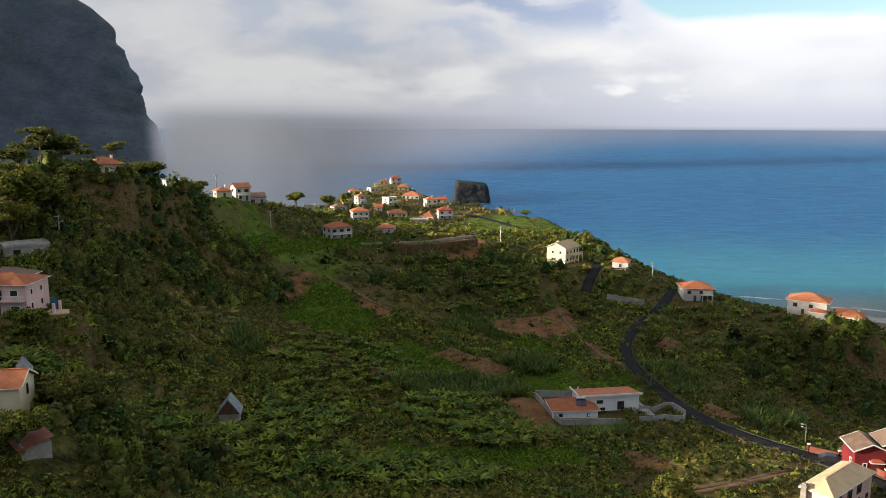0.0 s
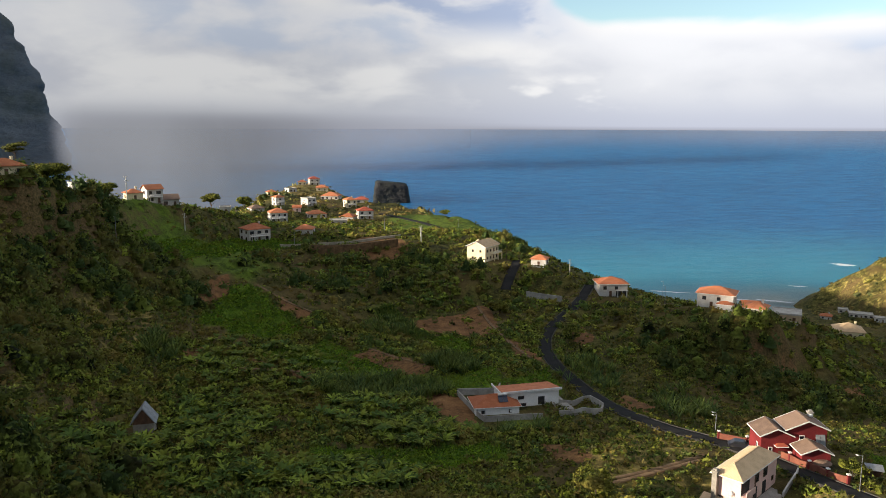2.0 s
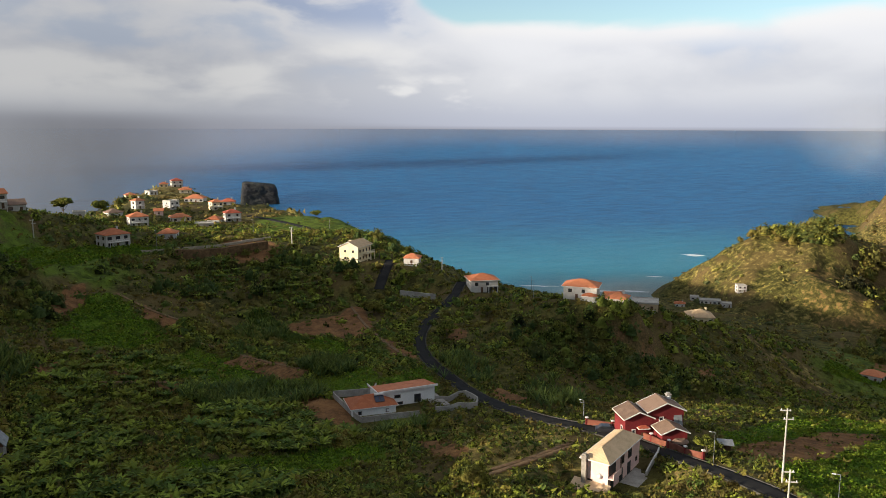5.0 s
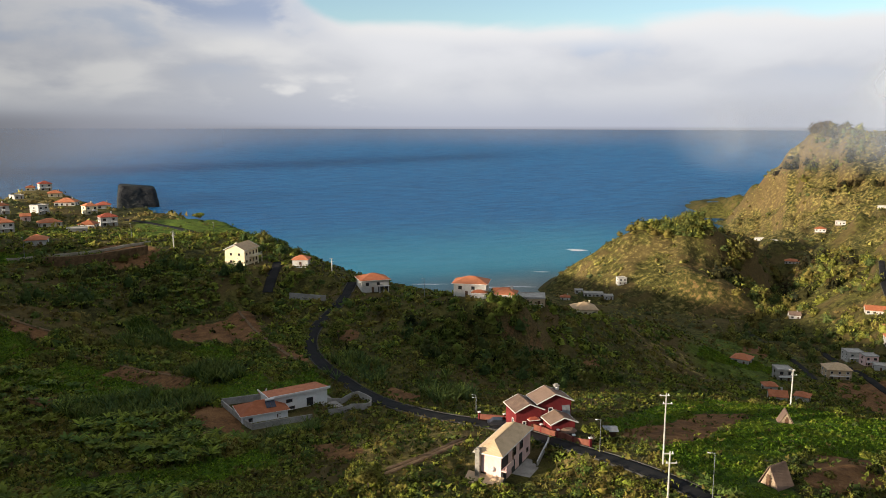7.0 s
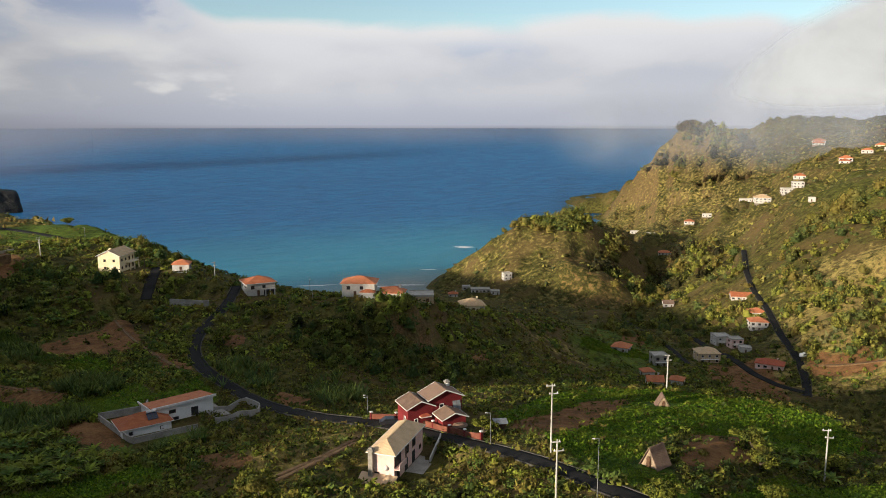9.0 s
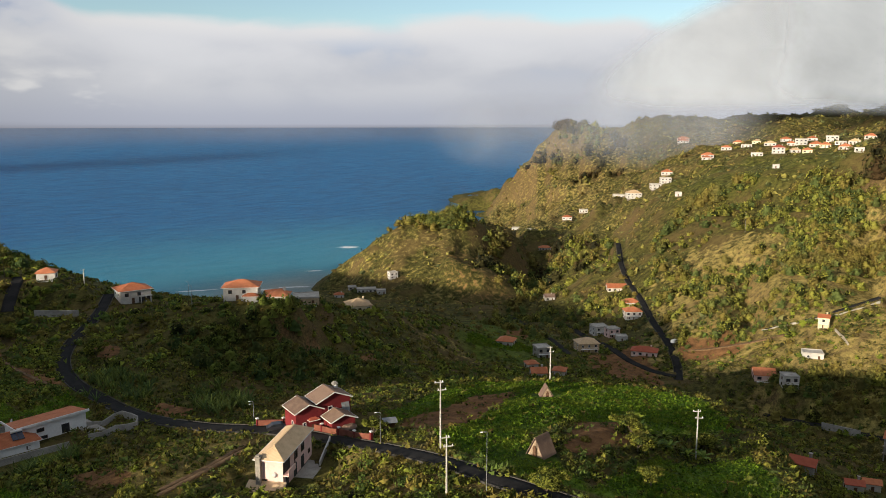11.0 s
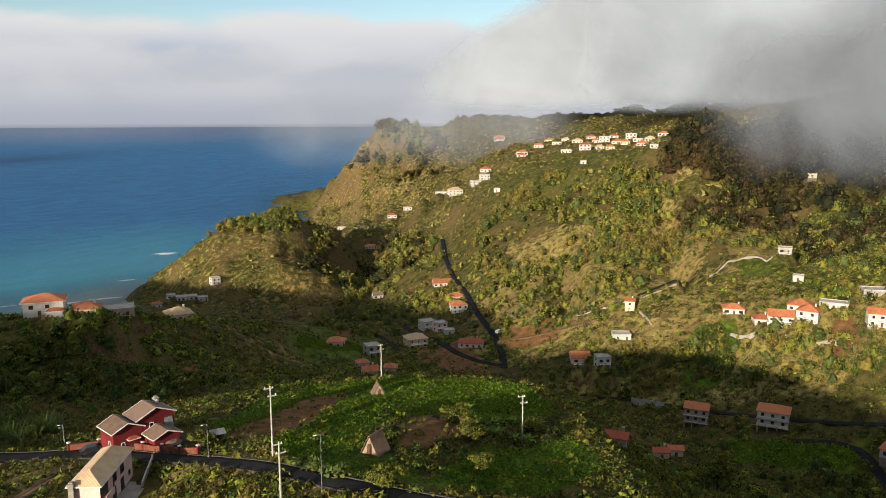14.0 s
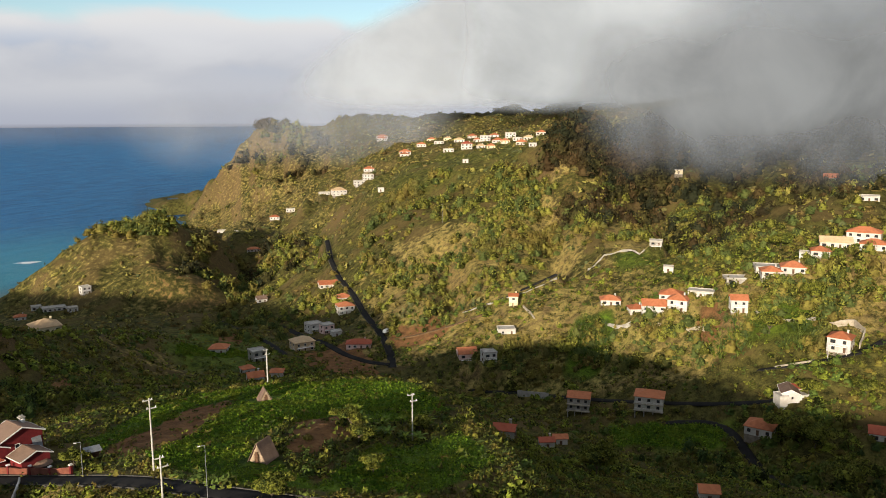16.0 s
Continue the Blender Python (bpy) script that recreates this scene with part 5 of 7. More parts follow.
def tan_roof_house():
    # long axis runs away from the road corner
    top = thing("house", "tan_house", 39.2, "pale pink two-storey house with tan tile hip roof beside the road", "house")
    w, d = 13.4, 4.4
    x0, y0 = -w / 2, -d / 2
    block(top, 0, 0, w, d, 4.8, "pink", "tanroof", "hip", 1.5, 0, 3.0, 0.4)
    for x in (-1.0, 2.2):
        window(top, x, y0, 3.55, 1.5, 1.5, "s", WOOD)
    for x in (-1.4, 2.0):
        door(top, x, y0, 0, "s", 1.3, 2.1, DARK)
    window(top, 5.2, y0, 1.5, 0.8, 0.8, "s", WOOD)
    # corner balcony under the near end of the roof
    # a dark slab on the wall paints the shade behind the balcony
    bm = bmesh.new()
    box(bm, x0 + 1.5, y0 - 0.02, 2.55, 2.8, 0.12, 1.9)
    part("balcony_shade_slab", bm, DARK, top, "dark slab painted as the shaded balcony opening")
    bm = bmesh.new()
    box(bm, x0 + 1.5, y0 - 0.5, 2.3, 3.2, 1.0, 0.16)
    part("balcony", bm, WALL["pink"], top)
    bm = bmesh.new()
    box(bm, x0 + 1.5, y0 - 0.94, 2.46, 3.2, 0.1, 0.85)
    part("balcony_parapet", bm, WALL["pink"], top)
    bm = bmesh.new()
    box(bm, x0 + 3.0, y0 - 0.9, 2.46, 0.14, 0.14, 2.3)
    part("balcony_post", bm, WOOD, top)
    door(top, x0 + 1.6, y0, 0, "s", 1.2, 2.1, DARK)
    window(top, x0, 0.9, 1.3, 0.9, 0.6, "w", WOOD)
    window(top, -x0, 0, 3.4, 1.2, 1.1, "e", WOOD)
    chimney(top, x0 - 0.42, d / 2 - 0.5, -1.5, 6.9, STONE)
    bm = bmesh.new()
    v = [bm.verts.new(q) for q in ((x0 - 3.4, y0 - 0.6, -0.2), (x0, y0 - 0.6, 1.3), (x0, d / 2 + 1.4, 1.3), (x0 - 3.4, d / 2 + 1.4, -0.2))]
    low = [bm.verts.new((q.co.x, q.co.y, q.co.z - 0.15)) for q in v]
    bm.faces.new(v), bm.faces.new(low[::-1])
    for k in range(4):
        bm.faces.new((v[k], low[k], low[(k + 1) % 4], v[(k + 1) % 4]))
    bmesh.ops.recalc_face_normals(bm, faces=bm.faces)
    part("lean_to_roof", bm, WALL["tan"], top)
    bm = bmesh.new()
    box(bm, x0 - 1.6, 0.4, -3.5, 2.9, d + 0.9, 3.4)
    part("lean_to_wall", bm, WALL["pink"], top)
    bm = bmesh.new()
    bmesh.ops.create_cone(bm, cap_ends=True, segments=16, radius1=0.45, radius2=0.12, depth=0.2, matrix=pose(0, 0, 0, 65, 0, -40))
    part("satellite_dish", bm, TRIM, top).matrix_basis = pose(x0 - 0.3, y0 + 1.2, 2.6)
    bm = bmesh.new()
    box(bm, 2.6, y0 - 1.7, -2.0, 9.4, 3.2, 2.03)
    part("paved_yard", bm, CEMENT, top)


def dark_red_house():
    top = thing("house", "red_house", -7.2, "dark red two-storey house with brown tile gable roofs", "house")
    block(top, 0, 0, 4.7, 7.1, 6.1, "red", "brown", "gable", 1.7, 90, 3.0, 0.4)
    block(top, -5.4, 0.3, 5.4, 5.4, 4.9, "red", "brown", "gable", 1.4, 90, 3.0, 0.4)
    window(top, -6.4, -2.42, 2.2, 0.7, 1.5, "s")
    window(top, -8.12, -0.8, 2.4, 0.7, 1.7, "w")
    block(top, -0.3, -5.2, 3.8, 4.9, 3.6, "red", "brown", "gable", 1.15, 90, 3.0, 0.4)
    block(top, -4.6, -1.9, 1.5, 2.2, 3.2, "red", "rust", "hip", 0.5, 0, -2.9, 0.35)
    y0 = -2.36
    window(top, -0.9, y0, 4.7, 0.9, 0.9, "s")
    window(top, 3.56, 0.6, 4.6, 1.1, 1.2, "e")
    window(top, 3.56, -0.8, 1.5, 1.2, 1.2, "e")
    window(top, -3.56, -1.0, 4.6, 0.6, 2.0, "w")
    window(top, -2.3, -7.1, 1.4, 0.8, 1.3, "s")
    door(top, -4.4, -2.4, 0.1, "s", 1.0, 2.1)
    # porch shade is a dark slab on the solid wall
    bm = bmesh.new()
    box(bm, 0.6, -7.14, 0.0, 2.6, 0.12, 2.2)
    part("porch_shade_slab", bm, DARK, top, "dark slab painted as the shade in an arched porch")
    bm = bmesh.new()
    bmesh.ops.create_cone(bm, cap_ends=True, segments=20, radius1=1.7, radius2=0.9, depth=0.5, matrix=Matrix.Translation((0.6, -7.2, 2.5)))
    part("round_canopy", bm, ROOF["brown"], top, "half-round tiled canopy over the porch")
    # pale sheet colour paints the sky's reflection on this panel
    solar(top, 2.3, -2.75, 4.3, 72, 0, 1.7, 2.2, False, METAL)
    chimney(top, 2.2, 1.9, 5.9, 2.0, CEMENT)
    bm = bmesh.new()
    bmesh.ops.create_cone(bm, cap_ends=True, segments=16, radius1=0.45, radius2=0.1, depth=0.2, matrix=pose(0, 0, 0, 60, 0, 0))
    part("satellite_dish", bm, TRIM, top).matrix_basis = pose(2.2, 1.4, 7.6)
    bm = bmesh.new()
    box(bm, -1.5, -1.5, -2.5, 15, 13, 2.45)
    part("paved_yard", bm, CEMENT, top)


def low_white_house():
    top = thing("house", "white_house", 19, "low white house with orange roofs inside a cement yard wall", "house", 5.0, 4.0)
    bm = bmesh.new()
    box(bm, 5.0, 1.0, -2.5, 13.5, 7.0, 5.2)
    v = [bm.verts.new(p) for p in ((-1.75, -2.5, 2.7), (11.75, -2.5, 2.7), (11.75, 4.5, 2.7), (-1.75, 4.5, 2.7), (-1.75, -2.5, 3.7), (11.75, -2.5, 3.7))]
    for f in ((0, 1, 5, 4), (1, 2, 5), (0, 4, 3), (2, 3, 4, 5)):
        bm.faces.new([v[k] for k in f])
    bmesh.ops.recalc_face_normals(bm, faces=bm.faces)
    part("wall", bm, WALL["brightened"], top)
    bm = bmesh.new()
    quad = [bm.verts.new(p) for p in ((-2.1, -2.9, 3.95), (12.1, -2.9, 3.95), (12.1, 4.9, 2.85), (-2.1, 4.9, 2.85))]
    low = [bm.verts.new((p.co.x, p.co.y, p.co.z - 0.2)) for p in quad]
    bm.faces.new(quad), bm.faces.new(low[::-1])
    for k in range(4):
        bm.faces.new((quad[k], low[k], low[(k + 1) % 4], quad[(k + 1) % 4]))
    bmesh.ops.recalc_face_normals(bm, faces=bm.faces)
    part("roof", bm, ROOF["orange"], top)
    bm = bmesh.new()
    box(bm, 5, -3.0, 3.55, 14.6, 0.22, 0.5)
    box(bm, -2.25, 1.0, 3.2, 0.22, 8.0, 0.4)
    part("fascia", bm, TRIM, top, "white roof edge")
    block(top, -4.0, -2.2, 10.0, 7.0, 1.7, "brightened", "orange", "hip", 1.7, -6)
    solar(top, -2.6, -4.2, 2.95, 28, -6)
    window(top, 2.4, -2.5, 2.2, 1.5, 0.8, "s", WOOD)
    window(top, 2.6, -2.5, 0.5, 2.2, 0.7, "s", WOOD)
    door(top, 7.4, -2.5, 0.2, "s", 1.6, 1.9, DARK)
    window(top, -7.6, -5.35, 0.7, 0.9, 0.8, "s", WOOD)
    window(top, -1.0, -5.95, 0.7, 1.6, 0.8, "s", WOOD)
    window(top, -9.05, -1.5, 0.9, 1.0, 0.9, "w", WOOD)
    bm = bmesh.new()
    box(bm, 2, 0, -3.0, 24, 12.5, 2.9)
    part("terrace_slab", bm, CEMENT, top)


def pink_house():
    top = thing("house", "pink_house", -27, "pink two-storey house with orange tile roof and white balcony", "house", -6.0, 4.5)
    block(top, 0, 0, 12, 9, 6.1, "pink", "orange", "hip", 1.5)
    bm = bmesh.new()
    box(bm, 0.6, -5.1, 3.1, 10.6, 1.2, 0.18)
    part("balcony", bm, WALL["pink"], top)
    railing(top, -4.6, -5.65, 5.9, -5.65, 3.28)
    for x in (-3.5, 0.2, 3.8):
        window(top, x, -4.5, 4.6, 1.5, 1.2, "s")
    window(top, 1.0, -4.5, 4.2, 1.1, 2.0, "s", DARK)
    window(top, 3.8, -4.5, 1.5, 1.7, 1.3, "s")
    door(top, 0.6, -4.5, 0.1, "s", 1.1, 2.1)
    for y in (-2.4, 1.4):
        window(top, 6, y, 4.5, 0.9, 1.1, "e")
        window(top, 6, y, 1.8, 1.0, 1.3, "e")
    bm = bmesh.new()
    box(bm, 9.2, -0.6, -2.5, 6.2, 4.0, 2.6)
    part("side_terrace", bm, WALL["tan"], top)
    for y in (1.0, -1.6):
        bm = bmesh.new()
        box(bm, 9.6, y, 0.1, 0.45, 0.45, 1.9)
        part("terrace_post", bm, WALL["pink"], top)
    bm = bmesh.new()
    v = [bm.verts.new(p) for p in ((6.2, -3.6, 0.4), (8.6, -3.6, 0.1), (8.6, -1.4, 1.0), (6.2, -1.4, 1.0))]
    low = [bm.verts.new((p.co.x, p.co.y, p.co.z - 0.12)) for p in v]
    bm.faces.new(v), bm.faces.new(low[::-1])
    for k in range(4):
        bm.faces.new((v[k], low[k], low[(k + 1) % 4], v[(k + 1) % 4]))
    bmesh.ops.recalc_face_normals(bm, faces=bm.faces)
    part("shed_roof", bm, ROOF["brown"], top)
    bm = bmesh.new()
    box(bm, 8.2, 1.5, 0.1, 1.0, 0.12, 2.3)
    part("tarpaulin", bm, mottled("blue_tarpaulin", (0.02, 0.09, 0.28), (0.05, 0.16, 0.42), 1.0, 0.6, 0.02), top, "blue hanging tarpaulin")
    side = tagged(new("house"), "brown tile roofed house wing behind the pink house", "house")
    side.matrix_basis = top.matrix_basis @ pose(-4.5, 10, 0.5)
    block(side, 0, 0, 9, 7, 4.8, "white", "brown", "hip", 1.6)
    window(side, 4.5, 0, 4.0, 1.0, 1.1, "e")


def cream_house():
    top = thing("house", "yellow_house", 62, "cream two-storey house with tan tile roof and balcony", "house", 0, 3.5)
    block(top, 0, 0, 11.5, 8.5, 6.0, "cream", "tanroof", "gable", 2.2, 0, 3.0, 0.5)
    for z in (1.5, 4.4):
        for x in (-4, -1.2, 1.6, 4.2):
            window(top, x, -4.25, z, 1.0, 1.5 if x > 0 else 1.0, "s", WOOD)
        for y in (-2, 1.6):
            window(top, -5.75, y, z, 0.9, 1.0, "w", WOOD)
            window(top, 5.75, y, z, 0.9, 1.0, "e", WOOD)
    bm = bmesh.new()
    box(bm, 2.2, -5.2, 2.9, 7.0, 1.9, 0.2)
    part("balcony", bm, WALL["cream"], top)
    railing(top, -1.2, -6.1, 5.6, -6.1, 3.1)
    for x in (-1.1, 2.2, 5.5):
        bm = bmesh.new()
        box(bm, x, -6.0, -2, 0.3, 0.3, 4.9)
        part("column", bm, WALL["cream"], top)
    solar(top, 2.6, -2.0, 7.2, 24, 0, 3.0, 1.8, False)
    chimney(top, -2.5, 1.0, 6.6, 1.6, WALL["cream"])


def hip_house(site, turn, w, d, tall, label, roof, veranda):
    top = thing("house", site, turn, label, "house", 0, d / 2 - 0.5)
    block(top, 0, 0, w, d, tall, "white", roof, "hip", 1.9, 0, 3.0, 0.7)
    window(top, -w * 0.3, -d / 2, tall - 1.4, 1.3, 1.3, "s", WOOD)
    window(top, w * 0.1, -d / 2, tall - 1.4, 1.2, 1.2, "s", WOOD)
    for y in (-d / 4, d / 4):
        window(top, w / 2, y, tall - 1.4, 1.1, 1.1, "e")
        window(top, -w / 2, y, tall - 1.4, 1.1, 1.1, "w")
    door(top, -w * 0.1, -d / 2, 0, "s")
    # dark slab in place of a porch's inner shade
    bm = bmesh.new()
    box(bm, w * 0.28, -d / 2 - 0.05, 0.1, w * 0.38, 0.14, 2.2)
    part("porch_shade_slab", bm, DARK, top, "dark slab painted as the shade of an open porch")
    for k in range(3):
        bm = bmesh.new()
        box(bm, w * 0.12 + k * w * 0.16, -d / 2 - 1.6, -2.5, 0.3, 0.3, 4.9)
        part("column", bm, WALL["white"], top)
    bm = bmesh.new()
    box(bm, w * 0.28, -d / 2 - 0.9, 2.4, w * 0.42, 1.8, 0.18)
    part("balcony", bm, WALL["white"], top)
    if veranda:
        block(top, w * 0.32, -d / 2 - 2.2, w * 0.42, 3.0, 2.2, "white", roof, "hip", 0.8, 0, 2.5, 0.4)


def stilt_house(site, turn, w, d, levels, kind, label, wall):
    top = thing("house", site, turn, label, "house", 0, d / 2)
    z0 = 2.6
    bm = bmesh.new()
    box(bm, 0, 0, z0, w, d, 2.75 * levels)
    part("wall", bm, WALL[wall], top)
    part("roof", roof_mesh(kind, w, d, z0 + 2.75 * levels, 1.9, 0.5), ROOF["orange"], top)
    for k in range(levels):
        bm = bmesh.new()
        box(bm, 0, -d / 2 - 0.5, z0 + 2.75 * k - 0.1, w + 0.6, 1.2, 0.2)
        part("balcony", bm, PALE, top)
        for x in (-0.33, 0.0, 0.33):
            window(top, x * w, -d / 2, z0 + 2.75 * k + 1.5, 1.2, 1.2, "s", WOOD)
        if kind == "hip":
            railing(top, -w / 2, -d / 2 - 1.05, w / 2, -d / 2 - 1.05, z0 + 2.75 * k + 0.1)
    for x in (-0.48, -0.16, 0.16, 0.48):
        for y in (-0.46, 0.0, 0.46):
            bm = bmesh.new()
            box(bm, x * w, y * d, -4.0, 0.4, 0.4, z0 + 4.0)
            part("stilt", bm, CEMENT, top)
    bm = bmesh.new()
    box(bm, 0, d * 0.3, -3, w * 0.96, 0.3, z0 + 3)
    part("back_wall", bm, CEMENT, top)


def a_frame(site, turn, w, d, tall, roof, label, base=0.0, name="hut"):
    """A small hut whose roof reaches down to its low walls; the gable faces its own -y."""
    top = thing(name, site, turn, label, "hut")
    bm = bmesh.new()
    v = [bm.verts.new((x, y, z)) for y in (-d / 2 + 0.15, d / 2 - 0.15) for x, z in ((-w / 2 + 0.15, base), (w / 2 - 0.15, base), (0, base + tall - 0.2))]
    for f in ((0, 1, 2), (5, 4, 3), (0, 3, 4, 1), (1, 4, 5, 2), (2, 5, 3, 0)):
        bm.faces.new([v[k] for k in f])
    bmesh.ops.recalc_face_normals(bm, faces=bm.faces)
    part("gable_wall", bm, WOOD if base else BOARD, top)
    if base:
        bm = bmesh.new()
        box(bm, 0, 0, -1.5, w * 0.86, d * 0.92, base + 1.5)
        part("stone_base", bm, STONE, top)
    for s in (-1, 1):
        bm = bmesh.new()
        out = Vector((s * w / 2 * 1.08, 0, base - 0.12))
        peak = Vector((0, 0, base + tall))
        nrm = Vector((s * tall, 0, w / 2)).normalized() * 0.1
        q = [bm.verts.new(p + Vector((0, y, 0)) + o) for o in (Vector(), nrm) for p, y in ((out, -d / 2), (out, d / 2), (peak, d / 2), (peak, -d / 2))]
        for f in ((0, 1, 2, 3), (7, 6, 5, 4), (0, 4, 5, 1), (1, 5, 6, 2), (2, 6, 7, 3), (3, 7, 4, 0)):
            bm.faces.new([q[k] for k in f])
        bmesh.ops.recalc_face_normals(bm, faces=bm.faces)
        part("roof_slope", bm, roof, top)
    door(top, 0, -d / 2 + 0.1, base if base else 0.0, "s", 0.8, min(1.5, tall * 0.45), WOOD)
    return top


def corner_buildings():
    top = thing("house", "corner_house", -20, "pale yellow house with orange tile gable roof", "house", -2.5, 2)
    block(top, 0, 0, 8, 6, 3.6, "cream", "orange", "gable", 1.8, 0)
    window(top, 4, 0, 2.6, 0.8, 1.6, "e", WOOD)
    window(top, 0, -3, 1.8, 1.0, 1.2, "s", WOOD)
    bm = bmesh.new()
    bmesh.ops.create_cone(bm, segments=4, radius1=1.5, radius2=0.0, depth=2.0, matrix=pose(2.6, 3.2, 5.6, 0, 0, 45))
    part("turret_roof", bm, METAL, top, "grey pointed roof")
    bm = bmesh.new()
    box(bm, 2.6, 3.2, 0, 2.0, 2.0, 4.6)
    part("turret_wall", bm, WALL["cream"], top)
    shed = thing("shed", "corner_shed", 15, "low block shed with a rust-red sheet roof", "shed", -1.5, 1.5)
    bm = bmesh.new()
    box(bm, 0, 0, -1.5, 3.6, 4.6, 3.2)
    part("wall", bm, CEMENT, shed)
    bm = bmesh.new()
    quad = [bm.verts.new(p) for p in ((-2.3, -2.8, 1.5), (2.1, -2.8, 2.5), (2.1, 2.8, 2.5), (-2.3, 2.8, 1.5))]
    low = [bm.verts.new((p.co.x, p.co.y, p.co.z - 0.1)) for p in quad]
    bm.faces.new(quad), bm.faces.new(low[::-1])
    for k in range(4):
        bm.faces.new((quad[k], low[k], low[(k + 1) % 4], quad[(k + 1) % 4]))
    bmesh.ops.recalc_face_normals(bm, faces=bm.faces)
    part("roof", bm, mottled("rust_red_sheet", (0.20, 0.055, 0.035), (0.32, 0.10, 0.065), 0.8, 0.6, 0.01), shed)


def old_farmhouse():
    top = thing("house", "ruin_house", 30, "old white farmhouse with a patched brown roof and flat terrace", "house", 0, 3)
    block(top, 0, 0, 9, 6, 3.4, "white", "brown", "gable", 1.6, 70)
    block(top, 4.8, -1.5, 6, 5, 2.4, "offwhite", "flat", "flat", 0)
    block(top, -4.2, -2, 3.0, 5, 2.4, "offwhite", "flat", "flat", 0)
    for x in (3.4, 5.0, 6.6):
        window(top, x, -4.0, 1.3, 0.9, 1.0, "s", WOOD)
    window(top, -1, -4.5, 2.0, 0.9, 1.0, "s", WOOD)
    block(top, 3.0, 3.5, 5, 5, 3.2, "grey", "rust", "gable", 1.2)


def car(site, turn, colour, label, van=False, dx=0.0, dy=0.0):
    top = thing("van" if van else "car", site, turn, label, "van" if van else "car", dx, dy, 0.12)
    paint = mottled("car_paint_" + ("white" if van else "dark"), colour, tuple(min(1, v * 1.2) for v in colour), 1.0, 0.3, 0.0, 0.0, 0.5)
    length, wide, high = (5.2, 2.0, 2.1) if van else (4.2, 1.75, 1.45)
    bm = bmesh.new()
    profile = [(-0.5, 0.25), (0.5, 0.25), (0.5, 0.55), (0.42, 0.62), (0.30, 1.0), (-0.46, 1.0), (-0.5, 0.6)] if van else \
              [(-0.5, 0.22), (0.5, 0.22), (0.5, 0.55), (0.28, 0.64), (0.16, 1.0), (-0.24, 1.0), (-0.40, 0.64), (-0.5, 0.60)]
    for y in (-wide / 2, wide / 2):
        for px_, pz_ in profile:
            bm.verts.new((px_ * length, y, pz_ * high))
    bm.verts.ensure_lookup_table()
    n = len(profile)
    for k in range(n):
        bm.faces.new([bm.verts[i] for i in (k, (k + 1) % n, n + (k + 1) % n, n + k)])
    bm.faces.new([bm.verts[i] for i in range(n)][::-1])
    bm.faces.new([bm.verts[n + i] for i in range(n)])
    bmesh.ops.recalc_face_normals(bm, faces=bm.faces)
    bmesh.ops.bevel(bm, geom=bm.edges[:], offset=0.07, segments=2, affect="EDGES")
    part("body", bm, paint, top)
    for s in (-1, 1):
        bm = bmesh.new()
        box(bm, -0.03 * length, s * (wide / 2 + 0.005), high * 0.66, length * 0.5, 0.03, high * 0.25)
        part("side_window", bm, GLASS, top)
        for x in (-0.31, 0.31):
            bm = bmesh.new()
            bmesh.ops.create_cone(bm, cap_ends=True, segments=16, radius1=0.33, radius2=0.33, depth=0.22, matrix=pose(x * length, s * (wide / 2 - 0.06), 0.33, 90, 0, 0))
            part("wheel", bm, DARK, top)
    bm = bmesh.new()
    box(bm, length * (0.36 if van else 0.23), 0, high * 0.66, 0.05, wide * 0.8, high * 0.26)
    part("windscreen", bm, GLASS, top)


tan_roof_house()
dark_red_house()
low_white_house()
pink_house()
cream_house()
hip_house("white_hip_house", 14, 10.5, 9, 4.6, "white house with red-orange hip roof at the road's crest", "orange", False)
hip_house("orange_hip_house", -8, 11.5, 9, 4.6, "white house with bright orange hip roof and veranda", "orange", True)
stilt_house("stilt_house_a", -6, 9.2, 7.5, 2, "gable", "unfinished grey concrete house on stilts with orange roof", "grey")
stilt_house("stilt_house_b", -4, 11.0, 9, 2, "hip", "pale house on stilts with balconies and orange hip roof", "offwhite")
a_frame("shed", -8, 4.2, 4.6, 2.9, METAL, "small shed with steep grey sheet roof on a stone base", 1.3, "shed")
a_frame("hut_a", -35, 3.1, 3.6, 3.1, ROOF["brown"], "small triangular hut with weathered reddish roof in the crops")
a_frame("hut_b", 10, 3.2, 3.4, 2.9, ROOF["brown"], "small triangular hut with weathered brown roof in the crops")
corner_buildings()
old_farmhouse()
car("van", 60, (0.7, 0.7, 0.7), "white van standing on the valley road", True)
car("parked_car", 5, (0.02, 0.02, 0.025), "dark parked car by the red house gate")


def tarp_shed():
    top = thing("open_shed", "tarp_shed", 10, "open timber shed with a blue-grey sheet roof", "shed", 0, 0, 0, 0.66)
    for x in (-1.7, 1.7):
        for y in (-1.3, 1.3):
            bm = bmesh.new()
            box(bm, x, y, -1, 0.14, 0.14, 3.0 + 0.15 * y)
            part("post", bm, WOOD, top)
    bm = bmesh.new()
    box(bm, 0, 0, 0, 4.2, 3.4, 0.1)
    part("roof", bm, METAL, top).matrix_basis = pose(0, 0, 2.05, 8, 0, 0)
    bm = bmesh.new()
    box(bm, 0, 1.2, -1, 3.4, 0.1, 2.6)
    part("back_board", bm, WOOD, top)


tarp_shed()
MATS = {"earth": EARTH, "pale": PALE, "rust": RUST_WALL, "cement": CEMENT, "white": WALL["white"]}


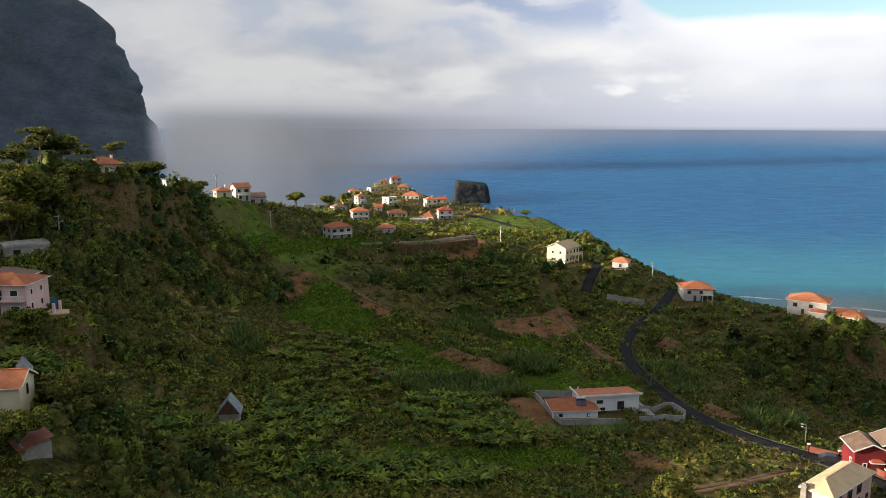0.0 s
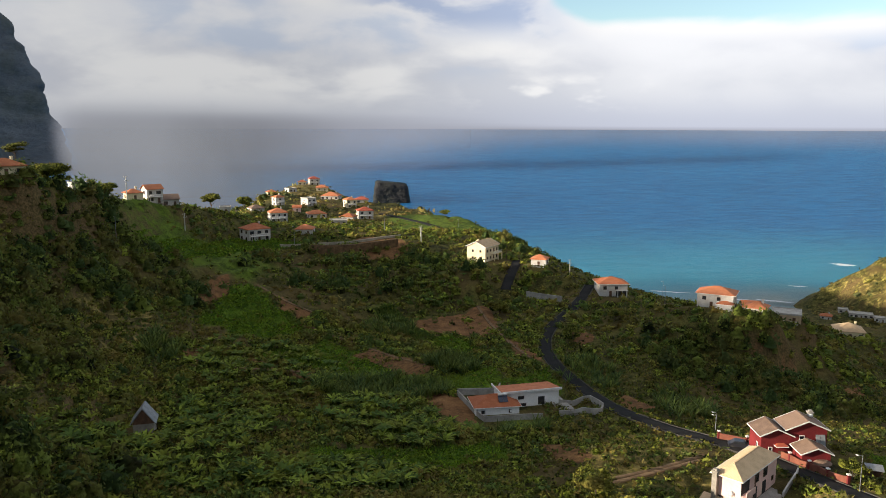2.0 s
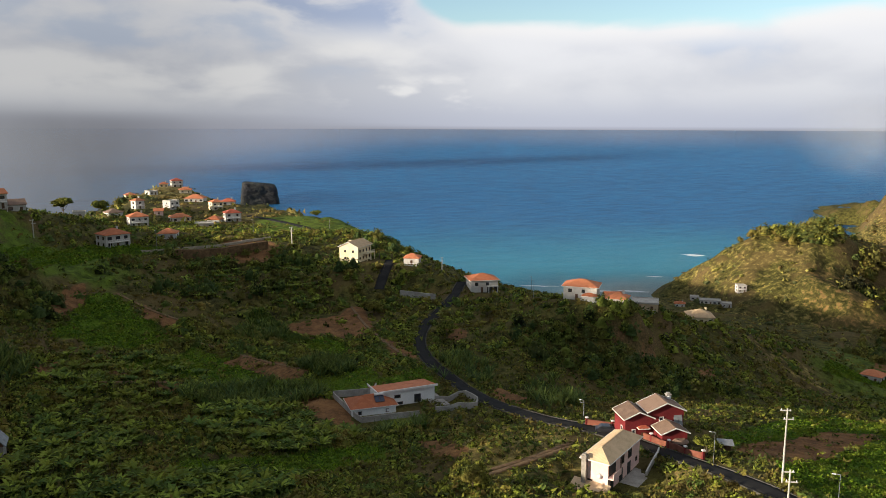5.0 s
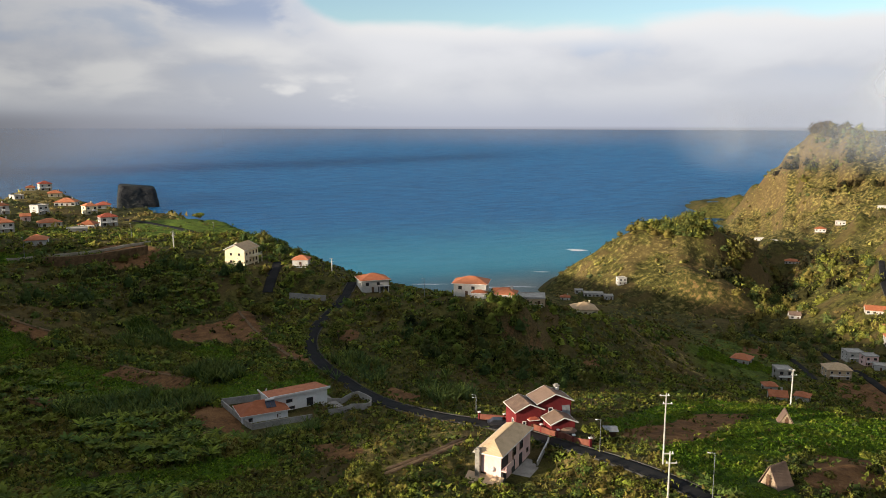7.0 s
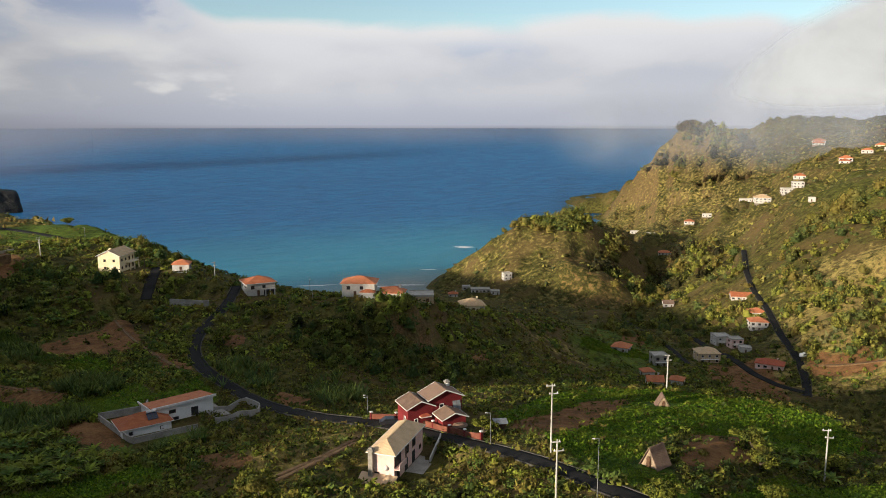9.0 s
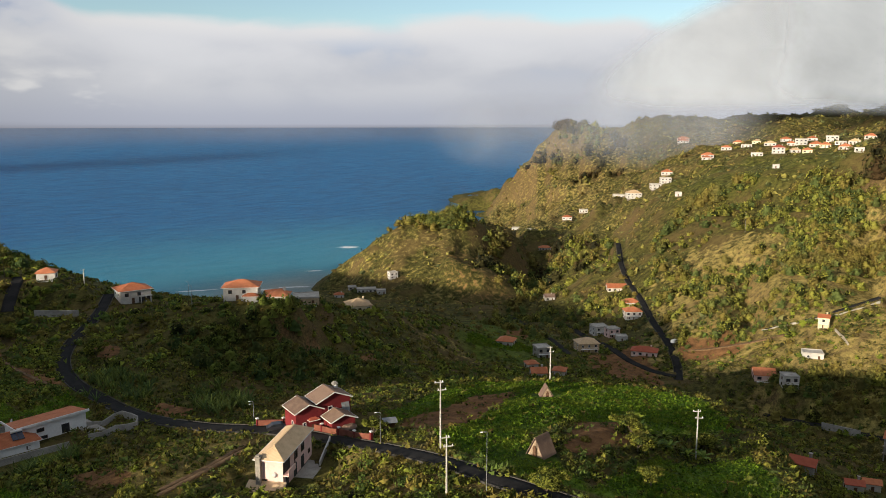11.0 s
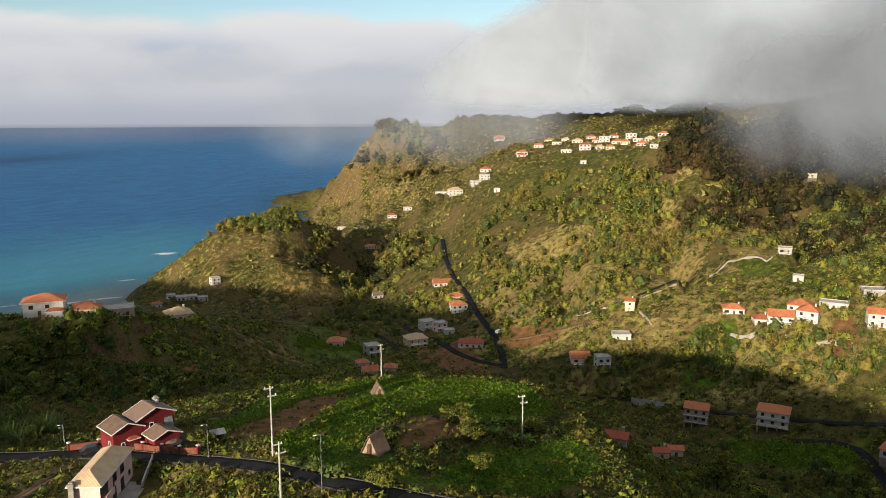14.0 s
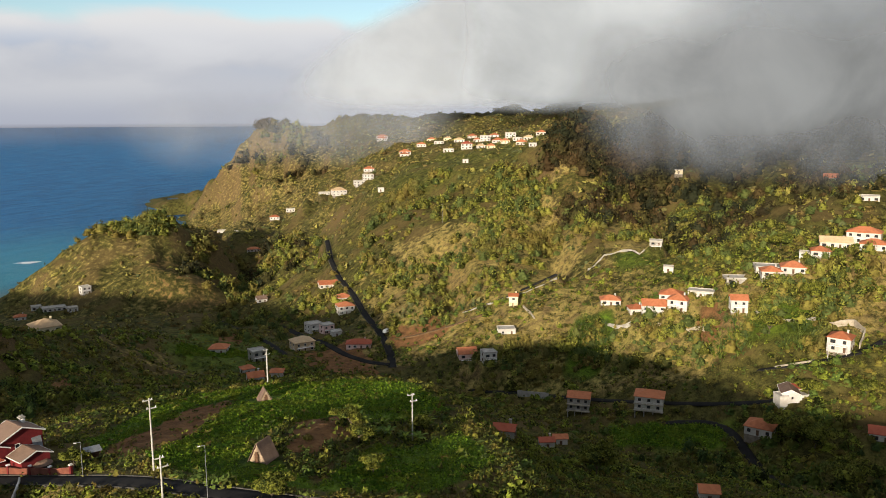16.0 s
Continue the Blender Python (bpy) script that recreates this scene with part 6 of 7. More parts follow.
def wall_run(name, tall, thick, mat, *places):
    """A free-standing or retaining wall along plan places, stepping with the ground."""
    p = np.array(places)
    s = np.concatenate([[0], np.cumsum(np.hypot(*np.diff(p, axis=0).T))])
    q = np.linspace(0, s[-1], max(2, int(s[-1] / 2.5) + 1))
    x, y = np.interp(q, s, p[:, 0]), np.interp(q, s, p[:, 1])
    z = land(x, y)
    t = np.stack([np.gradient(x), np.gradient(y)], 1)
    t /= np.maximum(np.hypot(t[:, 0], t[:, 1]), 1e-6)[:, None]
    nx, ny = -t[:, 1] * thick / 2, t[:, 0] * thick / 2
    v = np.stack([np.stack([x - nx, y - ny, z - 1.5], 1), np.stack([x - nx, y - ny, z + tall], 1),
                  np.stack([x + nx, y + ny, z + tall], 1), np.stack([x + nx, y + ny, z - 1.5], 1)], 1)
    n = len(x)
    faces = [(i * 4 + j, i * 4 + (j + 1) % 4, (i + 1) * 4 + (j + 1) % 4, (i + 1) * 4 + j) for i in range(n - 1) for j in range(4)]
    faces += [(0, 1, 2, 3), ((n - 1) * 4 + 3, (n - 1) * 4 + 2, (n - 1) * 4 + 1, (n - 1) * 4)]
    top = mesh_object(name, v.reshape(-1, 3), faces, MATS[mat])
    tagged(top, {"pale": "pale weathered concrete wall along the slope", "rust": "rust-red painted fence wall with white-capped posts",
                 "cement": "raw grey cement wall along the terrace", "earth": "steep bare brown earth bank under the field wall", "white": "low white driveway wall"}[mat], "wall")
    if mat == "rust":
        for k in range(0, n, 2):
            bm = bmesh.new()
            box(bm, 0, 0, -1.2, 0.4, 0.4, tall + 1.5)
            post = part("post", bm, WALL["red"], top)
            post.matrix_basis = pose(float(x[k]), float(y[k]), float(z[k]))
            bm = bmesh.new()
            box(bm, 0, 0, tall + 0.3, 0.52, 0.52, 0.2)
            part("cap", bm, TRIM, post, "white cap")


wall_run("pale_field_wall", 1.1, 0.5, "pale", (-35.8, 336.0), (-21.3, 343.3), (-6.1, 343.5), (4.1, 348.1), (17.8, 365.3))
wall_run("earth_bank", 3.4, 1.2, "earth", (-22.5, 323.6), (-5.8, 328.6), (3.9, 330.2), (15.1, 335.1))
wall_run("brick_fence", 1.3, 0.25, "rust", (67.8, 135.4), (72.6, 131.2), (74.2, 125.0), (75.0, 118.1), (75.0, 106.5))
wall_run("yard_wall", 1.6, 0.25, "cement", (22.0, 176.1), (31.7, 175.9), (33.0, 179.9))
wall_run("yard_wall", 1.4, 0.25, "cement", (43.2, 168.7), (52.4, 170.2), (53.1, 160.4), (50.5, 155.2), (42.9, 160.5))
wall_run("yard_wall", 1.3, 0.25, "cement", (22.0, 176.1), (25.5, 158.6), (33.1, 159.2), (38.9, 159.3))
wall_run("retaining_wall", 0.5, 0.4, "cement", (383.1, 188.7), (387.8, 172.6), (394.1, 154.8), (409.2, 142.1))
wall_run("retaining_wall", 1.2, 0.4, "pale", (378.7, 150.3), (365.7, 138.8))
wall_run("retaining_wall", 0.9, 0.4, "cement", (430.7, 131.0), (443.5, 117.9), (449.0, 102.8))
wall_run("retaining_wall", 2.2, 0.4, "cement", (316.3, 127.7), (314.1, 111.9))
wall_run("retaining_wall", 0.9, 0.4, "pale", (321.3, 20.7), (319.2, 6.8))
wall_run("retaining_wall", 2.4, 0.4, "pale", (339.9, 4.1), (340.7, -5.8), (333.7, -9.8), (323.5, -8.1))
wall_run("retaining_wall", 2.2, 0.4, "cement", (60.5, 278.0), (71.6, 268.4))
wall_run("retaining_wall", 1.8, 0.4, "cement", (362.7, 100.8), (359.6, 87.6))
wall_run("retaining_wall", 1.1, 0.4, "pale", (372.0, 28.0), (366.0, 14.0), (368.0, 2.0))
wall_run("retaining_wall", 1.0, 0.4, "cement", (352.0, 32.0), (346.0, 20.0), (345.0, 8.0))
wall_run("retaining_wall", 1.4, 0.4, "pale", (356.0, 74.0), (352.0, 62.0), (349.0, 52.0))
wall_run("driveway_wall", 0.9, 0.25, "white", (65.4, 108.2), (69.5, 111.9), (72.2, 115.6))


def concrete_pole(x, y, tall):
    top = new("utility_pole")
    top.matrix_basis = pose(x, y, float(land(x, y)[0]), 0, 0, 18 - math.degrees(math.atan2(x, y)))
    wide = 0.17 if math.hypot(x, y) < 170 else 0.24
    bm = bmesh.new()
    bmesh.ops.create_cone(bm, cap_ends=True, segments=8, radius1=wide, radius2=wide * 0.6, depth=tall + 1.5, matrix=Matrix.Translation((0, 0, tall / 2 - 0.75)))
    part("post", bm, CONCRETE, top)
    for k, z in enumerate((tall - 0.4, tall - 1.7)):
        bm = bmesh.new()
        box(bm, 0.25 * (k * 2 - 1), 0, z, 1.5, 0.12, 0.14)
        arm = part("crossarm", bm, CONCRETE, top)
        for s in (-0.6, 0.6):
            bm = bmesh.new()
            bmesh.ops.create_cone(bm, cap_ends=True, segments=8, radius1=0.07, radius2=0.05, depth=0.22, matrix=Matrix.Translation((0.25 * (k * 2 - 1) + s, 0, z + 0.25)))
            part("insulator", bm, TRIM, arm)
    return tagged(top, "tall pale concrete utility pole with crossarms", "utility pole", group="utility poles")


def street_lamp(x, y, tall):
    top = new("street_lamp")
    top.matrix_basis = pose(x, y, float(land(x, y)[0]), 0, 0, 140)
    wide = 0.05 if math.hypot(x, y) < 200 else 0.10
    bm = bmesh.new()
    bmesh.ops.create_cone(bm, cap_ends=True, segments=8, radius1=wide, radius2=wide * 0.6, depth=tall + 1.0, matrix=Matrix.Translation((0, 0, tall / 2 - 0.5)))
    part("post", bm, METAL, top)
    bm = bmesh.new()
    box(bm, 0.3, 0, tall - 0.05, 0.7, 0.06, 0.06)
    part("arm", bm, METAL, top)
    bm = bmesh.new()
    box(bm, 0.75, 0, tall - 0.08, 0.4, 0.16, 0.09)
    part("lamp_head", bm, TRIM, top)
    return tagged(top, "slim grey metal street lamp beside the road", "street lamp", group="street lamps")


for kind, x, y, tall in POLES:
    (concrete_pole if kind == "concrete" else street_lamp)(x, y, tall)


# ---- plants ----
def foliage(name, dark, light, tint, scale=0.06, rough=0.7, grain=4.0):
    """Leaves: each leaf and each plant takes its own tone, stands of plants lean to a tint."""
    m, t, b = material(name, rough, 0.0, 0.08)
    geo = t.nodes.new("ShaderNodeNewGeometry")
    place = geo.outputs["Position"]
    plant = t.nodes.new("ShaderNodeAttribute")
    plant.attribute_name = "tone"
    tone = plant.outputs["Fac"]
    n1, n2, n4 = noise_node(t, place, scale, 3), noise_node(t, place, 1.1, 3), noise_node(t, place, grain, 3, 0.65)
    fac = math_node(t, "ADD", math_node(t, "MULTIPLY", geo.outputs["Random Per Island"], 0.34), math_node(t, "MULTIPLY", n2, 0.26))
    fac = math_node(t, "ADD", fac, math_node(t, "MULTIPLY", n4, 0.40))
    colour = mix_node(t, step_node(t, fac, 0.30, 0.72), dark, light)
    warm = mix_node(t, fac, tuple(v * 0.3 for v in tint), tuple(v * 1.05 for v in tint))
    cool = mix_node(t, fac, tuple(v * 0.8 for v in dark), (light[0] * 0.52, light[1] * 0.68, light[2] * 1.15))
    colour = mix_node(t, step_node(t, tone, 0.74, 0.95, 0, 0.7), colour, warm)
    colour = mix_node(t, step_node(t, tone, 0.42, 0.20, 0, 0.9), colour, cool)
    colour = mix_node(t, step_node(t, n1, 0.50, 0.68, 0, 0.7), colour, warm)
    t.links.new(colour, b.inputs["Base Color"])
    bump(t, b, n4, 0.7, 0.25)
    glow = node(t, "ShaderNodeBsdfTranslucent")
    t.links.new(colour, glow.inputs[0])
    mixer = t.nodes.new("ShaderNodeMixShader")
    mixer.inputs[0].default_value = 0.28
    t.links.new(b.outputs[0], mixer.inputs[1])
    t.links.new(glow.outputs[0], mixer.inputs[2])
    t.links.new(mixer.outputs[0], t.nodes["Material Output"].inputs[0])
    return m


def set_tone(me, values):
    me.attributes.new("tone", "FLOAT", "POINT").data.foreach_set("value", np.asarray(values, np.float32))


SHRUB = foliage("shrub_leaves", (0.006, 0.010, 0.003), (0.320, 0.375, 0.050), (0.310, 0.225, 0.060))
FAR_SHRUB = foliage("far_scrub", (0.013, 0.016, 0.005), (0.370, 0.335, 0.085), (0.330, 0.225, 0.085), 0.02, 0.8, 1.6)
THICKET = foliage("dark_thicket_leaves", (0.005, 0.009, 0.003), (0.195, 0.245, 0.042), (0.195, 0.160, 0.042), 0.05, 0.7, 2.6)
HILL_LEAF = foliage("hillside_tree_leaves", (0.010, 0.015, 0.004), (0.325, 0.330, 0.060), (0.310, 0.230, 0.065), 0.02, 0.75, 1.6)
BANANA = foliage("banana_leaves", (0.014, 0.026, 0.005), (0.290, 0.370, 0.050), (0.24, 0.26, 0.034))
HERB = foliage("weed_leaves", (0.008, 0.012, 0.004), (0.245, 0.262, 0.040), (0.225, 0.155, 0.050), 0.04)
CROP = foliage("crop_leaves", (0.022, 0.044, 0.005), (0.220, 0.350, 0.022), (0.23, 0.275, 0.028), 0.09)
MAIZE = foliage("maize_leaves", (0.018, 0.036, 0.006), (0.120, 0.185, 0.024), (0.12, 0.15, 0.02), 0.09)
GRASS = foliage("dry_grass", (0.10, 0.085, 0.025), (0.34, 0.27, 0.085), (0.17, 0.165, 0.03), 0.05)
CANE = foliage("cane_leaves", (0.035, 0.056, 0.012), (0.22, 0.275, 0.060), (0.12, 0.15, 0.03))
BARK = mottled("grey_brown_bark", (0.06, 0.045, 0.03), (0.16, 0.125, 0.09), 2.0, 0.95, 0.03)


def leaf_dome(rng, count, leaf, flat=0.75, core=True, rings=3, around=7):
    """A lumpy bush of small leaf tufts about a unit dome: points and triangles."""
    v, f = [], []
    lumps = rng.normal(size=(5, 3))
    lumps /= np.linalg.norm(lumps, axis=1)[:, None]
    if core:
        base = len(v)
        for k in range(rings):
            th = k / rings * math.pi / 2
            for n in range(around):
                q = n / around * 2 * math.pi + k
                rr = 0.80 * (1 + 0.25 * rng.uniform(-1, 1))
                v.append((rr * math.cos(th) * math.cos(q), rr * math.cos(th) * math.sin(q), flat * rr * math.sin(th) - 0.15))
        v.append((0, 0, flat * 0.82))
        for k in range(rings - 1):
            for n in range(around):
                a, b2 = base + k * around + n, base + k * around + (n + 1) % around
                f += [(a, b2, b2 + around), (a, b2 + around, a + around)]
        for n in range(around):
            f.append((base + (rings - 1) * around + n, base + (rings - 1) * around + (n + 1) % around, len(v) - 1))
    for _ in range(count):
        d = rng.normal(size=3)
        d[2] = abs(d[2]) * 0.9 + 0.05
        d /= np.linalg.norm(d)
        rad = 0.78 + 0.42 * max(0, (lumps @ d).max()) * rng.uniform(0.6, 1.0)
        p = d * rad * np.array([1, 1, flat])
        a = np.cross(d, rng.normal(size=3))
        a /= np.linalg.norm(a)
        b2 = np.cross(d, a) + d * rng.uniform(-0.7, 0.9)
        s = leaf * rng.uniform(0.6, 1.3)
        k = len(v)
        v += [tuple(p - a * s * 0.5 - b2 * s * 0.3), tuple(p + a * s * 0.5 - b2 * s * 0.2), tuple(p + b2 * s * 0.8 + d * s * 0.2)]
        f.append((k, k + 1, k + 2))
    return np.array(v), np.array(f)


def fan(rng, leaves, long, wide, droop, steps=3, trunk=0.6, low=0.7, high=1.25):
    """Arching strap leaves from a short stem: points and triangles."""
    v, f = [], []
    for n in range(leaves):
        q = n / leaves * 2 * math.pi + rng.uniform(-0.3, 0.3)
        rise = rng.uniform(low, high)
        size = long * rng.uniform(0.75, 1.15)
        k = len(v)
        for s in range(steps + 1):
            u = s / steps
            out = size * (0.12 + 0.88 * u) * math.cos(rise * (1 - 0.5 * u))
            up = trunk + size * (u * math.sin(rise) - droop * u * u)
            w = wide * (0.35 + 1.0 * math.sin(math.pi * min(1, 0.15 + u * 0.85)))
            if s == steps:
                w *= 0.2
            cx, cy = out * math.cos(q), out * math.sin(q)
            v += [(cx - w * math.sin(q), cy + w * math.cos(q), up), (cx + w * math.sin(q), cy - w * math.cos(q), up)]
        for s in range(steps):
            a = k + 2 * s
            f += [(a, a + 1, a + 3), (a, a + 3, a + 2)]
    if trunk > 0.3:
        k = len(v)
        for n in range(4):
            q = n * math.pi / 2
            v += [(0.12 * math.cos(q), 0.12 * math.sin(q), -0.3), (0.08 * math.cos(q), 0.08 * math.sin(q), trunk + 0.2)]
        for n in range(4):
            a, b2 = k + 2 * n, k + 2 * ((n + 1) % 4)
            f += [(a, b2, b2 + 1), (a, b2 + 1, a + 1)]
    return np.array(v), np.array(f)


def scatter(name, templates, x, y, z, size, mat, label, category, seed=0, tall=None, parent=None):
    """One mesh of many plants: each place takes a template, turned at random."""
    rng = np.random.RandomState(seed)
    pick = rng.randint(len(templates), size=len(x))
    verts, tris, tones, base = [], [], [], 0
    tall = np.ones(len(x)) if tall is None else tall
    for n, (v, f) in enumerate(templates):
        k = np.flatnonzero(pick == n)
        if not len(k):
            continue
        q = rng.uniform(0, 2 * math.pi, len(k))
        c, s = np.cos(q)[:, None], np.sin(q)[:, None]
        sx = size[k][:, None] * rng.uniform(0.85, 1.2, (len(k), 1))
        px = (v[None, :, 0] * c - v[None, :, 1] * s) * sx + x[k][:, None]
        py = (v[None, :, 0] * s + v[None, :, 1] * c) * sx + y[k][:, None]
        pz = v[None, :, 2] * (size[k] * tall[k])[:, None] + z[k][:, None]
        verts.append(np.stack([px, py, pz], -1).reshape(-1, 3))
        tones.append(np.repeat(rng.rand(len(k)), len(v)))
        tris.append((f[None] + (base + np.arange(len(k)) * len(v))[:, None, None]).reshape(-1, 3))
        base += len(k) * len(v)
    verts, tris = np.concatenate(verts), np.concatenate(tris)
    me = bpy.data.meshes.new(name)
    me.vertices.add(len(verts)), me.vertices.foreach_set("co", verts.ravel())
    me.loops.add(tris.size), me.loops.foreach_set("vertex_index", tris.ravel())
    me.polygons.add(len(tris)), me.polygons.foreach_set("loop_start", np.arange(0, tris.size, 3))
    me.polygons.foreach_set("use_smooth", np.ones(len(tris), bool))
    me.update(calc_edges=True)
    set_tone(me, np.concatenate(tones))
    me.materials.append(mat)
    ob = new(name, me)
    return tagged(ob, label, category, kind="stuff")


def clear_of_works(x, y, margin=1.2):
    """True where no road, house or yard stands."""
    ok = np.ones(len(x), bool)
    for px, py, pz, pr in PADS:
        ok &= np.hypot(x - px, y - py) > pr * 0.80 + 0.4 * margin
    for px, py, pr in YARDS:
        ok &= np.hypot(x - px, y - py) > pr
    for name, width, rx, ry, rz in ROADS:
        box_in = np.flatnonzero((x > rx.min() - 8) & (x < rx.max() + 8) & (y > ry.min() - 8) & (y < ry.max() + 8))
        for piece in np.array_split(box_in, max(1, len(box_in) // 20000)):
            if len(piece):
                d = np.hypot(x[piece, None] - rx[None], y[piece, None] - ry[None]).min(1)
                ok[piece] &= d > width / 2 + margin * 0.25
    return ok


YARDS = [(s[0], s[1], 4.0) for n, s in SITE.items() if n in ("shed", "hut_a", "hut_b", "corner_house", "corner_shed", "ruin_house", "stilt_house_a", "stilt_house_b", "tarp_shed")]
RNG = np.random.RandomState(7)


def strewn(count, az0, az1, r0, r1, power=2.0):
    """Random plan places, even over the ground between two bearings and two ranges."""
    az = np.radians(RNG.uniform(az0, az1, count))
    r = (RNG.uniform(r0 ** power, r1 ** power, count)) ** (1 / power)
    x, y = r * np.sin(az), r * np.cos(az)
    z = land(x, y)
    keep = (z > 1.5) & clear_of_works(x, y)
    return x[keep], y[keep], z[keep]


def sown(x, y, z, density):
    keep = RNG.rand(len(x)) < density
    return x[keep], y[keep], z[keep]


def plant_shrubs():
    near = [leaf_dome(np.random.RandomState(k), 46, 0.29, 0.8, True, 3, 6) for k in range(8)]
    middle = [leaf_dome(np.random.RandomState(20 + k), 22, 0.36, 0.8, True, 2, 6) for k in range(6)]
    far = [leaf_dome(np.random.RandomState(40 + k), 6, 0.62, 0.8, True, 2, 5) for k in range(6)]
    for name, temps, mat, count, r0, r1, s0, s1, az0, az1, label in (
            ("near_shrubs", near, SHRUB, 9500, 62, 225, 0.5, 1.9, 6, 97, "dense dark green shrubs covering the near slopes"),
            ("west_shrubs", near, SHRUB, 9000, 70, 250, 0.5, 2.0, -33, 14, "thick dark green undergrowth on the western slope"),
            ("valley_shrubs", middle, SHRUB, 13500, 225, 450, 0.8, 2.7, -33, 97, "dark green scrub on the valley sides"),
            ("hill_scrub", far, FAR_SHRUB, 28000, 430, 1330, 0.7, 3.4, -14, 97, "olive scrub and bushes on the far hillsides")):
        x, y, z = strewn(count, az0, az1, r0, r1, 1.6 if r1 > 600 else 2.0)
        dry, crop, soil = land_cover(x, y, z)
        clump = 0.5 * lattice(x, y, 1 / 20, 12) + 0.5 * lattice(x, y, 1 / 55, 13)
        open_land = np.clip(1.15 - (0.5 if r1 > 600 else 0.7) * dry - 1.3 * crop - 1.3 * soil, 0.03, 1)
        keep = RNG.rand(len(x)) < open_land * np.clip((clump - 0.22) * 3.6, 0.15 if r1 > 300 else 0.4, 1)
        x, y, z, clump, crop = x[keep], y[keep], z[keep], clump[keep], crop[keep]
        size = (s0 + (s1 - s0) * RNG.uniform(0, 1, len(x)) ** 1.7) * (0.45 + 1.1 * clump) * (1 - 0.5 * crop)
        scatter(name, temps, x, y, z - 0.15 * size, size, mat, label, "shrub", 3, RNG.uniform(0.7, 1.35, len(x)))


def in_rows(kinds, step_u, step_v, jitter):
    """Plan places in rows along the longest side of each plot."""
    xs, ys = [], []
    for kind, corners in FIELDS:
        if kind not in kinds:
            continue
        side = np.roll(corners, -1, 0) - corners
        way = side[np.hypot(side[:, 0], side[:, 1]).argmax()]
        c, s = way / np.hypot(way[0], way[1])
        mid = corners.mean(0)
        reach = np.hypot(corners[:, 0] - mid[0], corners[:, 1] - mid[1]).max() + 2
        u, v = np.meshgrid(np.arange(-reach, reach, step_u), np.arange(-reach, reach, step_v))
        u, v = u.ravel() + RNG.uniform(-1, 1, u.size) * jitter, v.ravel() + RNG.uniform(-0.5, 0.5, v.size) * jitter
        x, y = mid[0] + u * c - v * s, mid[1] + u * s + v * c
        keep = in_field(x, y, corners) > 0.5
        xs.append(x[keep]), ys.append(y[keep])
    x, y = np.concatenate(xs), np.concatenate(ys)
    keep = clear_of_works(x, y, 0.5) & (worked(("plough", "soil"), x, y) < 0.5)
    return x[keep], y[keep]


def plant_crops():
    rows = [leaf_dome(np.random.RandomState(60 + k), 17, 0.48, 0.6, False) for k in range(6)]
    x, y = in_rows(("crop",), 0.85, 1.35, 0.3)
    keep = RNG.rand(len(x)) < np.minimum(1, 30000 / len(x)) * np.clip(0.45 + 1.1 * lattice(x, y, 1 / 7, 41), 0, 1)
    x, y = x[keep], y[keep]
    size = RNG.uniform(0.45, 0.8, len(x)) * (0.75 + 0.5 * lattice(x, y, 1 / 12, 42)) * np.clip(np.hypot(x, y) / 190, 1, 1.7)
    scatter("crop_rows", rows, x, y, land(x, y), size, CROP, "bright green rows of low crops on the terraces", "crops", 5)


def plant_maize():
    stalks = [fan(np.random.RandomState(90 + k), 7, 1.1, 0.07, 0.35, 2, 0.9, 0.9, 1.45) for k in range(4)]
    x, y = in_rows(("maize",), 0.62, 1.15, 0.15)
    scatter("maize_rows", stalks, x, y, land(x, y), RNG.uniform(0.75, 1.05, len(x)), MAIZE, "tall dark green maize standing in rows on the plots", "maize", 7)


def plant_bananas(spots):
    fans = [fan(np.random.RandomState(80 + k), 9, 2.2, 0.21, 0.50, 3, 1.2, 0.85, 1.45) for k in range(5)]
    xs, ys = [], []
    for cx, cy, rx, ry, turn, n in spots:
        a, r = RNG.uniform(0, 2 * math.pi, n), np.sqrt(RNG.uniform(0, 1, n))
        u, v = r * np.cos(a) * rx, r * np.sin(a) * ry
        c, s = math.cos(radians(turn)), math.sin(radians(turn))
        xs.append(cx + u * c - v * s), ys.append(cy + u * s + v * c)
    x, y = np.concatenate(xs), np.concatenate(ys)
    keep = clear_of_works(x, y, 0.8)
    x, y = x[keep], y[keep]
    scatter("banana_plants", fans, x, y, land(x, y), RNG.uniform(0.7, 1.15, len(x)), BANANA, "banana plants with long arching leaves on the terraces", "banana", 6)


def plant_canes(spots):
    canes = [fan(np.random.RandomState(100 + k), 9, 2.2, 0.07, 0.22, 3, 0.2, 1.15, 1.5) for k in range(4)]
    xs, ys = [], []
    for cx, cy, rx, ry, turn, n in spots:
        a, r = RNG.uniform(0, 2 * math.pi, n), np.sqrt(RNG.uniform(0, 1, n))
        u, v = r * np.cos(a) * rx, r * np.sin(a) * ry
        c, s = math.cos(radians(turn)), math.sin(radians(turn))
        xs.append(cx + u * c - v * s), ys.append(cy + u * s + v * c)
    x, y = np.concatenate(xs), np.concatenate(ys)
    keep = clear_of_works(x, y, 0.5)
    x, y = x[keep], y[keep]
    scatter("cane_thicket", canes, x, y, land(x, y), RNG.uniform(0.9, 1.5, len(x)), CANE, "pale green upright cane thickets in rows", "cane", 8, RNG.uniform(1.0, 1.5, len(x)))


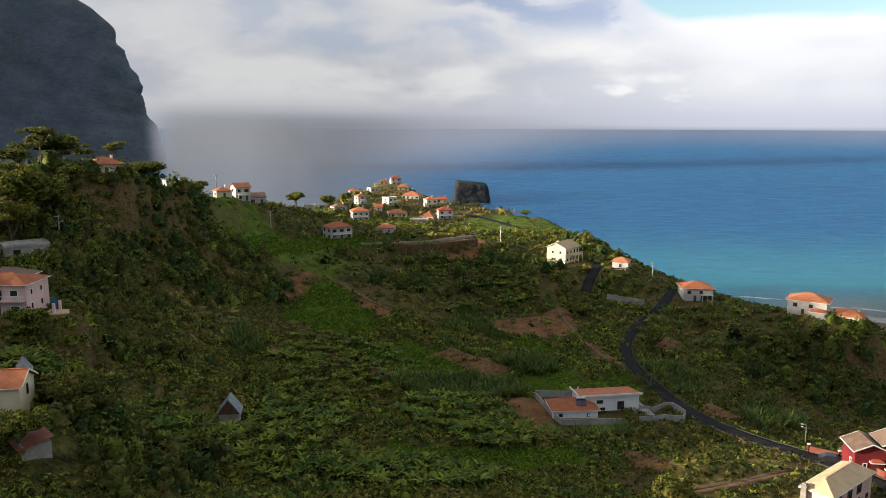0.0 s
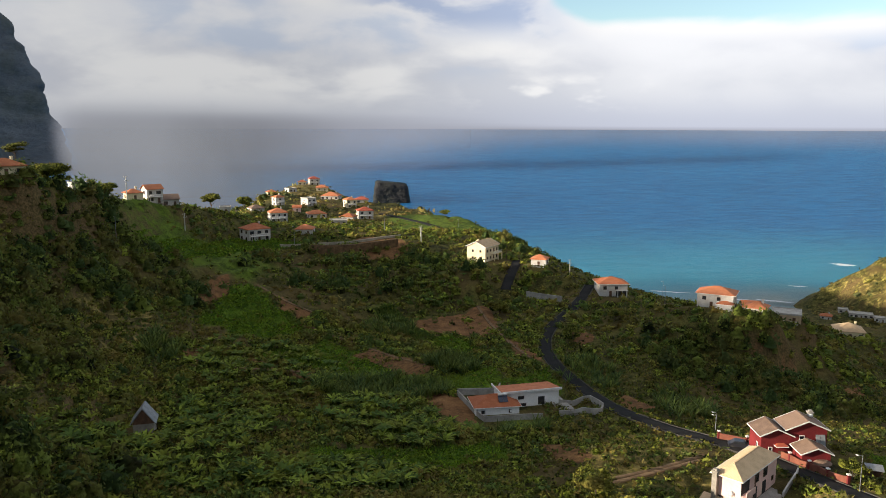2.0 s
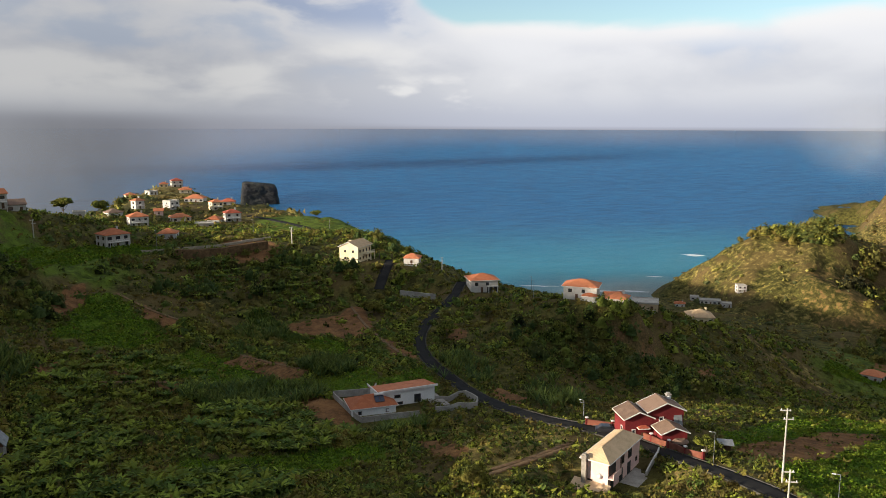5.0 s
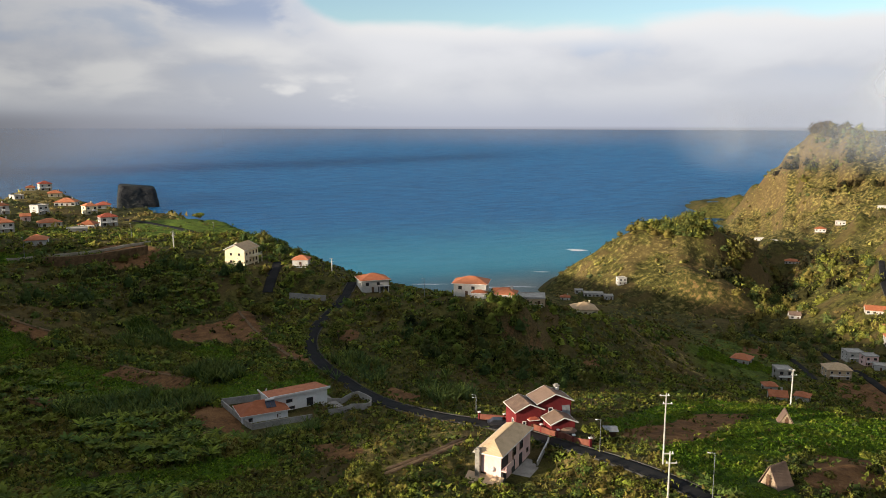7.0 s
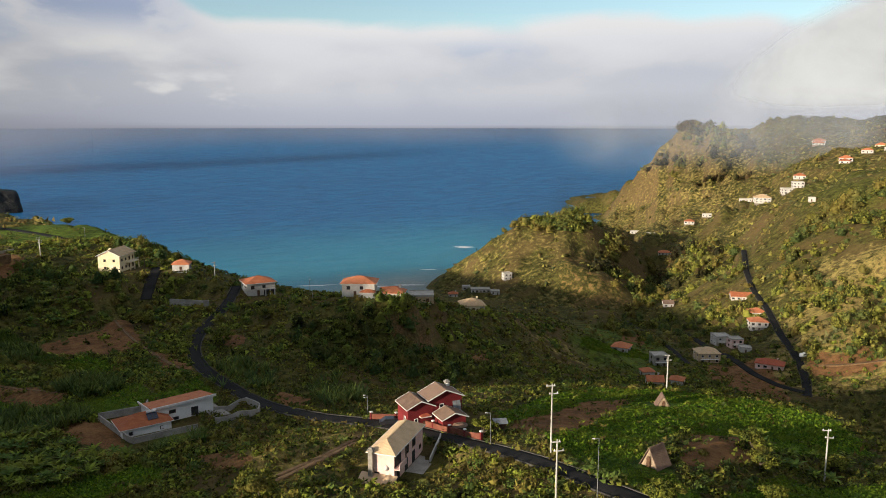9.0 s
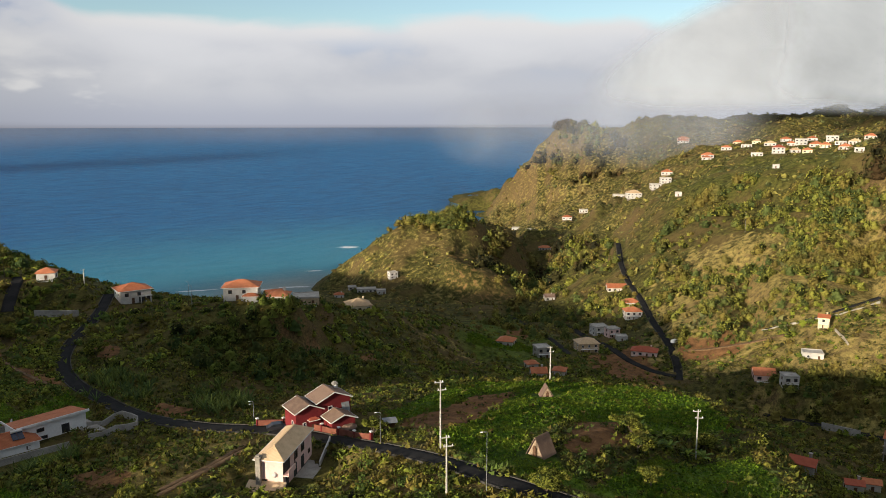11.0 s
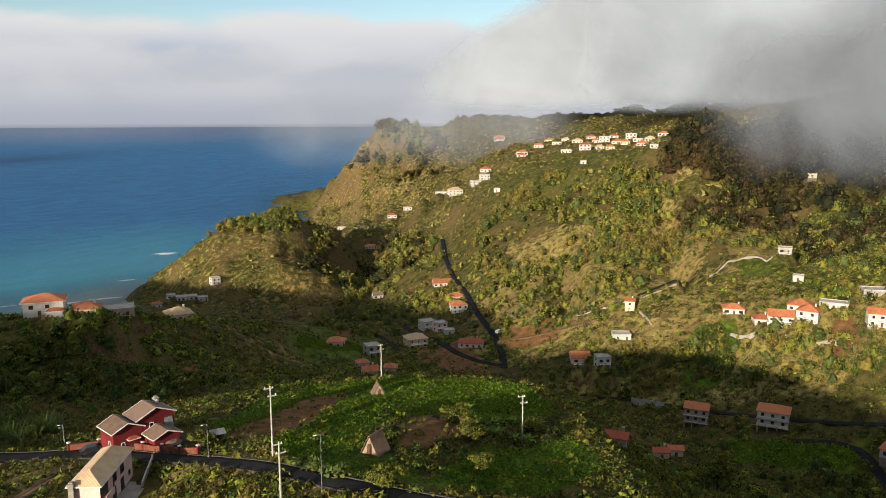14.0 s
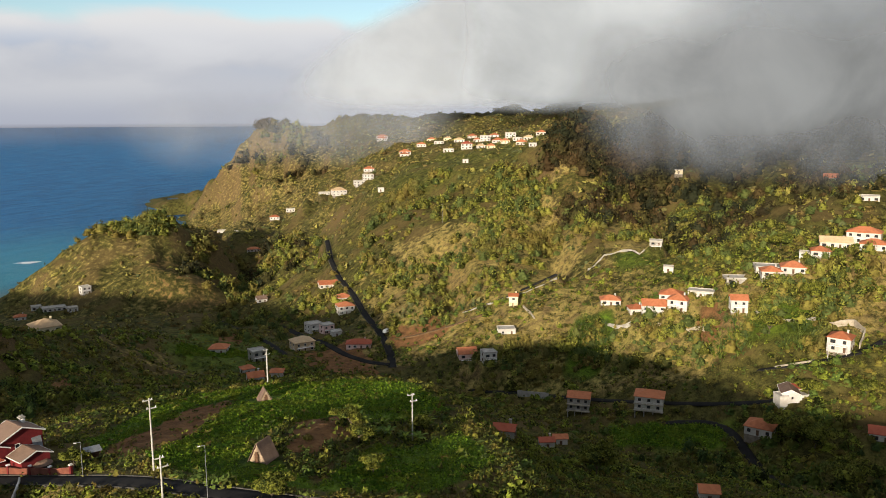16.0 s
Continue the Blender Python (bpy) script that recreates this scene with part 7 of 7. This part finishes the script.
def plant_grass():
    tufts = [fan(np.random.RandomState(120 + k), 7, 0.8, 0.07, 0.3, 2, 0.0) for k in range(4)]
    x, y, z = strewn(13000, -33, 97, 70, 470)
    dry, crop, soil = land_cover(x, y, z)
    x, y, z = sown(x, y, z, np.clip(np.where(x * x + y * y < 200 ** 2, 0.34, 0.14) + 0.9 * dry - crop - 0.6 * soil, 0, 1))
    scatter("dry_grass_tufts", tufts, x, y, z, RNG.uniform(0.7, 1.6, len(x)), GRASS, "straw-coloured dry grass tufts between the shrubs", "grass", 9)


def plant_herbs():
    """Low weeds and ferns that close the ground between the bushes."""
    herbs = [leaf_dome(np.random.RandomState(160 + k), 7, 0.75, 0.7, False) for k in range(6)]
    for name, count, r0, r1, s0, s1 in (("undergrowth", 42000, 60, 240, 0.35, 0.95), ("valley_undergrowth", 15000, 240, 450, 0.6, 1.5)):
        x, y, z = strewn(count, -33, 97, r0, r1, 1.7)
        dry, crop, soil = land_cover(x, y, z)
        keep = RNG.rand(len(x)) < np.clip(1.0 - 0.8 * soil - 0.9 * crop, 0.03, 1) * np.clip(0.25 + 1.3 * lattice(x, y, 1 / 9, 44), 0, 1)
        x, y, z = x[keep], y[keep], z[keep]
        scatter(name, herbs, x, y, z, RNG.uniform(s0, s1, len(x)), HERB, "low green weeds and ferns closing the ground between bushes", "undergrowth", 12)


BANANA_SPOTS = [
    (-25, 193, 19, 25, 7, 170),
    (3, 160, 13, 13, -1, 120),
    (-78, 178, 9, 19, 24, 60),
    (21, 277, 13, 10, -4, 50),
    (-7, 297, 11, 26, 1, 70),
    (-5, 125, 16, 7, 2, 150),
    (-45, 129, 9, 12, 19, 60),
    (-66, 118, 5, 7, 29, 40),
    (-29, 154, 11, 15, 11, 120),
    (22, 289, 17, 20, -4, 60),
    (122, 84, 4, 13, -56, 10),
    (-30, 128, 15, 12, 13, 90),
    (12, 148, 12, 11, -5, 70),
    (127, 79, 9, 14, -58, 14),
    (341, 39, 11, 11, -83, 30),
    (322, -7, 11, 8, -91, 20),
]
CANE_SPOTS = [
    (-51, 194, 5, 10, 15, 70),
    (24, 204, 8, 8, -7, 110),
    (4, 182, 17, 9, -1, 260),
    (78, 174, 7, 20, -24, 90),
    (8, 242, 9, 11, -2, 70),
    (-76, 182, 5, 9, 23, 40),
    (60, 195, 8, 15, -17, 80),
    (353, 106, 9, 17, -73, 260),
    (340, 38, 10, 9, -84, 80),
    (336, 13, 9, 8, -88, 90),
    (395, 208, 20, 24, -62, 70),
    (242, 68, 5, 19, -74, 20),
    (33, 153, 6, 9, -12, 60),
]
HILL_TREE_SPOTS = [
    (535, 230, 36, 44, -67, 260),
    (461, 221, 52, 23, -64, 160),
    (524, 461, 59, 89, -49, 260),
    (537, 83, 40, 47, -81, 160),
    (548, 13, 44, 28, -89, 60),
    (652, 664, 20, 227, -44, 40),
    (472, 535, 23, 9, -41, 40),
    (368, 29, 55, 24, -85, 110),
    (517, 144, 29, 61, -74, 160),
    (483, 192, 28, 56, -68, 130),
    (456, 65, 25, 51, -82, 130),
    (362, 8, 31, 15, -89, 90),
    (345, 59, 29, 14, -80, 60),
    (335, 4, 5, 18, -89, 40),
    (405, 210, 50, 43, -63, 120),
    (450, 289, 16, 65, -57, 50),
    (392, 353, 39, 96, -48, 120),
    (348, 105, 11, 13, -73, 40),
    (336, 137, 24, 17, -68, 90),
    (427, 323, 18, 86, -53, 90),
    (458, 547, 37, 10, -40, 80),
    (897, 740, 51, 38, -50, 90),
    (539, 311, 41, 50, -60, 140),
    (263, 18, 39, 29, -86, 120),
    (114, 206, 32, 17, -29, 190),
    (-88, 190, 14, 25, 20, 200),
    (-47, 110, 9, 13, 22, 60),
    (-70, 165, 10, 16, 22, 70),
    (384, 358, 17, 63, -47, 40),
    (-60, 453, 15, 112, 7, 20),
    (69, 358, 12, 33, -11, 60),
    (-81, 242, 35, 30, 19, 330),
    (-1, 302, 49, 29, 0, 120),
    (465, 6, 32, 27, -89, 60),
]
FOREST_SPOTS = [
    (596, 165, 54, 35, -74, 420),
    (680, 96, 63, 103, -82, 520),
    (665, 19, 53, 78, -88, 420),
    (595, 173, 41, 33, -74, 120),
    # dark trees put in where the knoll's shadow lies
    (547, 471, 37, 61, -49, 45),
    (521, 77, 31, 61, -82, 130),
    (533, 153, 26, 46, -74, 120),
    (543, 9, 37, 43, -89, 110),
    (473, 484, 17, 58, -44, 14),
    (908, 781, 35, 29, -49, 50),
    (858, 662, 32, 83, -52, 50),
    (950, 896, 38, 119, -47, 30),
]
# leaf tones darkened: the hill cloud's shade is painted into this forest
FOREST = foliage("shade_darkened_forest", (0.008, 0.009, 0.004), (0.085, 0.078, 0.026), (0.140, 0.088, 0.040), 0.02, 0.8, 1.6)


def plant_hill_trees(spots, name, mat, label, s0, s1):
    crowns = [leaf_dome(np.random.RandomState(140 + k), 44, 0.27, 1.05) for k in range(7)]
    xs, ys = [], []
    for cx, cy, rx, ry, turn, n in spots:
        # trees stand in groups of four about shared spots
        a, r = RNG.uniform(0, 2 * math.pi, (n * 3 + 5) // 8), np.sqrt(RNG.uniform(0, 1, (n * 3 + 5) // 8))
        u, v = np.repeat(r * np.cos(a) * rx, 4), np.repeat(r * np.sin(a) * ry, 4)
        u, v = u + RNG.normal(size=len(u)) * 3.6, v + RNG.normal(size=len(v)) * 3.6
        c, s = math.cos(radians(turn)), math.sin(radians(turn))
        xs.append(cx + u * c - v * s), ys.append(cy + u * s + v * c)
    x, y = np.concatenate(xs), np.concatenate(ys)
    keep = clear_of_works(x, y, 2.0)
    x, y = x[keep], y[keep]
    size = (s0 + (s1 - s0) * RNG.uniform(0, 1, len(x)) ** 1.8) * np.clip(np.hypot(x, y) / 600, 0.75, 1.2)
    scatter(name, crowns, x, y, land(x, y) + 0.3 * size, size, mat, label, "trees", 11, RNG.uniform(0.9, 1.5, len(x)))


plant_hill_trees([q for q in HILL_TREE_SPOTS if q[0] < 300], "slope_thicket", THICKET, "dark green thickets and small trees on the near slopes", 1.1, 3.9)
plant_hill_trees([q for q in HILL_TREE_SPOTS if q[0] >= 300], "hill_trees", HILL_LEAF, "green tree clumps on the far hillsides", 1.5, 4.8)
plant_hill_trees([(*q[:5], q[5] * 3 // 4) for q in FOREST_SPOTS], "mountain_forest", FOREST, "evergreen forest under the mountain cloud, the shade put into its dark leaves", 2.4, 6.5)
plant_shrubs()
plant_crops()
plant_maize()
plant_bananas(BANANA_SPOTS)
plant_canes(CANE_SPOTS)
plant_grass()
plant_herbs()


def plough_furrows():
    """Ridged soil on the ploughed plots: one mesh of long low ridges."""
    us, vs, way = [], [], []
    for kind, corners in FIELDS:
        if kind != "plough":
            continue
        side = np.roll(corners, -1, 0) - corners
        long = side[np.hypot(side[:, 0], side[:, 1]).argmin()]
        c, s = long / np.hypot(long[0], long[1])
        (cx, cy), reach = corners.mean(0), 18
        u, v = np.meshgrid(np.arange(-reach, reach, 0.9), np.arange(-reach, reach, 1.25))
        u0, u1 = u[:, :-1].ravel(), u[:, 1:].ravel()
        v = v[:, :-1].ravel()
        us.append(np.stack([cx + u0 * c - v * s, cx + u1 * c - v * s], 1))
        vs.append(np.stack([cy + u0 * s + v * c, cy + u1 * s + v * c], 1))
        way.append(np.tile([[-s, c]], (len(v), 1)))
    x, y, way = np.concatenate(us), np.concatenate(vs), np.concatenate(way)
    soil = worked(("plough",), x.ravel(), y.ravel()).reshape(x.shape)
    keep = soil.min(1) > 0.7
    x, y, way = x[keep], y[keep], way[keep]
    z = land(x, y)
    rows = []
    for i in (0, 1):
        for off, lift in ((-0.40, -0.06), (0.0, 0.30), (0.40, -0.06)):
            rows.append(np.stack([x[:, i] + off * way[:, 0], y[:, i] + off * way[:, 1], z[:, i] + lift], 1))
    verts = np.stack(rows, 1).reshape(-1, 3)
    faces = [f for n in range(0, len(verts), 6) for f in ((n, n + 3, n + 4, n + 1), (n + 1, n + 4, n + 5, n + 2))]
    soil_mat = mottled("ploughed_earth", (0.085, 0.044, 0.02), (0.25, 0.14, 0.06), 0.8, 0.95, 0.05)
    tagged(mesh_object("soil_furrows", verts, faces, soil_mat), "ridged reddish ploughed soil on the field plots", "soil", kind="stuff")


plough_furrows()


# ---- single trees ----
TREE_LEAF = foliage("tree_leaves", (0.014, 0.020, 0.004), (0.27, 0.285, 0.045), (0.26, 0.205, 0.05), 0.15)
PINE_LEAF = foliage("pine_needles", (0.030, 0.036, 0.010), (0.24, 0.25, 0.060), (0.22, 0.19, 0.05), 0.15)


def limb(bm, a, b, r0, r1):
    a, b = Vector(a), Vector(b)
    d = b - a
    m = Matrix.Translation((a + b) / 2) @ d.to_track_quat("Z", "Y").to_matrix().to_4x4()
    bmesh.ops.create_cone(bm, cap_ends=True, segments=7, radius1=r0, radius2=r1, depth=d.length, matrix=m)


def tree(kind, x, y, tall, wide):
    rng = np.random.RandomState(int(abs(x * 7 + y * 13)) % 10000)
    top = new("tree")
    top.matrix_basis = pose(x, y, float(land(x, y)[0]))
    wide = min(wide, tall * 1.5)
    bm = bmesh.new()
    fork = tall * (0.25 if kind == "round" else 0.6)
    lean = rng.uniform(-0.06, 0.06, 2) * tall
    thick = max(0.12, tall * 0.022)
    limb(bm, (0, 0, -0.6), (lean[0] * 0.5, lean[1] * 0.5, fork), thick, thick * 0.7)
    ends = []
    for k in range(6 if kind != "palm" else 1):
        q = k / 6 * 2 * math.pi + rng.uniform(-0.4, 0.4)
        out = wide * (0.30 if kind == "round" else 0.36) * rng.uniform(0.5, 1.1)
        up = tall * rng.uniform(0.55, 0.85) if kind == "round" else tall * rng.uniform(0.68, 0.92)
        end = (out * math.cos(q) + lean[0], out * math.sin(q) + lean[1], up) if kind != "palm" else (lean[0], lean[1], tall * 0.85)
        limb(bm, (lean[0] * 0.5, lean[1] * 0.5, fork * 0.96), end, thick * 0.6, thick * 0.22)
        ends.append(end)
    part("trunk", bm, BARK, top)
    verts, faces, tones, base = [], [], [], 0
    if kind == "palm":
        v, f = fan(rng, 16, wide * 0.6, 0.16, 0.55, 4, 0.0)
        verts, faces, tones = v + np.array(ends[0]), f, [np.full(len(v), 0.5)]
        mat = BANANA
    else:
        for end in ends + ([(lean[0], lean[1], tall * 0.72)] if kind == "round" else []):
            for _ in range(4 if kind == "round" else 3):
                size = wide * (0.20 if kind == "round" else 0.17) * rng.uniform(0.7, 1.25)
                v, f = leaf_dome(rng, 100, 0.24, 0.8 if kind == "round" else 0.6)
                p = np.array(end) + rng.normal(size=3) * wide * np.array([0.13, 0.13, 0.08 if kind == "round" else 0.06])
                p[2] = min(p[2], tall - size * 0.75)
                verts.append(v * size + p), faces.append(f + base), tones.append(np.full(len(v), 0.25 + 0.5 * rng.rand()))
                base += len(v)
        verts, faces = np.concatenate(verts), np.concatenate(faces)
        mat = TREE_LEAF if kind == "round" else PINE_LEAF
    set_tone(mesh_object("crown", verts, faces.tolist(), mat, top, True).data, np.concatenate(tones))
    return tagged(top, {"round": "bushy green tree with an uneven leafy crown", "pine": "tall flat-crowned tree on the ridge", "palm": "small palm tree beside a house"}[kind], "tree")


tree("round", -102.5, 181.0, 17.3, 10.6)
tree("round", -101.2, 186.0, 12.5, 9.3)
tree("round", -98.8, 193.7, 11.2, 9.5)
tree("round", -99.7, 176.6, 12.3, 8.9)
tree("round", -99.5, 208.1, 5.8, 8.4)
tree("pine", -105.2, 203.7, 11.4, 9.5)
tree("pine", -105.8, 194.5, 12.6, 8.5)
tree("round", -99.7, 186.8, 14.3, 12.4)
tree("round", -103.8, 208.4, 9.0, 10.2)
tree("pine", -97.1, 230.3, 9.0, 6.0)
tree("pine", -101.3, 219.4, 8.4, 6.0)
tree("round", -93.4, 246.4, 6.8, 9.6)
tree("round", 222.9, 63.2, 10.6, 10.2)
tree("round", 109.1, 74.5, 3.2, 4.2)
tree("round", -54.7, 110.9, 7.0, 9.9)
tree("round", -54.7, 94.7, 5.6, 6.4)
tree("round", 34.7, 107.0, 4.1, 5.8)
tree("round", 64.4, 227.0, 5.2, 5.9)
tree("round", 98.3, 217.9, 4.9, 4.9)
tree("palm", 59.4, 313.0, 7.5, 5.6)
tree("round", 50.8, 473.6, 4.2, 7.7)
tree("round", -68.7, 458.2, 8.1, 8.8)
tree("round", -68.1, 358.4, 7.6, 8.0)
tree("round", -88.0, 280.1, 4.7, 8.6)
tree("round", -77.2, 156.1, 4.4, 5.1)
tree("round", -72.6, 133.1, 4.6, 6.6)
tree("round", 96.4, 63.2, 3.3, 3.4)
tree("round", 128.2, 73.0, 3.0, 4.3)
tree("round", 113.8, 79.4, 3.9, 4.5)
tree("round", 75.7, 66.0, 3.6, 4.4)
tree("palm", 94.8, 219.5, 5.0, 4.2)
tree("round", 303.1, 7.5, 5.9, 8.9)
tree("round", 300.5, -10.6, 6.1, 8.8)
tree("round", 282.9, 12.1, 9.2, 12.4)
tree("round", 277.4, 3.8, 9.9, 10.1)
tree("round", 257.5, -6.7, 9.1, 16.9)
tree("round", 421.5, 28.3, 7.2, 12.3)
tree("round", 354.8, 9.3, 8.3, 10.4)
tree("round", 340.6, 25.0, 8.4, 10.0)
tree("round", 76.1, 107.4, 4.2, 3.8)
tree("round", 83.5, 243.9, 3.8, 7.5)
tree("round", 47.4, 261.1, 5.0, 7.8)


# ---- low cloud over the hills, painted glowing haze on the horizon ----
def vapour(name, tone, scale, cover, soft, far=False):
    m = bpy.data.materials.new(name)
    m.use_nodes = True
    t = m.node_tree
    t.nodes.clear()
    out, mixer = t.nodes.new("ShaderNodeOutputMaterial"), t.nodes.new("ShaderNodeMixShader")
    clear = t.nodes.new("ShaderNodeBsdfTransparent")
    # far sheets emit their grey: haze painted as a glow, not lit
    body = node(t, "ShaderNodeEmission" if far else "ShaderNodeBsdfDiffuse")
    thick = t.nodes.new("ShaderNodeAttribute")
    thick.attribute_name = "thick"
    place = world_place(t)
    n1, n2 = noise_node(t, place, scale, 5, 0.55, 0.4), noise_node(t, place, scale * 0.3, 2, 0.5)
    fuzz = math_node(t, "ADD", math_node(t, "MULTIPLY", n1, 0.5), math_node(t, "MULTIPLY", n2, 0.5))
    d = math_node(t, "ADD", thick.outputs["Fac"], math_node(t, "MULTIPLY", math_node(t, "SUBTRACT", fuzz, 0.5), soft))
    alpha = math_node(t, "MULTIPLY", step_node(t, d, 0.0, 1.0, 0.0, cover), step_node(t, thick.outputs["Fac"], 0.0, 0.3))
    t.links.new(mix_node(t, step_node(t, fuzz, 0.35, 0.65), tuple(v * 0.72 for v in tone), tuple(v * 1.2 for v in tone)), body.inputs["Color"])
    t.links.new(alpha, mixer.inputs[0])
    t.links.new(clear.outputs[0], mixer.inputs[1])
    t.links.new(body.outputs[0], mixer.inputs[2])
    t.links.new(mixer.outputs[0], out.inputs[0])
    return m


def vapour_sheet(name, r, az0, az1, el0, el1, thickness, mat, label, bulge=0.0):
    """A curved sheet of cloud or painted haze, thickness(bearing, elevation) in 0 to 1."""
    az, el = np.meshgrid(np.linspace(az0, az1, 70), np.linspace(el0, el1, 40), indexing="ij")
    rr = r + bulge * (lattice(az, el, 0.25, 31) - 0.5)
    x, y, z = rr * np.sin(np.radians(az)), rr * np.cos(np.radians(az)), 150 + rr * np.tan(np.radians(el))
    na, ne = az.shape
    faces = [(i * ne + j, (i + 1) * ne + j, (i + 1) * ne + j + 1, i * ne + j + 1) for i in range(na - 1) for j in range(ne - 1)]
    ob = mesh_object(name, np.stack([x, y, z], -1).reshape(-1, 3), faces, mat, smooth=True)
    at = ob.data.attributes.new("thick", "FLOAT", "POINT")
    at.data.foreach_set("value", thickness(az, el).ravel())
    return tagged(ob, label, "cloud", kind="structure")


def ramp(v, a, b):
    s = np.clip((v - a) / (b - a), 0, 1)
    return s * s * (3 - 2 * s)


def bank_far(az, el):
    return 1.25 * ramp(az, 47, 58) * ramp(el, -0.1, 2.6) * (1 - ramp(el - (az - 52) * 0.5, 2.2, 6.0)) - 0.1


def bank_middle(az, el):
    return 1.2 * ramp(az, 57, 70) * ramp(el, -0.3, 2.6) - 0.1


def bank_near(az, el):
    return 1.2 * ramp(az, 70, 98) * ramp(el, -1.8 - 0.02 * (az - 70), 3.0) - 0.1


def wisp(az, el):
    return 0.8 * ramp(az, 36, 45) * (1 - ramp(az, 56, 68)) * ramp(el, -5.0, -0.5) * (1 - ramp(el, 0.8, 3.5)) - 0.1


def forest_mist(az, el):
    return 1.15 * ramp(az, 65, 82) * np.clip((el + 6.2) / 8.6, 0, 1) ** 1.25 * (1 - 0.9 * ramp(el, 3.0, 9.0)) - 0.06


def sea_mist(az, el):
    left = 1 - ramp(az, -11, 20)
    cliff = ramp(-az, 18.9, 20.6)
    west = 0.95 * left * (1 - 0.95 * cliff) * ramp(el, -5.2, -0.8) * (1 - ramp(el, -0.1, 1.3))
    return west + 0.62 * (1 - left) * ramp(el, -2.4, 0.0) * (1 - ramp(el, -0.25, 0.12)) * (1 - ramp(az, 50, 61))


def low_haze_glow(az, el):
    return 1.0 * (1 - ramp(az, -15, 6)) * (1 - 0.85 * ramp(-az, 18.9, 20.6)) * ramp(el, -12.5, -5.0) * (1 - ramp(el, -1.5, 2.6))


vapour_sheet("cloud_bank", 1090, 46, 118, -2, 24, bank_far, vapour("hill_cloud", (0.265, 0.30, 0.36), 0.007, 1.0, 0.8), "grey low cloud rolling over the far hills")
vapour_sheet("cloud_bank", 860, 56, 118, -2, 28, bank_middle, vapour("hill_cloud_middle", (0.235, 0.27, 0.325), 0.008, 0.95, 0.8), "grey low cloud lying on the hilltops")
vapour_sheet("cloud_bank", 690, 68, 122, -4, 32, bank_near, vapour("hill_cloud_near", (0.14, 0.163, 0.20), 0.009, 0.9, 0.8), "dark grey low cloud hiding the mountain")
vapour_sheet("forest_mist", 520, 64, 124, -6.4, 12, forest_mist, vapour("ridge_mist", (0.115, 0.132, 0.16), 0.016, 0.93, 1.5), "dim grey mist sinking over the forest edge")
vapour_sheet("mist_wisp", 1010, 36, 68, -5, 5, wisp, vapour("thin_mist", (0.27, 0.30, 0.35), 0.008, 0.42, 1.3), "thin drifting mist before the headland")
# these two sheets glow to imitate haze over the water
vapour_sheet("sea_mist", 960, -60, 8, -8.9, 3.0, low_haze_glow, vapour("low_glowing_haze", (0.108, 0.111, 0.119), 0.003, 0.85, 0.3, True), "thin glowing grey sheet painted as haze on the water below the cliff")
vapour_sheet("sea_mist", 1640, -60, 62, -5.2, 4.0, sea_mist, vapour("horizon_glowing_haze", (0.150, 0.155, 0.180), 0.0015, 0.9, 0.25, True), "glowing grey sheet painted as haze over the ocean horizon beside the cliff")


# ---- surf ----
SURF = mottled("white_surf", (0.55, 0.58, 0.60), (0.82, 0.84, 0.85), 0.3, 0.8, 0.0)


def surf(x, y, long, wide, turn, seed):
    """A ragged flat patch of foam on the water."""
    rng = np.random.RandomState(seed)
    n = 26
    verts = [(0.0, 0.0, 0.45)]
    for k in range(n):
        q = k / n * 2 * math.pi
        s = rng.uniform(0.55, 1.15)
        verts.append((long * s * math.cos(q), wide * s * math.sin(q), 0.25))
    faces = [(0, k + 1, (k + 1) % n + 1) for k in range(n)]
    ob = mesh_object("foam_patch", verts, faces, SURF)
    ob.matrix_basis = pose(x, y, 0, 0, 0, turn)
    return tagged(ob, "ragged white foam on the sea", "foam")


surf(525, 787, 14, 7, -34, 0)
surf(134, 1814, 11, 6, -4, 1)
surf(159, 1799, 6, 4, -5, 2)
surf(95, 1552, 12, 6, -4, 3)
surf(18, 1538, 9, 5, -1, 4)
surf(411, 681, 10, 3, -31, 5)
surf(355, 624, 16, 3, -30, 6)
surf(322, 635, 20, 3, -27, 7)
surf(279, 668, 18, 3, -23, 8)
surf(466, 677, 5, 2, -35, 9)
surf(150, 1454, 14, 4, -6, 10)
